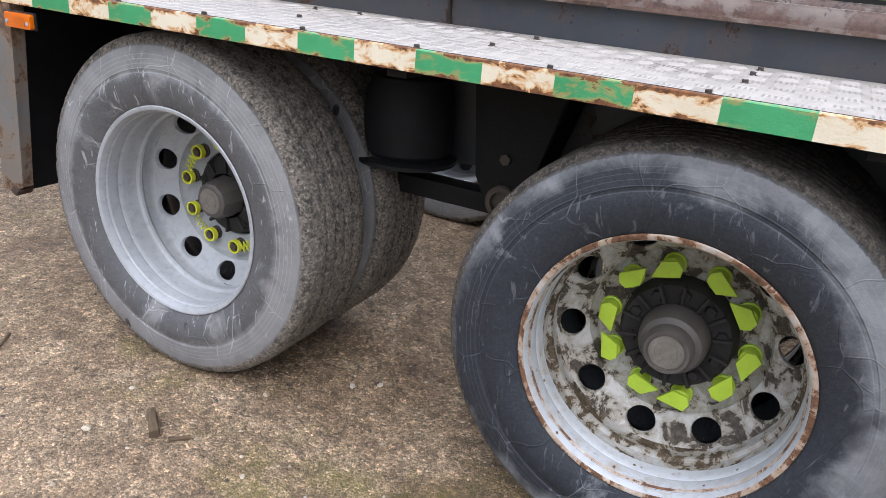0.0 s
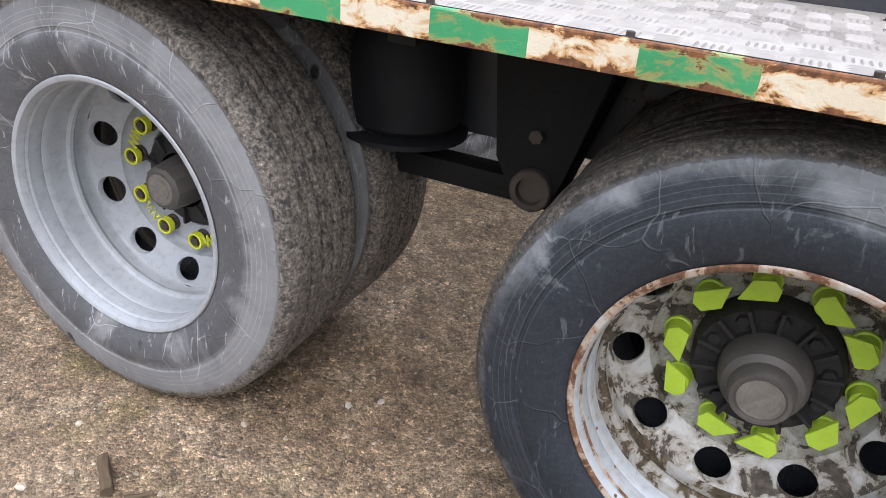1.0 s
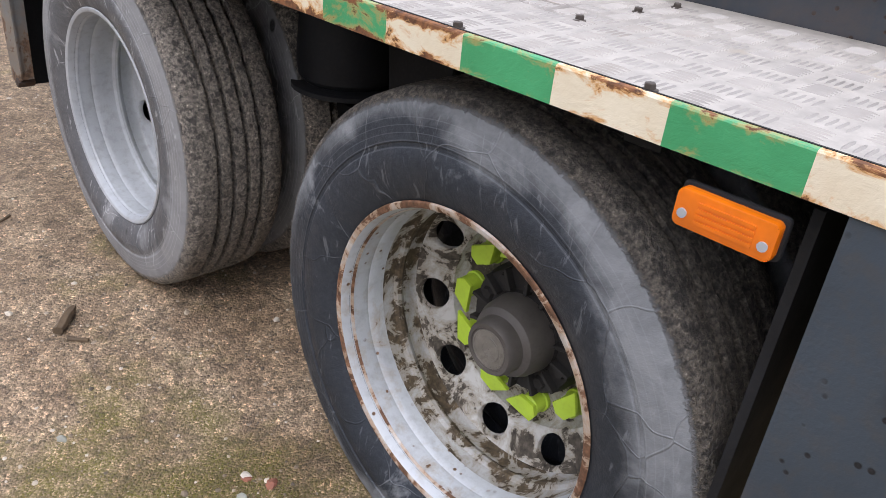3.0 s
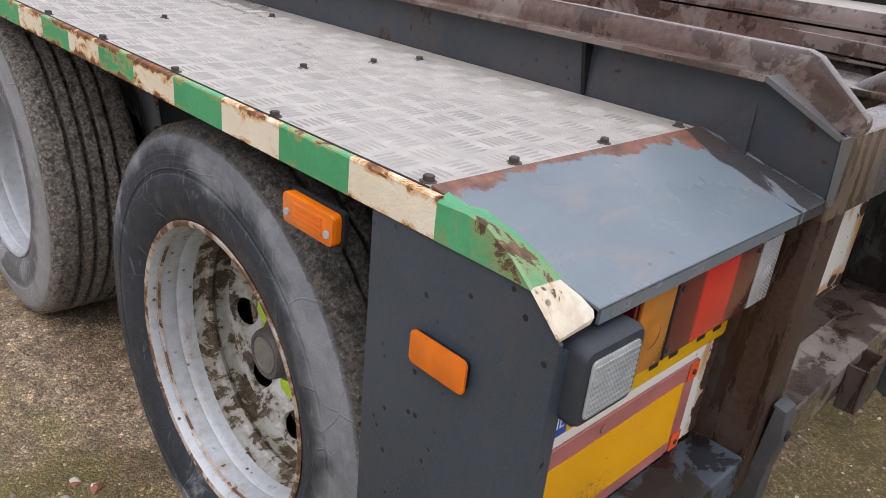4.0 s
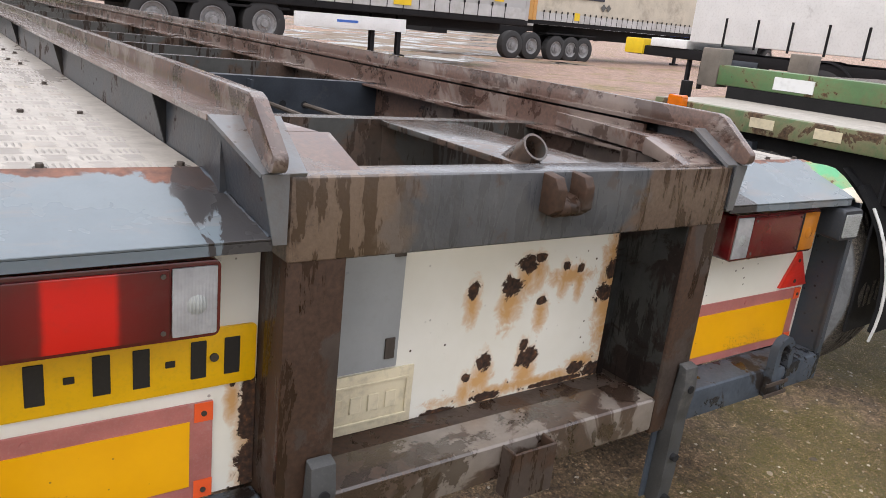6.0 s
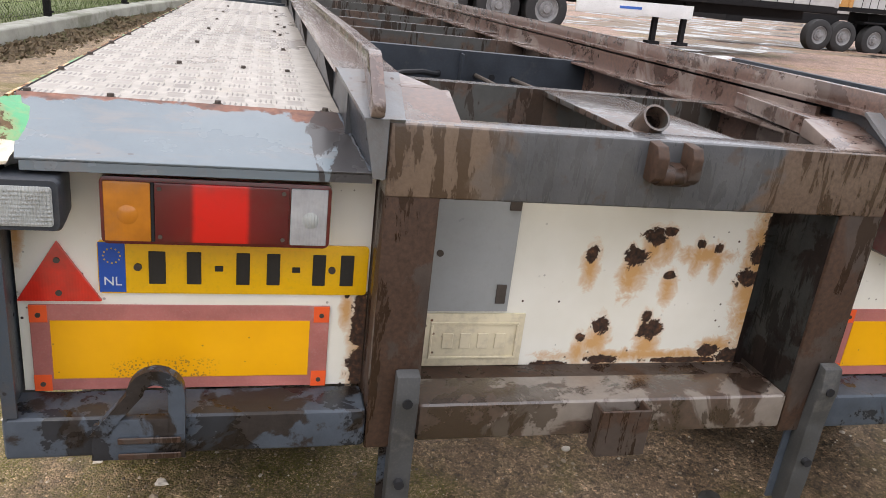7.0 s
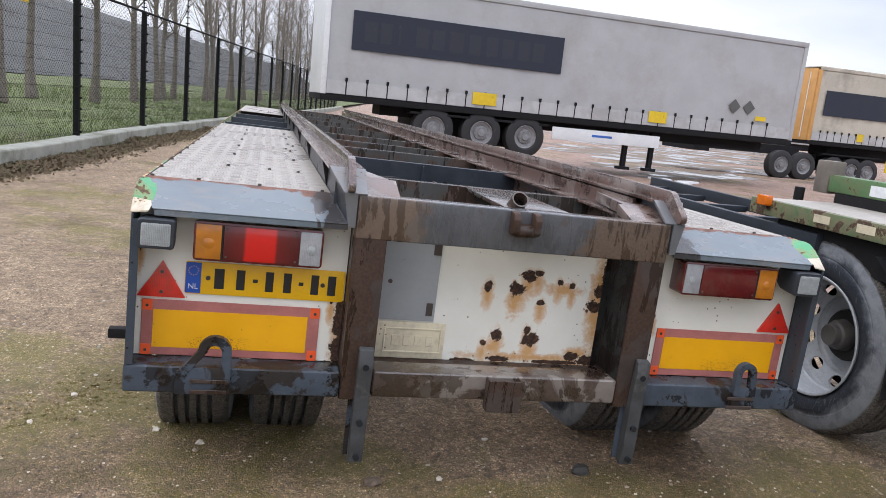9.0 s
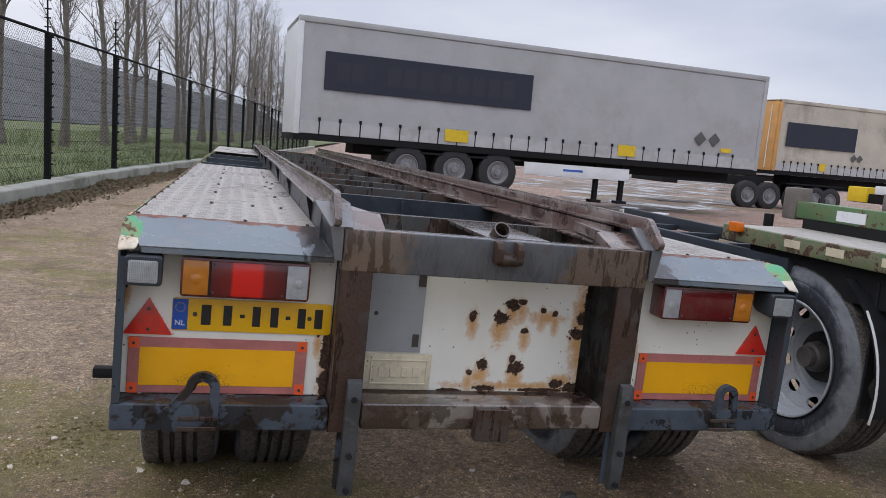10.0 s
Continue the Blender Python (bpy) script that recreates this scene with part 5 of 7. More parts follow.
# mudguard ahead of the wheels
bm = bmesh.new()
prism(bm, [(2.652, 1.05), (2.70, 0.49), (2.74, 0.468), (2.80, 0.468), (2.782, 1.05)], 0, -1.2485, -1.2425)
prism(bm, [(2.652, 1.05), (2.712, 0.485), (2.722, 0.485), (2.662, 1.05)], 0, -1.2424, -1.205)
part("front_side_plate", bm, MAT["strip_rust"], trailer, "narrow upright grey plate turning rusty brown below")
bm = bmesh.new()
strip(bm, [(-1.235, 2.89, 1.04), (-1.243, 3.05, 0.765), (-1.245, 3.115, 0.645), (-1.245, 3.13, 0.633)], 0.009, 8)
crank = part("crank", bm, MAT["post"], trailer, "rusty hanging crank with a wooden grip")
bm = bmesh.new()
rod(bm, (-1.245, 3.12, 0.634), (-1.245, 3.45, 0.560), 0.017, seg=10)
part("grip", bm, MAT["twig"], crank)
bm = bmesh.new()
prism(bm, [(2.735, 0.49), (2.715, 0.475), (2.73, 0.455), (2.757, 0.468)], 0, -1.256, -1.20, 0.004)
part("plate_foot", bm, MAT["post"], trailer)
for y in (2.80, 0.215):
    part("mud_flap", boxed(-1.204, -0.64, y, y + 0.012, 0.44 if y > 1 else 0.5, 1.03), MAT["rubber_black"], trailer, "black rubber mud flap")

# running gear
for y, z in ((0.711, 0.503), (2.105, 0.525)):
    bm = bmesh.new()
    rod(bm, (-0.92, y, z), (0.92, y, z), 0.065, seg=20)
    axle = part("axle", bm, MAT["under"], trailer, "dark steel axle beam")
    for s in (-1, 1):
        bm = bmesh.new()
        rod(bm, (s * 0.60, y, z), (s * 0.905, y, z), 0.205, seg=28)
        part("brake_drum", bm, MAT["hub_black"], axle)
        bm = bmesh.new()
        rod(bm, (s * 0.48, y - 0.02, 0.60), (s * 0.48, y - 0.02, 0.95), 0.12, seg=20)
        part("air_spring", bm, MAT["rubber_black"], axle)
for s in (-1, 1):
    for y in (1.25, 2.62):
        bm = bmesh.new()
        prism(bm, [(y - 0.155, 1.0), (y + 0.13, 1.0), (y + 0.10, 0.72), (y + 0.045, 0.62), (y - 0.035, 0.62), (y - 0.06, 0.70)], 0, *sorted((s * 0.80, s * 0.62)), 0.01)
        hanger = part("hanger_bracket", bm, MAT["under"], trailer, "black steel suspension hanger")
        bm = bmesh.new()
        lathe(bm, [(s * 0.80, 0.048), (s * 0.818, 0.048), (s * 0.822, 0.044), (s * 0.822, 0.032), (s * 0.806, 0.030), (s * 0.806, 0.001)], 24, 0)
        bmesh.ops.translate(bm, verts=bm.verts[:], vec=(0, y + 0.005, 0.665))
        part("pivot_bush", bm, MAT["bolt_steel"], hanger)
        bm = bmesh.new()
        rod(bm, (s * 0.80, y + 0.01, 0.785), (s * 0.812, y + 0.01, 0.785), 0.016, seg=6)
        part("bolt", bm, MAT["bolt_steel"], hanger)
    bm = bmesh.new()
    lathe(bm, [(0.72, 0.12), (0.735, 0.135), (0.78, 0.14), (0.90, 0.132), (0.95, 0.11), (0.96, 0.02)], 28, 2)
    lathe(bm, [(0.70, 0.02), (0.70, 0.155), (0.712, 0.155), (0.719, 0.12)], 28, 2)
    bmesh.ops.translate(bm, verts=bm.verts[:], vec=(s * 0.72, 1.62, 0))
    part("air_bellows", bm, MAT["rubber_black"], trailer, "dark rubber air spring with a steel foot")
    part("spring_beam", boxed(*sorted((s * 0.75, s * 0.67)), 0.5, 2.6, 0.60, 0.66, 0.01), MAT["under"], trailer)
part("brake_tank", finish(rod(bmesh.new(), (-0.4, 1.3, 0.8), (0.4, 1.3, 0.8), 0.13, seg=20), "brake_tank", MAT["under"]), None, trailer)
bm = bmesh.new()
box(bm, -1.345, -1.24, 0.16, 0.20, 0.52, 0.555, 0.004)
part("side_stub", bm, MAT["under"], trailer, "short dark square stub at the side")
for s in (-1, 1):
    bm = bmesh.new()
    rod(bm, (s * 0.45, 9.6, 0.05), (s * 0.45, 9.6, 1.0), 0.06, seg=12)
    box(bm, s * 0.45 - 0.14, s * 0.45 + 0.14, 9.48, 9.72, 0.03, 0.06)
    part("landing_leg", bm, MAT["under"], trailer)


# ---- wheels: local frame, axle along x, outer face to -x ----
def tyre_mesh(name, mat, R=0.497, w=0.298, seg=192):
    half = w / 2
    k = R - 0.487
    outer = [(-half + 0.036, 0.293), (-half + 0.026, 0.303), (-half + 0.016, 0.318), (-half + 0.004, 0.347), (-half, 0.376), (-half + 0.002, 0.400), (-half + 0.0045, 0.404), (-half + 0.0045, 0.410), (-half + 0.003, 0.412), (-half + 0.007, 0.436 + k), (-half + 0.014, 0.460 + k), (-half + 0.019, 0.4725 + k), (-half + 0.025, R - 0.009), (-half + 0.033, R - 0.003)]
    tread = []
    for g in (-0.062, -0.021, 0.021, 0.062):
        tread += [(g - 0.0085, R + 0.002), (g - 0.0066, R - 0.020), (g + 0.0066, R - 0.020), (g + 0.0085, R + 0.002)]
    prof = outer + [(-0.075, R + 0.001)] + tread + [(0.075, R + 0.001)] + [(-a, r) for a, r in outer[::-1]]
    bm = bmesh.new()
    rings = lathe(bm, prof, seg, 0)
    # lateral nicks on the shoulders
    for ring in (rings[11], rings[12], rings[-12], rings[-13]):
        for i in range(0, seg, 4):
            v = ring[i].co
            f = 1 - 0.004 / math.hypot(v.y, v.z)
            v.y, v.z = v.y * f, v.z * f
    # ragged rib edges
    rnd = random.Random(4)
    for k in range(len(outer) + 1, len(outer) + 17):
        for v in (w.co for w in rings[k]):
            if k % 4 in ((len(outer) + 1) % 4, (len(outer) + 4) % 4):
                v.x += rnd.uniform(-0.0022, 0.0022)
                f = 1 - rnd.uniform(0, 0.004) / math.hypot(v.y, v.z)
                v.y, v.z = v.y * f, v.z * f
    return finish(bm, name, mat)


def rim_mesh(name, mat, edge_mat, face_mat, dirt_mat, phase):
    """Deep-dish steel rim with ten hand holes in a coned disc."""
    bm = bmesh.new()
    lathe(bm, [(-0.115, 0.290), (-0.128, 0.297), (-0.136, 0.305), (-0.141, 0.3115), (-0.144, 0.3090), (-0.144, 0.3040), (-0.141, 0.2985)], 96, 0, mi=1)
    lathe(bm, [(-0.141, 0.2985), (-0.132, 0.2945), (-0.108, 0.2915), (-0.084, 0.2905), (-0.077, 0.2920), (-0.071, 0.2890), (-0.060, 0.2885), (-0.040, 0.2882)], 96, 0, mi=0)
    lathe(bm, [(-0.040, 0.2882), (-0.020, 0.2880), (-0.012, 0.2865), (-0.006, 0.2790), (0.002, 0.2775), (0.010, 0.2815), (0.016, 0.2875), (0.030, 0.2890), (0.042, 0.2895), (0.048, 0.2880), (0.051, 0.2855)], 96, 0, mi=3)
    r0, r1, rc, hole, n = 0.214, 0.2855, 0.2520, 0.0325, 10

    def depth(r):
        t = (r - r0) / (r1 - r0)
        return 0.094 - 0.043 * t
    m = 20
    for k in range(n):
        a0 = 2 * math.pi * (k + 0.5) / n + radians(phase)
        outer, inner, edge, back = [], [], [], []
        for i in range(m):
            t = 2 * math.pi * i / m + math.pi / 4
            c, s = math.cos(t), math.sin(t)
            q = max(abs(c), abs(s))
            u, v = c / q, s / q
            r = rc + (u * (r1 - rc) if u > 0 else u * (rc - r0))
            a = a0 + v * math.pi / n
            outer.append(bm.verts.new((depth(r), r * math.cos(a), r * math.sin(a))))
            for ring, grow, dx in ((inner, 1.06, 0.0), (edge, 1.0, 0.003), (back, 1.0, 0.014)):
                rr, aa = rc + 0.90 * hole * grow * c, a0 + hole * 1.12 * grow * s / rc
                ring.append(bm.verts.new((depth(rr) + dx, rr * math.cos(aa), rr * math.sin(aa))))
        for i in range(m):
            j = (i + 1) % m
            for p, q2 in ((outer, inner), (inner, edge), (edge, back)):
                f = bm.faces.new((p[i], p[j], q2[j], q2[i]))
                f.material_index = 2
    lathe(bm, [(0.094, 0.214), (0.104, 0.2125), (0.114, 0.2080), (0.119, 0.2010), (0.120, 0.140), (0.123, 0.136), (0.135, 0.136)], 80, 0, mi=2)
    bmesh.ops.remove_doubles(bm, verts=bm.verts[:], dist=0.0006)
    return finish(bm, name, [mat, edge_mat, face_mat, dirt_mat])


def hub_mesh(name, rear):
    bm = bmesh.new()
    if rear:
        lathe(bm, [(0.132, 0.136), (0.085, 0.134), (0.073, 0.126), (0.075, 0.085), (0.062, 0.078)], 40, 0)
    else:
        lathe(bm, [(0.140, 0.134), (0.108, 0.126), (0.094, 0.104), (0.086, 0.072)], 40, 0)
    return finish(bm, name, MAT["hub_black"])


def cap_mesh(rear):
    bm = bmesh.new()
    if rear:
        lathe(bm, [(0.075, 0.082), (0.031, 0.078), (0.013, 0.070), (0.005, 0.058), (-0.021, 0.055), (-0.027, 0.051), (-0.027, 0.044), (-0.0248, 0.043), (-0.0248, 0.0005)], 40, 0)
    else:
        lathe(bm, [(0.095, 0.066), (0.034, 0.060), (0.020, 0.055), (0.014, 0.046), (0.014, 0.0005)], 10, 0)
    return finish(bm, "hub_cap", MAT["hub_cap"])


def nut_mesh():
    bm = bmesh.new()
    lathe(bm, [(0.110, 0.022), (0.104, 0.022), (0.102, 0.018)], 20, 0)
    lathe(bm, [(0.103, 0.0185), (0.082, 0.0185), (0.079, 0.016), (0.079, 0.0115)], 6, 0)
    lathe(bm, [(0.079, 0.0112), (0.070, 0.0112), (0.069, 0.0005)], 14, 0)
    return finish(bm, "wheel_nut", MAT["bolt_steel"])


def pointer_mesh():
    """Lime cap that sits on a nut, with a flat arrow to one side."""
    bm = bmesh.new()
    lathe(bm, [(0.107, 0.0265), (0.098, 0.0270), (0.096, 0.0235), (0.070, 0.0225), (0.066, 0.0190), (0.066, 0.0005)], 18, 0)
    prism(bm, [(-0.019, 0.014), (-0.026, -0.006), (-0.014, -0.026), (0.052, -0.012), (0.017, 0.021)], 0, 0.058, 0.068, 0.002)
    return finish(bm, "nut_pointer", MAT["lime"])


def clip_mesh():
    """Yellow ring on a nut."""
    bm = bmesh.new()
    lathe(bm, [(0.090, 0.0175), (0.090, 0.0225), (0.073, 0.0225), (0.073, 0.0175)], 20, 0, closed=True)
    return finish(bm, "nut_ring", MAT["yellow_plastic"])


def zigzag_mesh(a0, a1, R=0.1675):
    bm = bmesh.new()
    pts = []
    for i in range(7):
        a = a0 + (a1 - a0) * (i + 0.5) / 7
        r = R + (0.017 if i % 2 else -0.012)
        pts.append((0.080, r * math.cos(a), r * math.sin(a)))
    strip(bm, pts, 0.0035, 6)
    return finish(bm, "spring_link", MAT["yellow_plastic"])


TYRE = {k: tyre_mesh("tyre", MAT[k], r) for k, r in (("tyre_front", 0.507), ("tyre_rear", 0.497))}
RIM = {"front": rim_mesh("rim", MAT["rim_grey"], MAT["rim_grey"], MAT["rim_grey"], MAT["rim_grey"], -0.9), "rear": rim_mesh("rim", MAT["rim_rusty"], MAT["rim_edge"], MAT["rim_face"], MAT["rim_dirt"], 8.1)}
HUB = {"front": hub_mesh("hub", False), "rear": hub_mesh("hub", True)}
CAP = {"front": cap_mesh(False), "rear": cap_mesh(True)}
HUB_BOLT = finish(rod(bmesh.new(), (0, 0, 0), (-0.010, 0, 0), 0.016, 0.012, seg=6), "hub_bolt", MAT["hub_black"])


def badge_mesh():
    bm = bmesh.new()
    lathe(bm, [(0.0, 0.040), (-0.0018, 0.0395), (-0.0018, 0.037), (-0.0006, 0.0365), (-0.0006, 0.026), (-0.0016, 0.0255), (-0.0016, 0.014), (-0.0007, 0.0135), (-0.0007, 0.0005)], 28, 0)
    return finish(bm, "badge", MAT["badge"])


MAT["badge"] = plain("badge", (0.24, 0.225, 0.205), 0.5, 0.4, vary=0.3, scale=30, grime=(0.07, 0.06, 0.05), grime_at=0.55)
BADGE = badge_mesh()
HUB_RIB = {"rear": finish(boxed(0.057, 0.082, -0.004, 0.004, 0.086, 0.130, 0.001, 1), "hub_rib", MAT["hub_black"]), "front": finish(boxed(0.080, 0.115, -0.004, 0.004, 0.074, 0.120, 0.001, 1), "hub_rib", MAT["hub_black"])}
NUT, POINTER, RING = nut_mesh(), pointer_mesh(), clip_mesh()


def dual_wheel(y, z, side, kind):
    """Outer and inner wheel on one axle end; side -1 is the kerb side."""
    turn = 0 if side < 0 else 180
    at = pose(side * 1.050, y, z, 0, 0, turn)
    label = "clean grey deep-dish steel wheel with yellow nut rings" if kind == "front" else "rusty white deep-dish steel wheel with lime nut pointers"
    wheel = part("wheel", RIM[kind], None, trailer, label, at)
    part("tyre", TYRE["tyre_" + kind], None, wheel, "dusty grey scuffed truck tyre" if kind == "front" else "blue-black tyre with grey scuffs", at=pose(-0.010, 0, 0))
    part("hub", HUB[kind], None, wheel)
    for k in range(10 if kind == "rear" else 5):
        a = radians((36 if kind == "rear" else 72) * k + 20)
        r, x = (0.106, 0.076) if kind == "rear" else (0.103, 0.098)
        part("hub_bolt", HUB_BOLT, None, wheel, at=pose(x, r * math.cos(a), r * math.sin(a)))
    for k in range(14 if kind == "rear" else 10):
        part("hub_rib", HUB_RIB[kind], None, wheel, at=pose(0, 0, 0, 360 * k / (14 if kind == "rear" else 10)))
    cap = part("hub_cap", CAP[kind], None, wheel, "domed dirty metal hub cap")
    front_x = -0.0248 if kind == "rear" else 0.014
    part("badge", BADGE, None, wheel, "worn pale round badge", at=pose(front_x, 0, 0))
    for k in range(10):
        a = radians(36 * k + (9 if kind == "front" else 4))
        sp = Matrix.Translation((0.010, 0.1675 * math.cos(a), 0.1675 * math.sin(a)))
        part("wheel_nut", NUT, None, wheel, at=sp)
        if kind == "rear":
            flip = (k % 2) * 180
            part("nut_pointer", POINTER, None, wheel, at=sp @ Matrix.Rotation(a + radians(-90 + flip + (12 if k % 2 else -12)), 4, "X"))
        else:
            part("nut_ring", RING, None, wheel, at=sp)
            if k % 2 == 0:
                b = radians(36 * (k + 1) + 9)
                part("spring_link", zigzag_mesh(a + 0.14, b - 0.14), None, wheel, at=Matrix.Translation((0.010, 0, 0)))
    inner = part("wheel", RIM[kind], None, trailer, "inner twin wheel", pose(side * 0.705, y, z, 0, 0, turn + 180))
    part("tyre", TYRE["tyre_" + kind], None, inner)
    return cap


for s in (-1, 1):
    dual_wheel(2.118, 0.525, s, "front")
    dual_wheel(0.711, 0.503, s, "rear")


# ---- the yard ----
def smooth01(a, b, v):
    t = min(1, max(0, (v - a) / (b - a)))
    return t * t * (3 - 2 * t)


def ground_z(x, y, rough=True):
    lean = -(0.0279 * (x + 1.25) + 0.0031 * (y - 1.4)) + 0.040 * (1 - smooth01(0.85, 1.5, y)) + 0.035 * (1 - smooth01(0.45, 0.95, y)) * smooth01(-1.2, -0.2, y)
    d = math.hypot(x + 0.5, (y - 0.5) * 0.8)
    near = 1 - smooth01(3.5, 10, d)
    z = near * lean + 0.10 * smooth01(8, 14, y) * (1 - smooth01(4, 9, x)) * (1 - smooth01(25, 60, y))
    z += 0.022 * smooth01(0.3, 0.9, x) * (1 - smooth01(1.2, 1.7, x)) * smooth01(-0.1, 0.4, y) * (1 - smooth01(0.9, 1.4, y))
    z += 0.018 * smooth01(1.3, 1.8, y) * (1 - smooth01(2.6, 3.4, y)) * smooth01(-2.2, -1.5, x) * (1 - smooth01(1.2, 1.8, x))
    if rough:
        z += 0.010 * noise.noise(Vector((x * 1.1, y * 1.1, 0.3))) + 0.004 * noise.noise(Vector((x * 5, y * 5, 1.7)))
        if d < 7:
            z += 0.0018 * noise.noise(Vector((x * 22, y * 22, 4.1)))
    return z


def fence_x(y):
    return -3.8 + 0.17 * (y - 11)


def grid_lines(lo, hi, fine0, fine1, step):
    out, v = [], fine0
    while v < fine1:
        out.append(v)
        v += step
    g, v = step, fine1
    while v < hi:
        out.append(v)
        g *= 1.22
        v += g
    out.append(hi)
    g, v = step, fine0
    while v > lo:
        g *= 1.22
        v -= g
        out.insert(0, max(v, lo))
    return out


def build_ground():
    xs, ys = grid_lines(-600, 600, -3.6, 3.4, 0.05), grid_lines(-600, 900, -3.4, 4.4, 0.05)
    vs = [(x, y, ground_z(x, y)) for y in ys for x in xs]
    n = len(xs)
    fs = [(j * n + i, j * n + i + 1, (j + 1) * n + i + 1, (j + 1) * n + i) for j in range(len(ys) - 1) for i in range(n - 1)]
    me = bpy.data.meshes.new("ground")
    me.from_pydata(vs, [], fs)
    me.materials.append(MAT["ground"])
    me.shade_smooth()
    return tagged(new("ground", me), "packed brown sand and gravel yard with patches of moss", "ground", "", "structure")


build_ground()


def scatter_pebbles():
    """Loose stones in the packed ground, thick round the trailer and thinner beyond."""
    rnd = random.Random(7)
    verts, faces = [], []
    ico = bmesh.new()
    bmesh.ops.create_icosphere(ico, subdivisions=1, radius=1.0)
    base = [v.co.copy() for v in ico.verts]
    tri = [[v.index for v in f.verts] for f in ico.faces]
    ico.free()
    for _ in range(34000):
        if rnd.random() < 0.72:
            x, y = rnd.uniform(-3.6, 2.4), rnd.uniform(-2.2, 4.2)
        else:
            x, y = rnd.uniform(-4.2, 5), rnd.uniform(-3, 12)
        if x < fence_x(y) + 0.35:
            continue
        r = 0.0018 + 0.0052 * rnd.random() ** 4
        if rnd.random() < 0.03:
            r *= 1.9
        a, fx, fz = rnd.uniform(0, 6.3), rnd.uniform(0.7, 1.4), rnd.uniform(0.4, 0.8)
        z = ground_z(x, y) + r * 0.1
        o = len(verts)
        for p in base:
            k = rnd.uniform(0.75, 1.2)
            px, py = p.x * fx * r * k, p.y * r * k
            verts.append((x + px * math.cos(a) - py * math.sin(a), y + px * math.sin(a) + py * math.cos(a), z + p.z * r * fz * k))
        faces += [[o + i for i in t] for t in tri]
    me = bpy.data.meshes.new("pebbles")
    me.from_pydata(verts, [], faces)
    me.materials.append(MAT["pebbles"])
    tagged(new("pebbles", me), "small brown, grey and pale pebbles strewn over the ground", "pebbles", "", "stuff")


def chip(name, x, y, size, mat, label, cat, seed, flat=0.45):
    bm = bmesh.new()
    bmesh.ops.create_icosphere(bm, subdivisions=2, radius=1.0)
    rnd = random.Random(seed)
    off = Vector((seed * 3.1, seed * 1.7, 0))
    for v in bm.verts:
        k = 0.72 + 0.55 * noise.noise(v.co * 1.3 + off)
        v.co = Vector((v.co.x * size[0] * k, v.co.y * size[1] * k, v.co.z * size[2] * k))
    ob = new(name, finish(bm, name, MAT[mat]))
    ob.matrix_basis = pose(x, y, ground_z(x, y) + size[2] * flat, 0, 0, rnd.uniform(0, 360))
    return tagged(ob, label, cat, "loose stones")


scatter_pebbles()


def soil_clods():
    """Churned lumps of dark soil along an old wheel track beside the trailer."""
    rnd = random.Random(21)
    ico = bmesh.new()
    bmesh.ops.create_icosphere(ico, subdivisions=1, radius=1.0)
    base = [v.co.copy() for v in ico.verts]
    tri = [[v.index for v in f.verts] for f in ico.faces]
    ico.free()
    verts, faces = [], []
    for _ in range(700):
        t = rnd.random()
        x, y = -1.85 + 0.5 * t + rnd.gauss(0, 0.14), 0.35 + 0.6 * t + rnd.gauss(0, 0.14)
        r = 0.003 + 0.013 * rnd.random() ** 4
        z, o = ground_z(x, y), len(verts)
        for p in base:
            k = rnd.uniform(0.7, 1.25) * r
            verts.append((x + p.x * k * 1.2, y + p.y * k, z + p.z * k * 0.75))
        faces += [[o + i for i in f] for f in tri]
    me = bpy.data.meshes.new("soil_clods")
    me.from_pydata(verts, [], faces)
    me.materials.append(MAT["ground"])
    tagged(new("soil_clods", me), "churned lumps of dark brown soil on the gravel", "soil", "", "stuff")


soil_clods()
# The darkest flat chip is put in for an oval stain in the gravel.
for k, (x, y, s, mt) in enumerate(((-0.96, 1.614, 0.016, "stone_pale"), (-0.90, 1.55, 0.013, "stone_pale"), (-1.357, 1.123, 0.019, "stone_pale"), (-1.40, 1.07, 0.018, "concrete"), (-1.33, 1.06, 0.020, "brick_red"), (-1.36, 1.115, 0.016, "brick_red"), (-1.55, 1.06, 0.014, "stone_pale"), (0.13, 0.33, 0.020, "stone_pale"), (-1.03, 0.27, 0.022, "stone_pale"), (-0.41, -0.02, 0.045, "stone_brown"), (0.45, 0.05, 0.05, "stain_dark"), (-1.75, 2.32, 0.018, "stone_pale"), (-0.15, 0.0, 0.02, "stone_pale"), (-1.2, 0.38, 0.02, "stone_pale"), (-1.58, 0.78, 0.02, "stone_pale"), (-1.62, 1.5, 0.017, "concrete"))):
    chip("stone", x, y, (s, s * 0.8, s * 0.5), mt, {"stone_pale": "pale angular stone chip on the gravel", "concrete": "grey rounded stone on the gravel", "brick_red": "broken piece of red brick on the gravel", "stone_brown": "brown lump of stone on the gravel", "stain_dark": "dark flat lump put in for a stain in the gravel"}[mt], "stone", k + 1)


def wood_stick(x0, y0, x1, y1, r, seed):
    bm = bmesh.new()
    n = 5
    pts = []
    for i in range(n + 1):
        t = i / n
        x, y = x0 + (x1 - x0) * t, y0 + (y1 - y0) * t
        pts.append((x, y, ground_z(x, y) + r * 0.8))
    strip(bm, pts, r, 7)
    for v in bm.verts:
        v.co += Vector((noise.noise(v.co * 40), noise.noise(v.co * 43), noise.noise(v.co * 47))) * r * 0.5
    tagged(new("wood_piece", finish(bm, "wood_piece", MAT["twig"])), "weathered brown splinter of wood on gravel", "wood piece", "wood pieces")


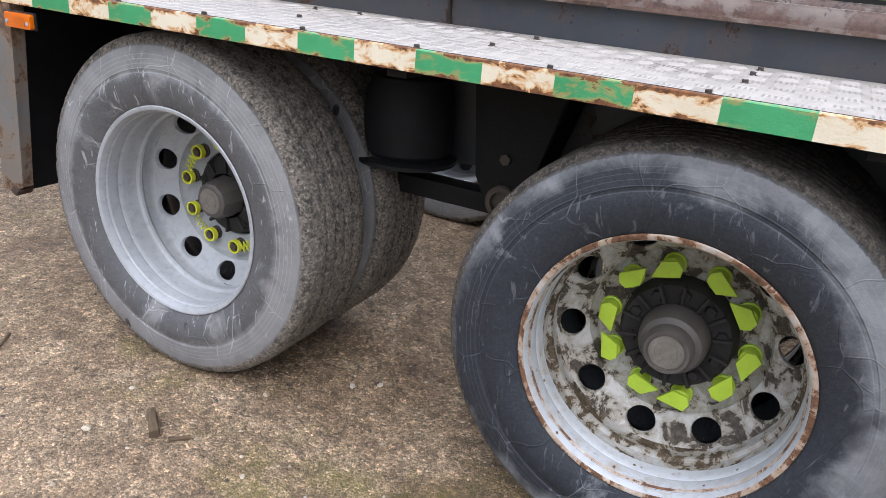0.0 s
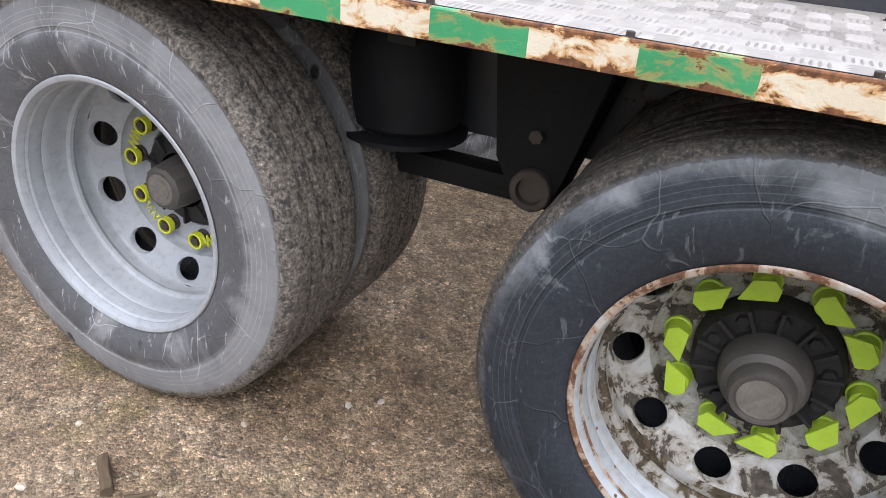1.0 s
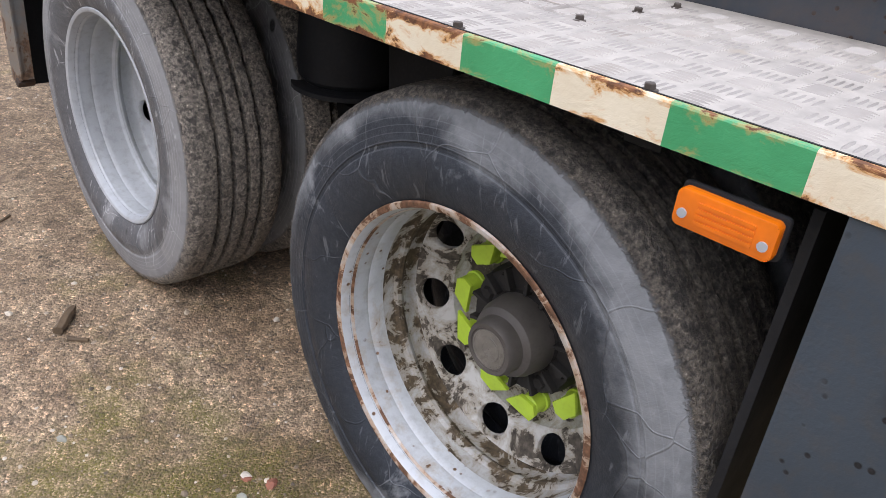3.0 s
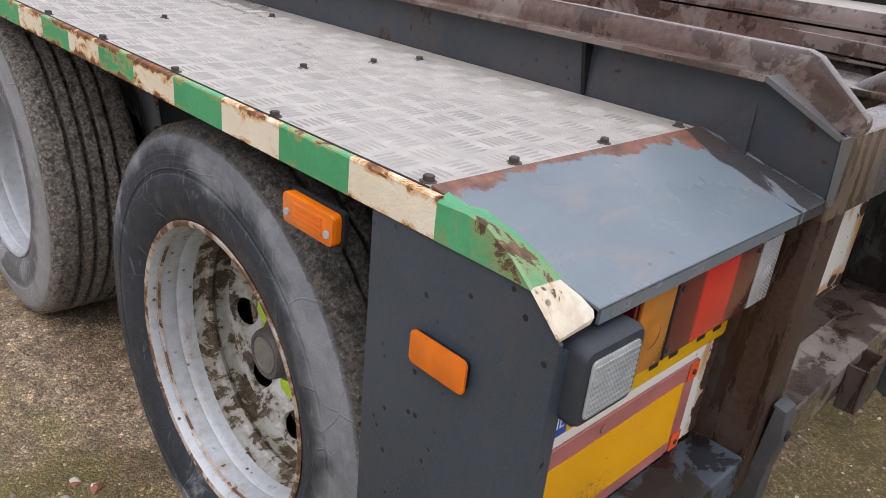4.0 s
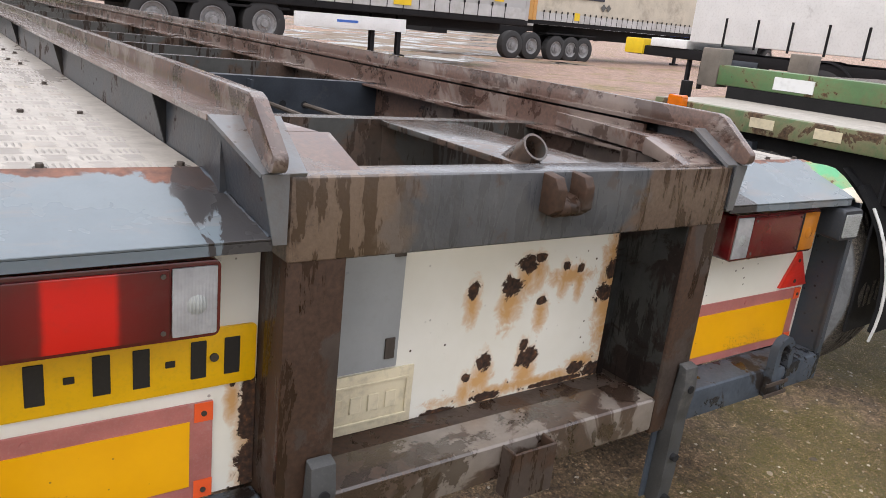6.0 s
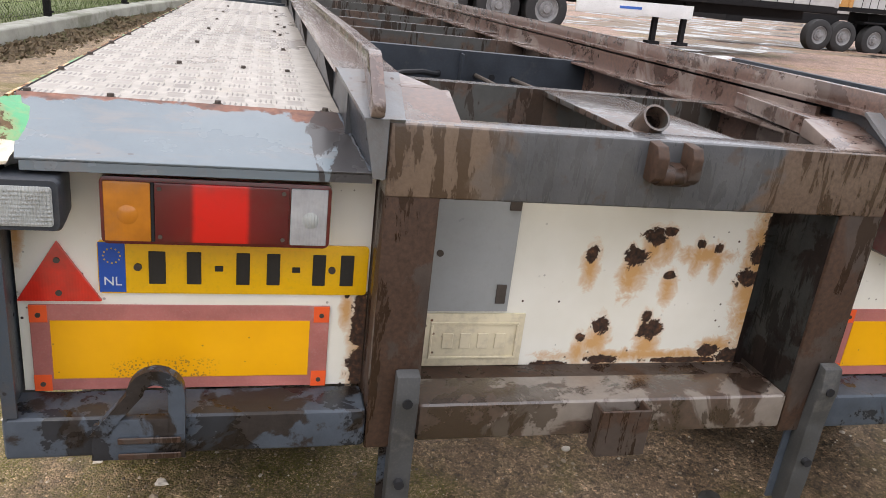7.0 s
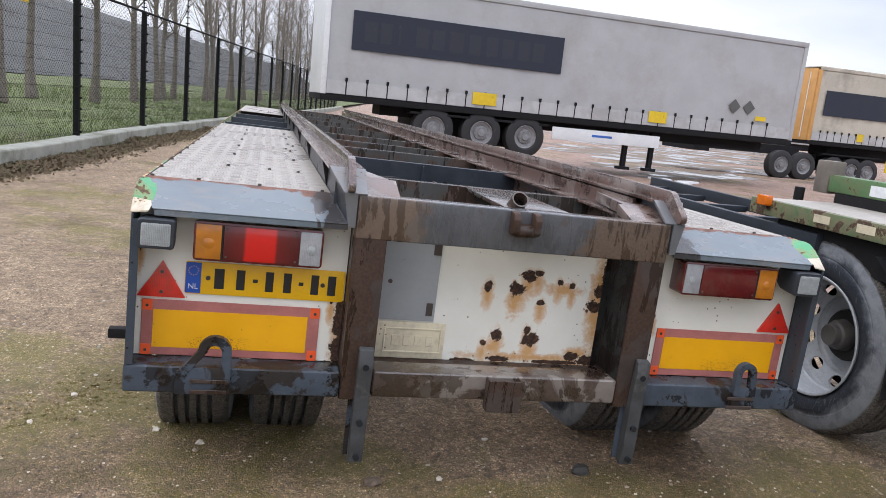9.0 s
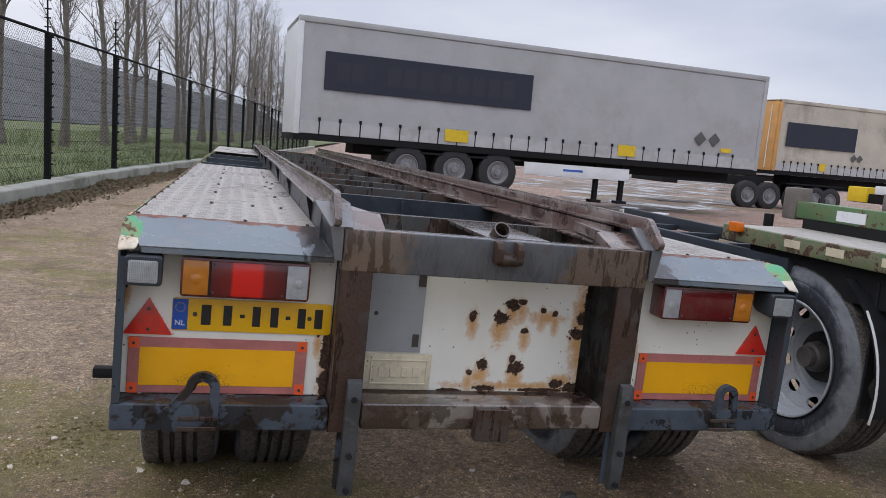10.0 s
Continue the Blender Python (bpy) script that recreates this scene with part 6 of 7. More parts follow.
wood_stick(-1.48, 1.90, -1.41, 1.99, 0.014, 1)
wood_stick(-1.47, 1.86, -1.43, 1.82, 0.006, 2)
wood_stick(-1.50, 2.58, -1.36, 2.68, 0.005, 4)

# concrete edging below the fence, with the verge beyond it
def along(y, off):
    return fence_x(y) + off


bm = bmesh.new()
Y0, Y1 = -14.0, 75.0
rows = []
ys = [Y0 + (Y1 - Y0) * i / 60 for i in range(61)]
prof = [(0.26, -0.3), (0.25, 0.255), (0.235, 0.275), (-0.03, 0.285), (-0.05, 0.27), (-0.05, -0.3)]
for y in ys:
    rows.append([bm.verts.new((along(y, px) + 0.008 * noise.noise(Vector((y, px, 0))), y, ground_z(along(y, px), y, False) * (1 if pz > 0 else 1) + pz)) for px, pz in prof])
for p, q in zip(rows, rows[1:]):
    for i in range(len(prof)):
        j = (i + 1) % len(prof)
        bm.faces.new((p[i], p[j], q[j], q[i]))
structure("kerb", bm, MAT["concrete"], "long grey-green concrete edging under the fence", "kerb")
bm = bmesh.new()
gx = [-0.06, -0.8, -2, -4, -7, -11, -17, -26, -40, -60, -90]
rows = []
for y in [-30 + 3.0 * i for i in range(70)]:
    rows.append([bm.verts.new((along(y, o), y, 0.265 + 0.10 * noise.noise(Vector((o * 0.3, y * 0.3, 2))) * smooth01(0.2, 2, -o) + 0.25 * smooth01(3, 12, -o))) for o in gx])
for p, q in zip(rows, rows[1:]):
    for i in range(len(gx) - 1):
        bm.faces.new((p[i], q[i], q[i + 1], p[i + 1]))
structure("verge", bm, MAT["grass_soil"], "rough winter grass verge beyond the fence", "grass")


def grass_blades():
    rnd = random.Random(11)
    verts, faces = [], []
    for k in range(26000):
        y = rnd.uniform(3, 48)
        o = -0.1 - 11 * rnd.random() ** 1.6
        if rnd.random() < 0.08:
            o = rnd.uniform(0.26, 0.36)
        x = along(y, o)
        z = (0.25 if o < 0 else ground_z(x, y)) + 0.22 * smooth01(3, 12, -o)
        h = rnd.uniform(0.05, 0.16) * (1.6 if o < -5 else 1)
        w, a = rnd.uniform(0.006, 0.014), rnd.uniform(0, 6.3)
        lx, ly = rnd.uniform(-0.6, 0.6) * h, rnd.uniform(-0.6, 0.6) * h
        b = len(verts)
        verts += [(x - w * math.cos(a), y - w * math.sin(a), z), (x + w * math.cos(a), y + w * math.sin(a), z), (x + lx, y + ly, z + h)]
        faces.append((b, b + 1, b + 2))
    me = bpy.data.meshes.new("grass")
    me.from_pydata(verts, [], faces)
    me.materials.append(MAT["grass"])
    tagged(new("grass", me), "short tufted winter grass behind the fence", "grass", "", "stuff")


grass_blades()


def leaf_litter():
    rnd = random.Random(5)
    verts, faces = [], []
    for k in range(17000):
        y = rnd.uniform(3, 24)
        o = 0.27 + abs(rnd.gauss(0, 0.2))
        x = along(y, o)
        hump = 0.17 * math.exp(-((o - 0.3) / 0.28) ** 2) * (0.6 + 0.6 * noise.noise(Vector((y * 0.9, 0, 0))))
        z = ground_z(x, y) + max(0, hump) * rnd.random() + 0.006
        r = rnd.uniform(0.010, 0.045)
        u = Vector((rnd.gauss(0, 1), rnd.gauss(0, 1), rnd.gauss(0, 0.5))).normalized()
        v = u.orthogonal().normalized()
        c = Vector((x, y, z))
        b = len(verts)
        verts += [c + u * r, c + v * r * 0.6 + Vector((0, 0, r * 0.3)), c - u * r, c - v * r * 0.6]
        faces.append((b, b + 1, b + 2, b + 3))
    me = bpy.data.meshes.new("leaf_litter")
    me.from_pydata(verts, [], faces)
    me.materials.append(MAT["leaf_litter"])
    tagged(new("leaf_litter", me), "brown dead leaves and weeds heaped along the edging", "leaves", "", "stuff")


leaf_litter()

# fence
fence = thing("fence", "tall black steel mesh fence with pegged posts on a concrete edging", "fence", pose(fence_x(11), 11, 0.275, 0, 0, -math.degrees(math.atan(0.17))))
STEP = 3.30
def fence_post_mesh():
    bm = bmesh.new()
    box(bm, -0.045, 0.045, -0.045, 0.045, 0.0, 2.42, 0.006, 1)
    rod(bm, (-0.01, 0, 2.42), (-0.02, 0.0, 3.12), 0.014, seg=6)
    for k in range(13):
        z = 0.12 + 0.185 * k
        rod(bm, (0.036, 0, z), (0.085, 0, z + 0.008), 0.013, 0.018, seg=6)
    for k in range(5):
        z = 2.5 + 0.14 * k
        rod(bm, (-0.06, 0, z), (0.04, 0, z), 0.012, seg=6)
    return finish(bm, "post", MAT["fence_black"])


def fence_mesh_panel():
    bm = bmesh.new()
    w, h, p = STEP - 0.09, 2.3, 0.075
    x0 = 0.045

    def wire(a, b, r=0.0017):
        d = (Vector(b) - Vector(a)).normalized()
        u = d.orthogonal().normalized() * r
        v = d.cross(u)
        ra = [bm.verts.new(Vector(a) + o) for o in (u, -u * 0.5 + v * 0.87, -u * 0.5 - v * 0.87)]
        rb = [bm.verts.new(Vector(b) + o) for o in (u, -u * 0.5 + v * 0.87, -u * 0.5 - v * 0.87)]
        for i in range(3):
            bm.faces.new((ra[i], ra[(i + 1) % 3], rb[(i + 1) % 3], rb[i]))
    c = -h
    while c < w:
        y0, y1 = max(0, c), min(w, c + h)
        wire((-0.01, x0 + y0, 0.06 + y0 - c), (-0.01, x0 + y1, 0.06 + y1 - c))
        wire((-0.014, x0 + y0, 0.06 + h - (y0 - c)), (-0.014, x0 + y1, 0.06 + h - (y1 - c)))
        c += p
    for k in range(13):
        wire((0.086, -0.04, 0.125 + 0.185 * k), (0.086, STEP - 0.04, 0.125 + 0.185 * k), 0.0028)
    return finish(bm, "mesh_panel", MAT["fence_black"], False)


POST, PANEL = fence_post_mesh(), fence_mesh_panel()
RAIL = finish(rod(bmesh.new(), (-0.02, 0.03, 2.41), (-0.02, STEP - 0.03, 2.41), 0.024, seg=8), "top_rail", MAT["fence_black"])
for k in range(-6, 18):
    part("post", POST, None, fence, at=pose(0, STEP * k, 0))
    part("mesh_panel", PANEL, None, fence, at=pose(0, STEP * k, 0))
    part("top_rail", RAIL, None, fence, at=pose(0, STEP * k, 0))
part("warning_sign", boxed(0.0, 0.006, -1.90, -1.63, 1.98, 2.2), MAT["sign_yellow"], fence, "small yellow warning sign")

# bare trees in a row
def tree_meshes(seed, height):
    rnd = random.Random(seed)
    trunk, twigs = bmesh.new(), bmesh.new()
    pts = [Vector((0, 0, 0))]
    n = 12
    for i in range(n):
        pts.append(pts[-1] + Vector((rnd.gauss(0, 0.05), rnd.gauss(0, 0.05), height / n)))
    r0 = 0.14
    rad = [r0 * (1 - 0.93 * (i / n) ** 0.8) + (0.06 if i == 0 else 0) for i in range(n + 1)]
    for i in range(n):
        rod(trunk, pts[i], pts[i + 1], rad[i], rad[i + 1], 9, caps=False)

    def branch(a, d, length, r, level):
        segs = 3 if level < 2 else 2
        p = a
        for i in range(segs):
            d2 = (d + Vector((rnd.gauss(0, 0.12), rnd.gauss(0, 0.12), 0.10 + rnd.gauss(0, 0.08)))).normalized()
            q = p + d2 * (length / segs)
            rr = r * (1 - 0.3 * i)
            rod(twigs, p, q, rr, rr * 0.72, 5 if level == 0 else 3, caps=False)
            if level < 2:
                for _ in range(3 if level == 0 else 2):
                    t = rnd.random()
                    side = Vector((rnd.gauss(0, 1), rnd.gauss(0, 1), rnd.gauss(0.3, 0.5))).normalized()
                    branch(p.lerp(q, t), (d2 * 0.9 + side * 0.75).normalized(), length * rnd.uniform(0.3, 0.55), max(0.004, rr * 0.40), level + 1)
            p, d = q, d2
    for i in range(34):
        t = 0.2 + 0.78 * (i + rnd.random()) / 34
        k = min(n - 1, int(t * n))
        p = pts[k].lerp(pts[k + 1], t * n - k)
        a = rnd.uniform(0, 6.3)
        up = rnd.uniform(0.9, 1.9)
        d = Vector((math.cos(a), math.sin(a), up)).normalized()
        branch(p, d, height * rnd.uniform(0.14, 0.24) * (1.15 - 0.7 * t), max(0.010, rad[k] * 0.34), 0)
    return finish(trunk, "trunk", MAT["bark"]), finish(twigs, "crown", MAT["bark"])


TREES = [tree_meshes(s, h) for s, h in ((1, 13.5), (2, 12.5), (3, 14.5), (4, 13.0))]
rnd = random.Random(3)
for k in range(42):
    y = 12.0 + 2.9 * k + rnd.uniform(-0.7, 0.7)
    off = -5.6 - 0.02 * k + rnd.uniform(-0.7, 0.7)
    tr = thing("tree", "tall bare winter tree with upright branches beyond the fence", "tree", pose(along(y, off), y, 0.35, rnd.uniform(-2, 2), rnd.uniform(-2, 2), rnd.uniform(0, 360)), "trees behind the fence")
    tk, tw = TREES[k % 4]
    part("trunk", tk, None, tr)
    part("crown", tw, None, tr)

# dark bank behind the trees
bm = bmesh.new()
rows = []
for i in range(70):
    y = -60 + 6 * i
    crest = 11.5 + 0.5 * noise.noise(Vector((y * 0.03, 0, 0)))
    rows.append([bm.verts.new((along(y, o), y, z * crest)) for o, z in ((-26, 0.05), (-33, 0.45), (-41, 0.85), (-46, 0.98), (-52, 1.0), (-70, 0.9))])
for p, q in zip(rows, rows[1:]):
    for i in range(5):
        bm.faces.new((p[i], q[i], q[i + 1], p[i + 1]))
structure("earth_bank", bm, MAT["bank"], "long dark earth bank behind the trees", "bank")


# ---- parked trailers ----
MAT["curtain_pale"] = plain("curtain_pale", (0.47, 0.475, 0.48), 0.55, vary=0.14, scale=2.5, grime=(0.3, 0.29, 0.27), grime_at=0.5)

def far_wheel_meshes(r, w):
    t, m = bmesh.new(), bmesh.new()
    lathe(t, [(-w / 2 + 0.02, r * 0.56), (-w / 2, r * 0.62), (-w / 2, r * 0.86), (-w / 2 + 0.03, r * 0.985), (-w / 2 + 0.05, r), (w / 2 - 0.05, r), (w / 2, r * 0.9), (w / 2, r * 0.6)], 36, 1)
    lathe(m, [(-w / 2 + 0.02, r * 0.57), (-w / 2 + 0.01, r * 0.54), (-w / 2 + 0.06, r * 0.50), (-w / 2 + 0.09, r * 0.36), (-w / 2 + 0.05, r * 0.32), (-w / 2 + 0.05, r * 0.18), (-w / 2 - 0.01, r * 0.15), (-w / 2 - 0.01, 0.001)], 30, 1)
    for k in range(10):
        a = radians(36 * k)
        rod(m, (r * 0.26 * math.cos(a), -w / 2 + 0.05, r * 0.26 * math.sin(a)), (r * 0.26 * math.cos(a), -w / 2 + 0.02, r * 0.26 * math.sin(a)), 0.018, seg=6)
    return finish(t, "tyre", MAT["tyre_far"]), finish(m, "rim", MAT["rim_far"])


FAR_TYRE, FAR_RIM = far_wheel_meshes(0.53, 0.38)


def far_wheel(parent, x, y, z):
    hub = part("wheel", FAR_RIM, None, parent, "grey steel wheel", pose(x, y, z))
    part("tyre", FAR_TYRE, None, hub, "dusty black tyre")


def curtain_trailer(name, label, at, length, curtain, wheels, wheel_z, navy, shapes, signs, skirt=None, legs=None, straps=(0.6, 12.7, 0.50), z0=1.27, z1=4.0, marks=(), rear_mat="far_white", rear_face=None):
    t = thing(name, label, "trailer", at)
    bm = bmesh.new()
    n = 90
    front = []
    for i in range(n + 1):
        x = 0.12 + (length - 0.24) * i / n
        bulge = 0.012 * math.sin(x * 5.2) + 0.008 * noise.noise(Vector((x * 1.7, 0, 0)))
        front.append([bm.verts.new((x, bulge * k, z)) for z, k in ((z0 + 0.02, 0.3), (z0 + 0.5, 1), ((z0 + z1) / 2, 1.2), (z1 - 0.14, 0.4))])
    for p, q in zip(front, front[1:]):
        for i in range(3):
            bm.faces.new((p[i], q[i], q[i + 1], p[i + 1]))
    part("curtain", bm, MAT[curtain], t, "slightly rippled tarpaulin side curtain")
    bm = bmesh.new()
    box(bm, 0.06, length - 0.06, 0.03, 2.5, z0 + 0.02, z1 - 0.03)
    part("body", bm, MAT[curtain], t)
    for a, b, mt in ((0.0, 0.13, rear_mat), (length - 0.13, length, curtain)):
        part("corner_post", boxed(a, b, -0.02, 2.55, z0, z1 - 0.02, 0.01), MAT[mt], t)
    part("roof_rail", boxed(0, length, -0.025, 2.56, z1 - 0.13, z1 + 0.01, 0.02), MAT[curtain], t, "pale roof rail")
    part("floor_rail", boxed(0.0, length, -0.015, 2.54, z0 - 0.14, z0 + 0.02, 0.01), MAT["far_chassis"], t)
    part("lower_band", boxed(0.14, length - 0.14, -0.0320, -0.0285, z0 + 0.03, z0 + 0.34), MAT["curtain_pale"], t, "paler lower band of the curtain")
    if rear_face:
        door = part("rear_door", boxed(-0.035, -0.005, 0.05, 2.5, z0, z1 - 0.06, 0.008), MAT[rear_face], t, "tan orange rear doors")
        for yy in (0.4, 1.0, 1.5, 2.1):
            bm = bmesh.new()
            rod(bm, (-0.055, yy, z0 + 0.1), (-0.055, yy, z1 - 0.2), 0.018, seg=6)
            part("lock_bar", bm, MAT["far_white"], door)
    part("chassis_beam", boxed(1.6, length - 0.4, 0.75, 1.75, 0.88, z0 - 0.145), MAT["far_chassis"], t)
    x = straps[0]
    bm = bmesh.new()
    box(bm, -0.016, 0.016, -0.034, -0.026, z0 - 0.06, z0 + 0.40, 0.003, 1)
    box(bm, -0.032, 0.032, -0.052, -0.026, z0 + 0.33, z0 + 0.42, 0.006, 1)
    sm = finish(bm, "strap", MAT["far_chassis"])
    while x < straps[1]:
        part("strap", sm, None, t, at=pose(x, 0, 0))
        x += straps[2]
    for a, b, c, d in navy:
        pan = part("dark_panel", boxed(a, b, -0.038, -0.030, c, d), MAT["navy_panel"], t, "dark navy printed panel")
        for e in shapes:
            part("faded_bar", boxed(e[0], e[1], -0.0415, -0.0385, c + (d - c) * 0.24, d - (d - c) * 0.24), MAT["navy_shape"], pan)
    for a, b, c, d, mt in signs:
        part("yellow_plate", boxed(a, b, -0.060, -0.054, c, d), MAT[mt], t, "yellow plate")
    for a, c, r in marks:
        bm = bmesh.new()
        prism(bm, [(a, c - r), (a + r, c), (a, c + r), (a - r, c)], 1, -0.040, -0.034)
        part("diamond_mark", bm, MAT["bank"], t)
    for wx in wheels:
        far_wheel(t, wx, 0.20, wheel_z)
    lo, hi = min(wheels) - 0.62, max(wheels) + 0.62
    part("mudguard", boxed(lo, hi, 0.02, 0.42, 1.0, 1.06, 0.015), MAT["far_chassis"], t)
    part("axle_box", boxed(lo + 0.2, hi - 0.2, 0.6, 2.3, 0.35, 0.95), MAT["far_chassis"], t)
    if skirt:
        sk = part("side_skirt", boxed(skirt[0], skirt[1], 0.03, 0.06, 0.70, 1.02, 0.01), MAT["far_white"], t, "white side skirt")
        part("blue_mark", boxed(skirt[0] + 1.15, skirt[0] + 1.75, 0.024, 0.0295, 0.84, 0.90), MAT["far_blue"], sk)
    for lx in legs or ():
        leg = part("landing_leg", boxed(lx - 0.06, lx + 0.06, 0.25, 0.37, 0.12, 1.1), MAT["far_chassis"], t)
        part("foot", boxed(lx - 0.16, lx + 0.16, 0.18, 0.44, 0.04, 0.119), MAT["far_chassis"], leg)
    return t


bars = ((0.95, 1.25), (1.32, 1.60), (1.78, 1.82), (2.2, 2.52), (2.62, 2.92), (3.05, 3.4), (3.55, 3.85), (4.0, 4.3), (4.42, 4.72), (4.85, 5.15), (5.25, 5.55))
curtain_trailer("curtain_trailer", "long grey curtain-sided semi-trailer with a dark navy panel", pose(0.48, 15.56, 0.15, 0, 0, 2.23), 13.55, "curtain_grey", (2.85, 4.12, 5.33), 0.68,
                ((0.66, 6.07, 2.35, 3.25),), tuple((a - 0.0, b - 0.0) for a, b in bars), ((3.77, 4.4, 1.38, 1.68, "sign_yellow"), (8.78, 9.33, 1.38, 1.68, "sign_yellow"), (12.15, 12.5, 1.72, 1.84, "sign_yellow")),
                skirt=(6.07, 9.27), legs=(9.22, 8.4), marks=((11.42, 2.05, 0.2), (11.9, 2.05, 0.2)))
curtain_trailer("curtain_trailer", "tan curtain-sided semi-trailer with orange rear doors and a navy panel", pose(19.5, 22.05, 0.0), 13.5, "curtain_tan", (1.46, 2.31, 3.06), 0.44,
                ((0.45, 3.85, 2.48, 3.42),), (), ((2.2, 2.5, 1.62, 1.92, "sign_yellow"),), straps=(0.5, 12.8, 0.33), z0=1.50, z1=4.27, marks=((3.85, 2.24, 0.16), (4.15, 2.24, 0.16)), rear_mat="far_orange", rear_face="far_orange", legs=(9.5,))

tk = thing("curtain_trailer", "white curtain-sided trailer with a round tank under a black chassis", "trailer", pose(10.8, 9.35, 0.0, 0, 0, -90))
part("chassis_beam", boxed(0.0, 13.2, 0.05, 2.4, 0.98, 1.16, 0.02), MAT["far_chassis"], tk)
part("end_marker", boxed(-0.012, 0.45, 0.0, 0.6, 0.99, 1.28, 0.02), MAT["sign_yellow"], tk, "bright yellow end marker")
part("white_box", boxed(0.6, 1.45, 0.02, 2.3, 1.161, 1.32, 0.02), MAT["far_white"], tk)
part("body", boxed(1.5, 13.2, 0.0, 2.5, 1.30, 3.95, 0.03), MAT["far_white"], tk, "white tarpaulin body")
for k in range(17):
    part("strap", boxed(2.2 + 0.62 * k, 2.24 + 0.62 * k, -0.012, -0.002, 1.26, 1.75), MAT["far_chassis"], tk)
part("tank", rod(bmesh.new(), (1.95, 0.22, 0.96), (2.95, 0.22, 0.96), 0.20, seg=18), MAT["dark_frame"], tk, "dark round tank")
for x in (1.45, 1.75):
    part("bracket", boxed(x, x + 0.06, 0.1, 0.2, 0.48, 0.9795, 0.01, 1), MAT["far_chassis"], tk)
for x in (4.1, 6.0):
    far_wheel(tk, x, 0.22, 0.56)
    bm = bmesh.new()
    lathe(bm, [(-0.2, 0.62), (-0.2, 0.65), (0.2, 0.65), (0.2, 0.62)], 40, 1, closed=True)
    bmesh.ops.delete(bm, geom=[v for v in bm.verts if v.co.z < 0.1], context="VERTS")
    bmesh.ops.translate(bm, verts=bm.verts[:], vec=(x, 0.22, 0.56))
    part("mudguard", bm, MAT["rubber_black"], tk)

# chassis of a third parked trailer behind the grey one
t3 = thing("flat_trailer", "dark chassis of a trailer parked behind", "trailer", pose(15.0, 21.5, 0.0))
part("frame", boxed(0, 4.2, 0.5, 2.0, 0.85, 1.2), MAT["far_chassis"], t3)
for wx in (3.3, 4.3):
    far_wheel(t3, wx, 0.4, 0.5)
part("rear_board", boxed(-0.6, 0.05, 0.1, 2.3, 0.75, 0.95), MAT["far_chassis"], t3)

# far trucks at the back of the yard
for k, (x, y, w, mt) in enumerate(((41, 30, 9, "curtain_grey"), (48, 62, 18, "curtain_grey"))):
    t4 = thing("parked_truck", "pale truck parked at the far side of the yard", "truck", pose(x, y, 0), "far trucks")
    part("cargo_box", boxed(0, w, 0, 2.5, 1.1, 3.8, 0.03), MAT[mt], t4)
    part("chassis", boxed(0.2, w - 0.2, 0.3, 2.2, 0.5, 1.095), MAT["far_chassis"], t4)
    far_wheel(t4, 1.0, 0.2, 0.53)
    far_wheel(t4, w - 1.0, 0.2, 0.53)
    if k == 0:
        part("blue_front", boxed(-0.25, -0.01, 0.0, 2.5, 1.0, 3.6, 0.03), MAT["far_blue"], t4)

# ---- the neighbouring green trailer ----
nb = thing("green_trailer", "old green flat trailer with a rusty edge, parked alongside", "trailer", pose(1.86, -0.10, 0.035))
part("edge_rail", boxed(0.0, 0.05, -3.2, 1.28, 0.975, 1.060, 0.006), MAT["green_edge"], nb, "green painted edge rail with rust")
part("deck_plate", boxed(0.0505, 0.575, -3.2, 1.30, 1.048, 1.056), MAT["alu"], nb, "grey tread plate")
for y in (0.715, 0.432, 0.109, -0.19):
    part("pale_patch", boxed(-0.003, -0.0005, y - 0.055, y + 0.055, 1.002, 1.042), MAT["cream"], nb)
bm = bmesh.new()
prism(bm, shifted(outline(0.08, 0.055, 0.008), 1.134, 1.0575), 0, -0.045, -0.0005, 0.006)
part("marker_lamp", bm, MAT["amber"], nb, "bright amber corner lamp")
up = part("upper_beam", boxed(0.58, 0.68, -3.2, 1.3745, 1.115, 1.215, 0.008), MAT["green_steel"], nb, "raised green beam with a white patch")
part("white_patch", boxed(0.5755, 0.5795, 0.845, 1.05, 1.13, 1.19), MAT["far_white"], up)
part("step_side", boxed(0.5755, 0.60, -3.2, 1.3, 1.0, 1.1145), MAT["under"], nb)
part("under_frame", boxed(0.06, 1.9, -3.2, 1.1, 0.80, 0.98), MAT["under"], nb)
part("corner_block", boxed(0.575, 0.69, 1.376, 1.49, 1.10, 1.295, 0.010), MAT["casting"], nb, "rusty corner casting")
part("corner_block", boxed(1.26, 1.39, 1.28, 1.40, 1.1805, 1.30, 0.012), MAT["casting"], nb, "rusty corner casting")
part("upper_deck", boxed(0.6805, 2.4, -3.2, 1.42, 1.13, 1.18), MAT["post"], nb)
for a, b in ((0.75, 3.2),):
    bm = bmesh.new()
    box(bm, 0.02, 0.07, a, b, 0.86, 0.94, 0.004)
    box(bm, 0.45, 0.50, a, b, 0.90, 0.98, 0.004)
    for k in range(5):
        y = a + 0.15 + 0.5 * k
        box(bm, 0.0705, 0.4495, y, y + 0.05, 0.89, 0.93, 0.004)
    part("side_frame", bm, MAT["dark_frame"], nb, "dark open side frame")
bm = bmesh.new()
rod(bm, (0.47, 1.47, 0.0), (0.47, 1.47, 1.12), 0.03, seg=10)
part("support_leg", bm, MAT["under"], nb)
nw = part("wheel", RIM["front"], None, nb, "silver grey steel wheel", pose(0.19, 0.70, 0.43))
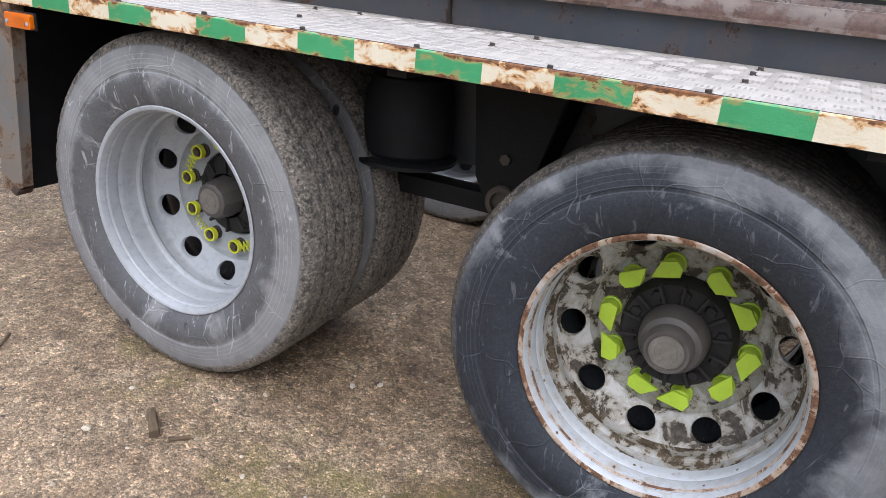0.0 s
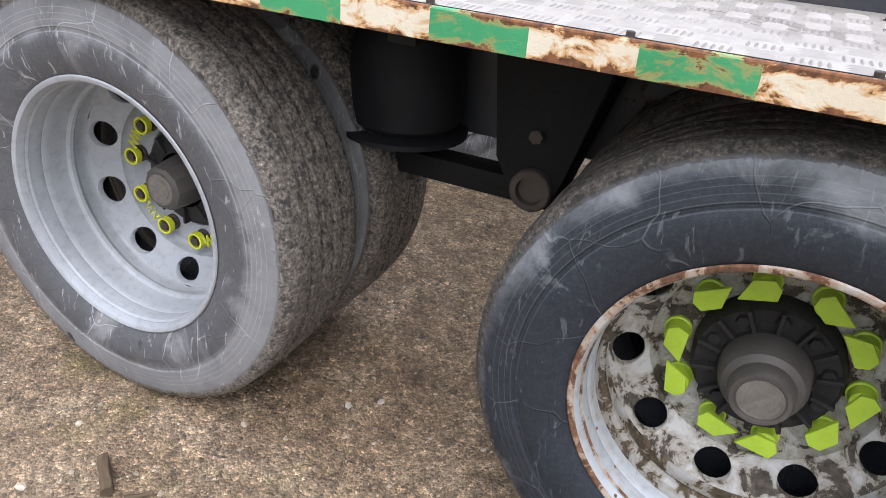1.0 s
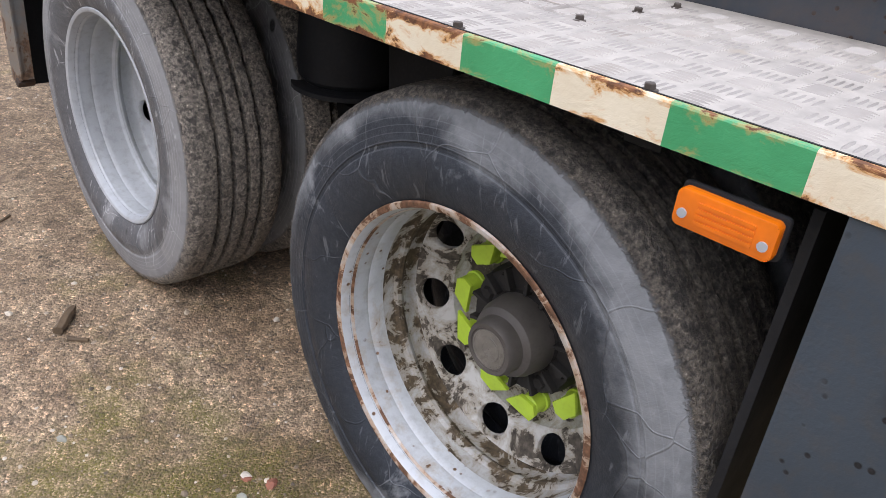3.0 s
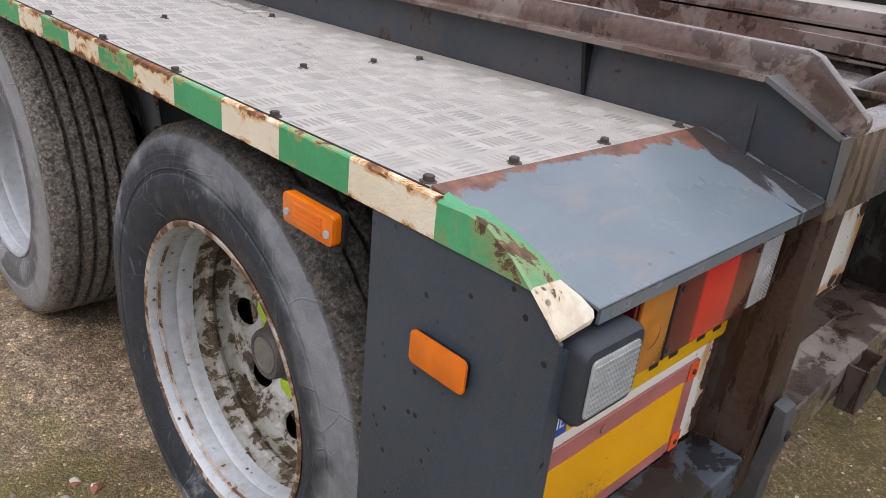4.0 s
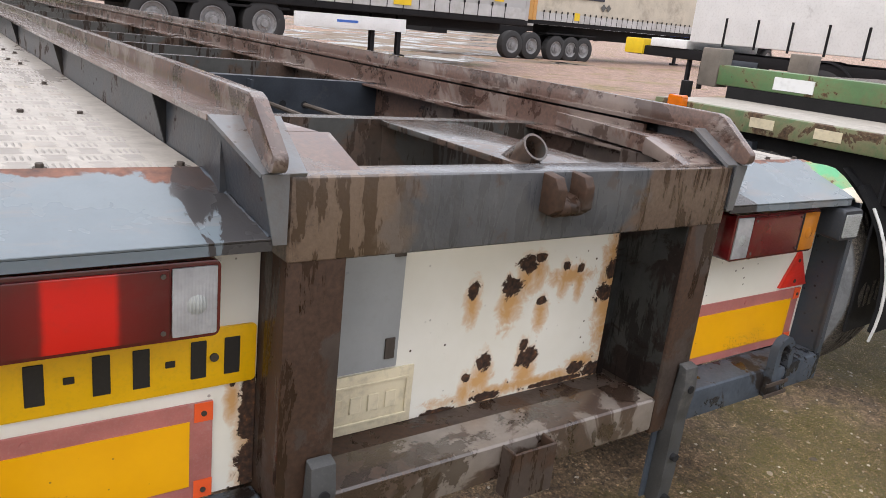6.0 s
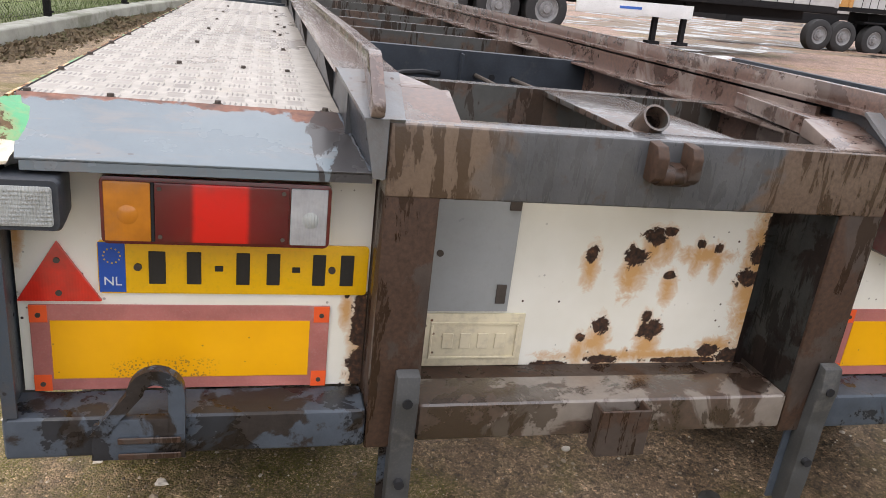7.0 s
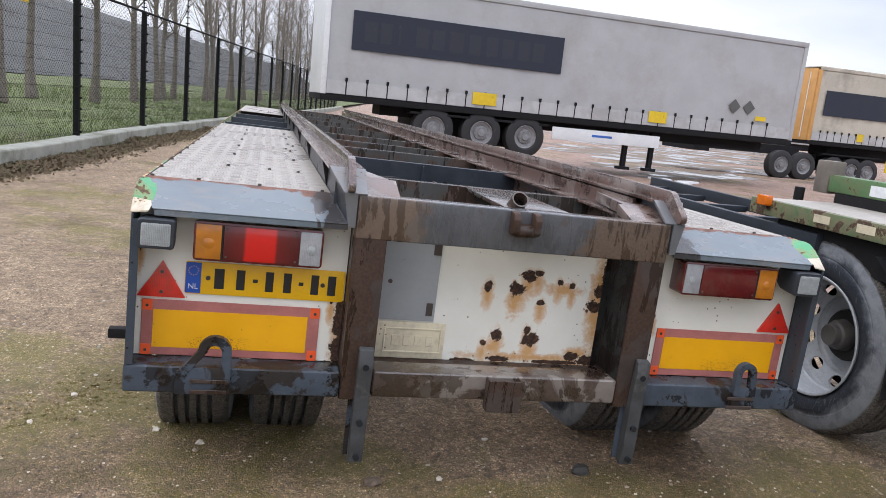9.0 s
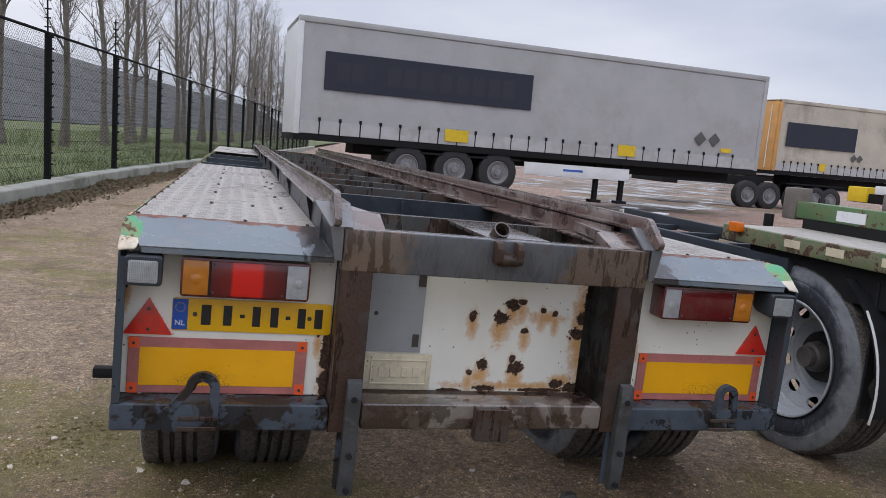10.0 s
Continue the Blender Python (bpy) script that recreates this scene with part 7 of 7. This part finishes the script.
part("tyre", TYRE["tyre_rear"], None, nw, "worn black tyre")
# Black backing added as an oversize drum so the hand holes read dark.
bm = bmesh.new()
rod(bm, (0.135, 0, 0), (0.30, 0, 0), 0.283, seg=36)
part("brake_drum", bm, MAT["under"], nw)
part("hub", HUB["rear"], None, nw)
part("hub_cap", CAP["rear"], None, nw)
bm = bmesh.new()
lathe(bm, [(-0.19, 0.60), (-0.19, 0.62), (0.16, 0.62), (0.16, 0.60)], 40, 0, closed=True)
bmesh.ops.delete(bm, geom=[v for v in bm.verts if v.co.y > 0.15 or v.co.z < -0.12 or v.co.z > 0.5], context="VERTS")
bmesh.ops.translate(bm, verts=bm.verts[:], vec=(0.19, 0.70, 0.43))
guard = part("mudguard", bm, MAT["rubber_black"], nb, "black plastic mudguard")
bm = bmesh.new()
strip(bm, [(-0.005, 0.70 - 0.622 * math.cos(radians(a)), 0.43 + 0.622 * math.sin(radians(a))) for a in range(-12, 42, 6)], 0.006, 6)
part("white_edging", bm, MAT["far_white"], guard)

flap = part("mud_flap", boxed(0.05, 0.62, 0.205, 0.217, 0.28, 0.93, 0.003, 1), MAT["rubber_black"], nb, "black rubber mud flap")
part("white_mark", boxed(0.50, 0.55, 0.2025, 0.2045, 0.33, 0.37), MAT["far_white"], flap)

# standing water in the yard
def puddle(cx, cy, rx, ry, seed):
    rnd = random.Random(seed)
    bm = bmesh.new()
    n = 40
    pts = []
    for i in range(n):
        a = 2 * math.pi * i / n
        k = 1 + 0.45 * noise.noise(Vector((math.cos(a) * 1.6 + seed, math.sin(a) * 1.6, seed * 0.7)))
        x, y = cx + rx * k * math.cos(a), cy + ry * k * math.sin(a)
        pts.append(bm.verts.new((x, y, 0)))
    bm.faces.new(pts)
    z = max(ground_z(v.co.x, v.co.y) for v in pts) + 0.004
    for v in pts:
        v.co.z = z
    structure("puddle", bm, MAT["water"], "shallow puddle of rain water on the yard", "puddle")


for k, (x, y, a, b) in enumerate(((13, 20, 3.2, 1.6), (17, 25, 5, 2.5), (21, 33, 7, 3.5), (28, 42, 9, 5), (11.5, 17.8, 1.3, 0.7), (15, 29, 4, 2.0), (35, 55, 14, 7), (19, 20.2, 2.5, 0.8), (10.3, 16.6, 0.8, 0.35))):
    puddle(x, y, a, b, k + 1)
# white slabs by the far landing legs
for k, (x, y) in enumerate(((9.9, 15.9), (10.6, 15.6), (9.6, 15.4), (10.2, 15.2))):
    bm = bmesh.new()
    box(bm, -0.28, 0.28, -0.16, 0.16, 0, 0.05, 0.01)
    ob = new("white_slab", finish(bm, "white_slab", MAT["far_white"]))
    ob.matrix_basis = pose(x, y, ground_z(x, y) + 0.0, 0, 0, 25 * k)
    tagged(ob, "pale flat slab lying on the wet yard", "slab", "slabs by the trailer legs")
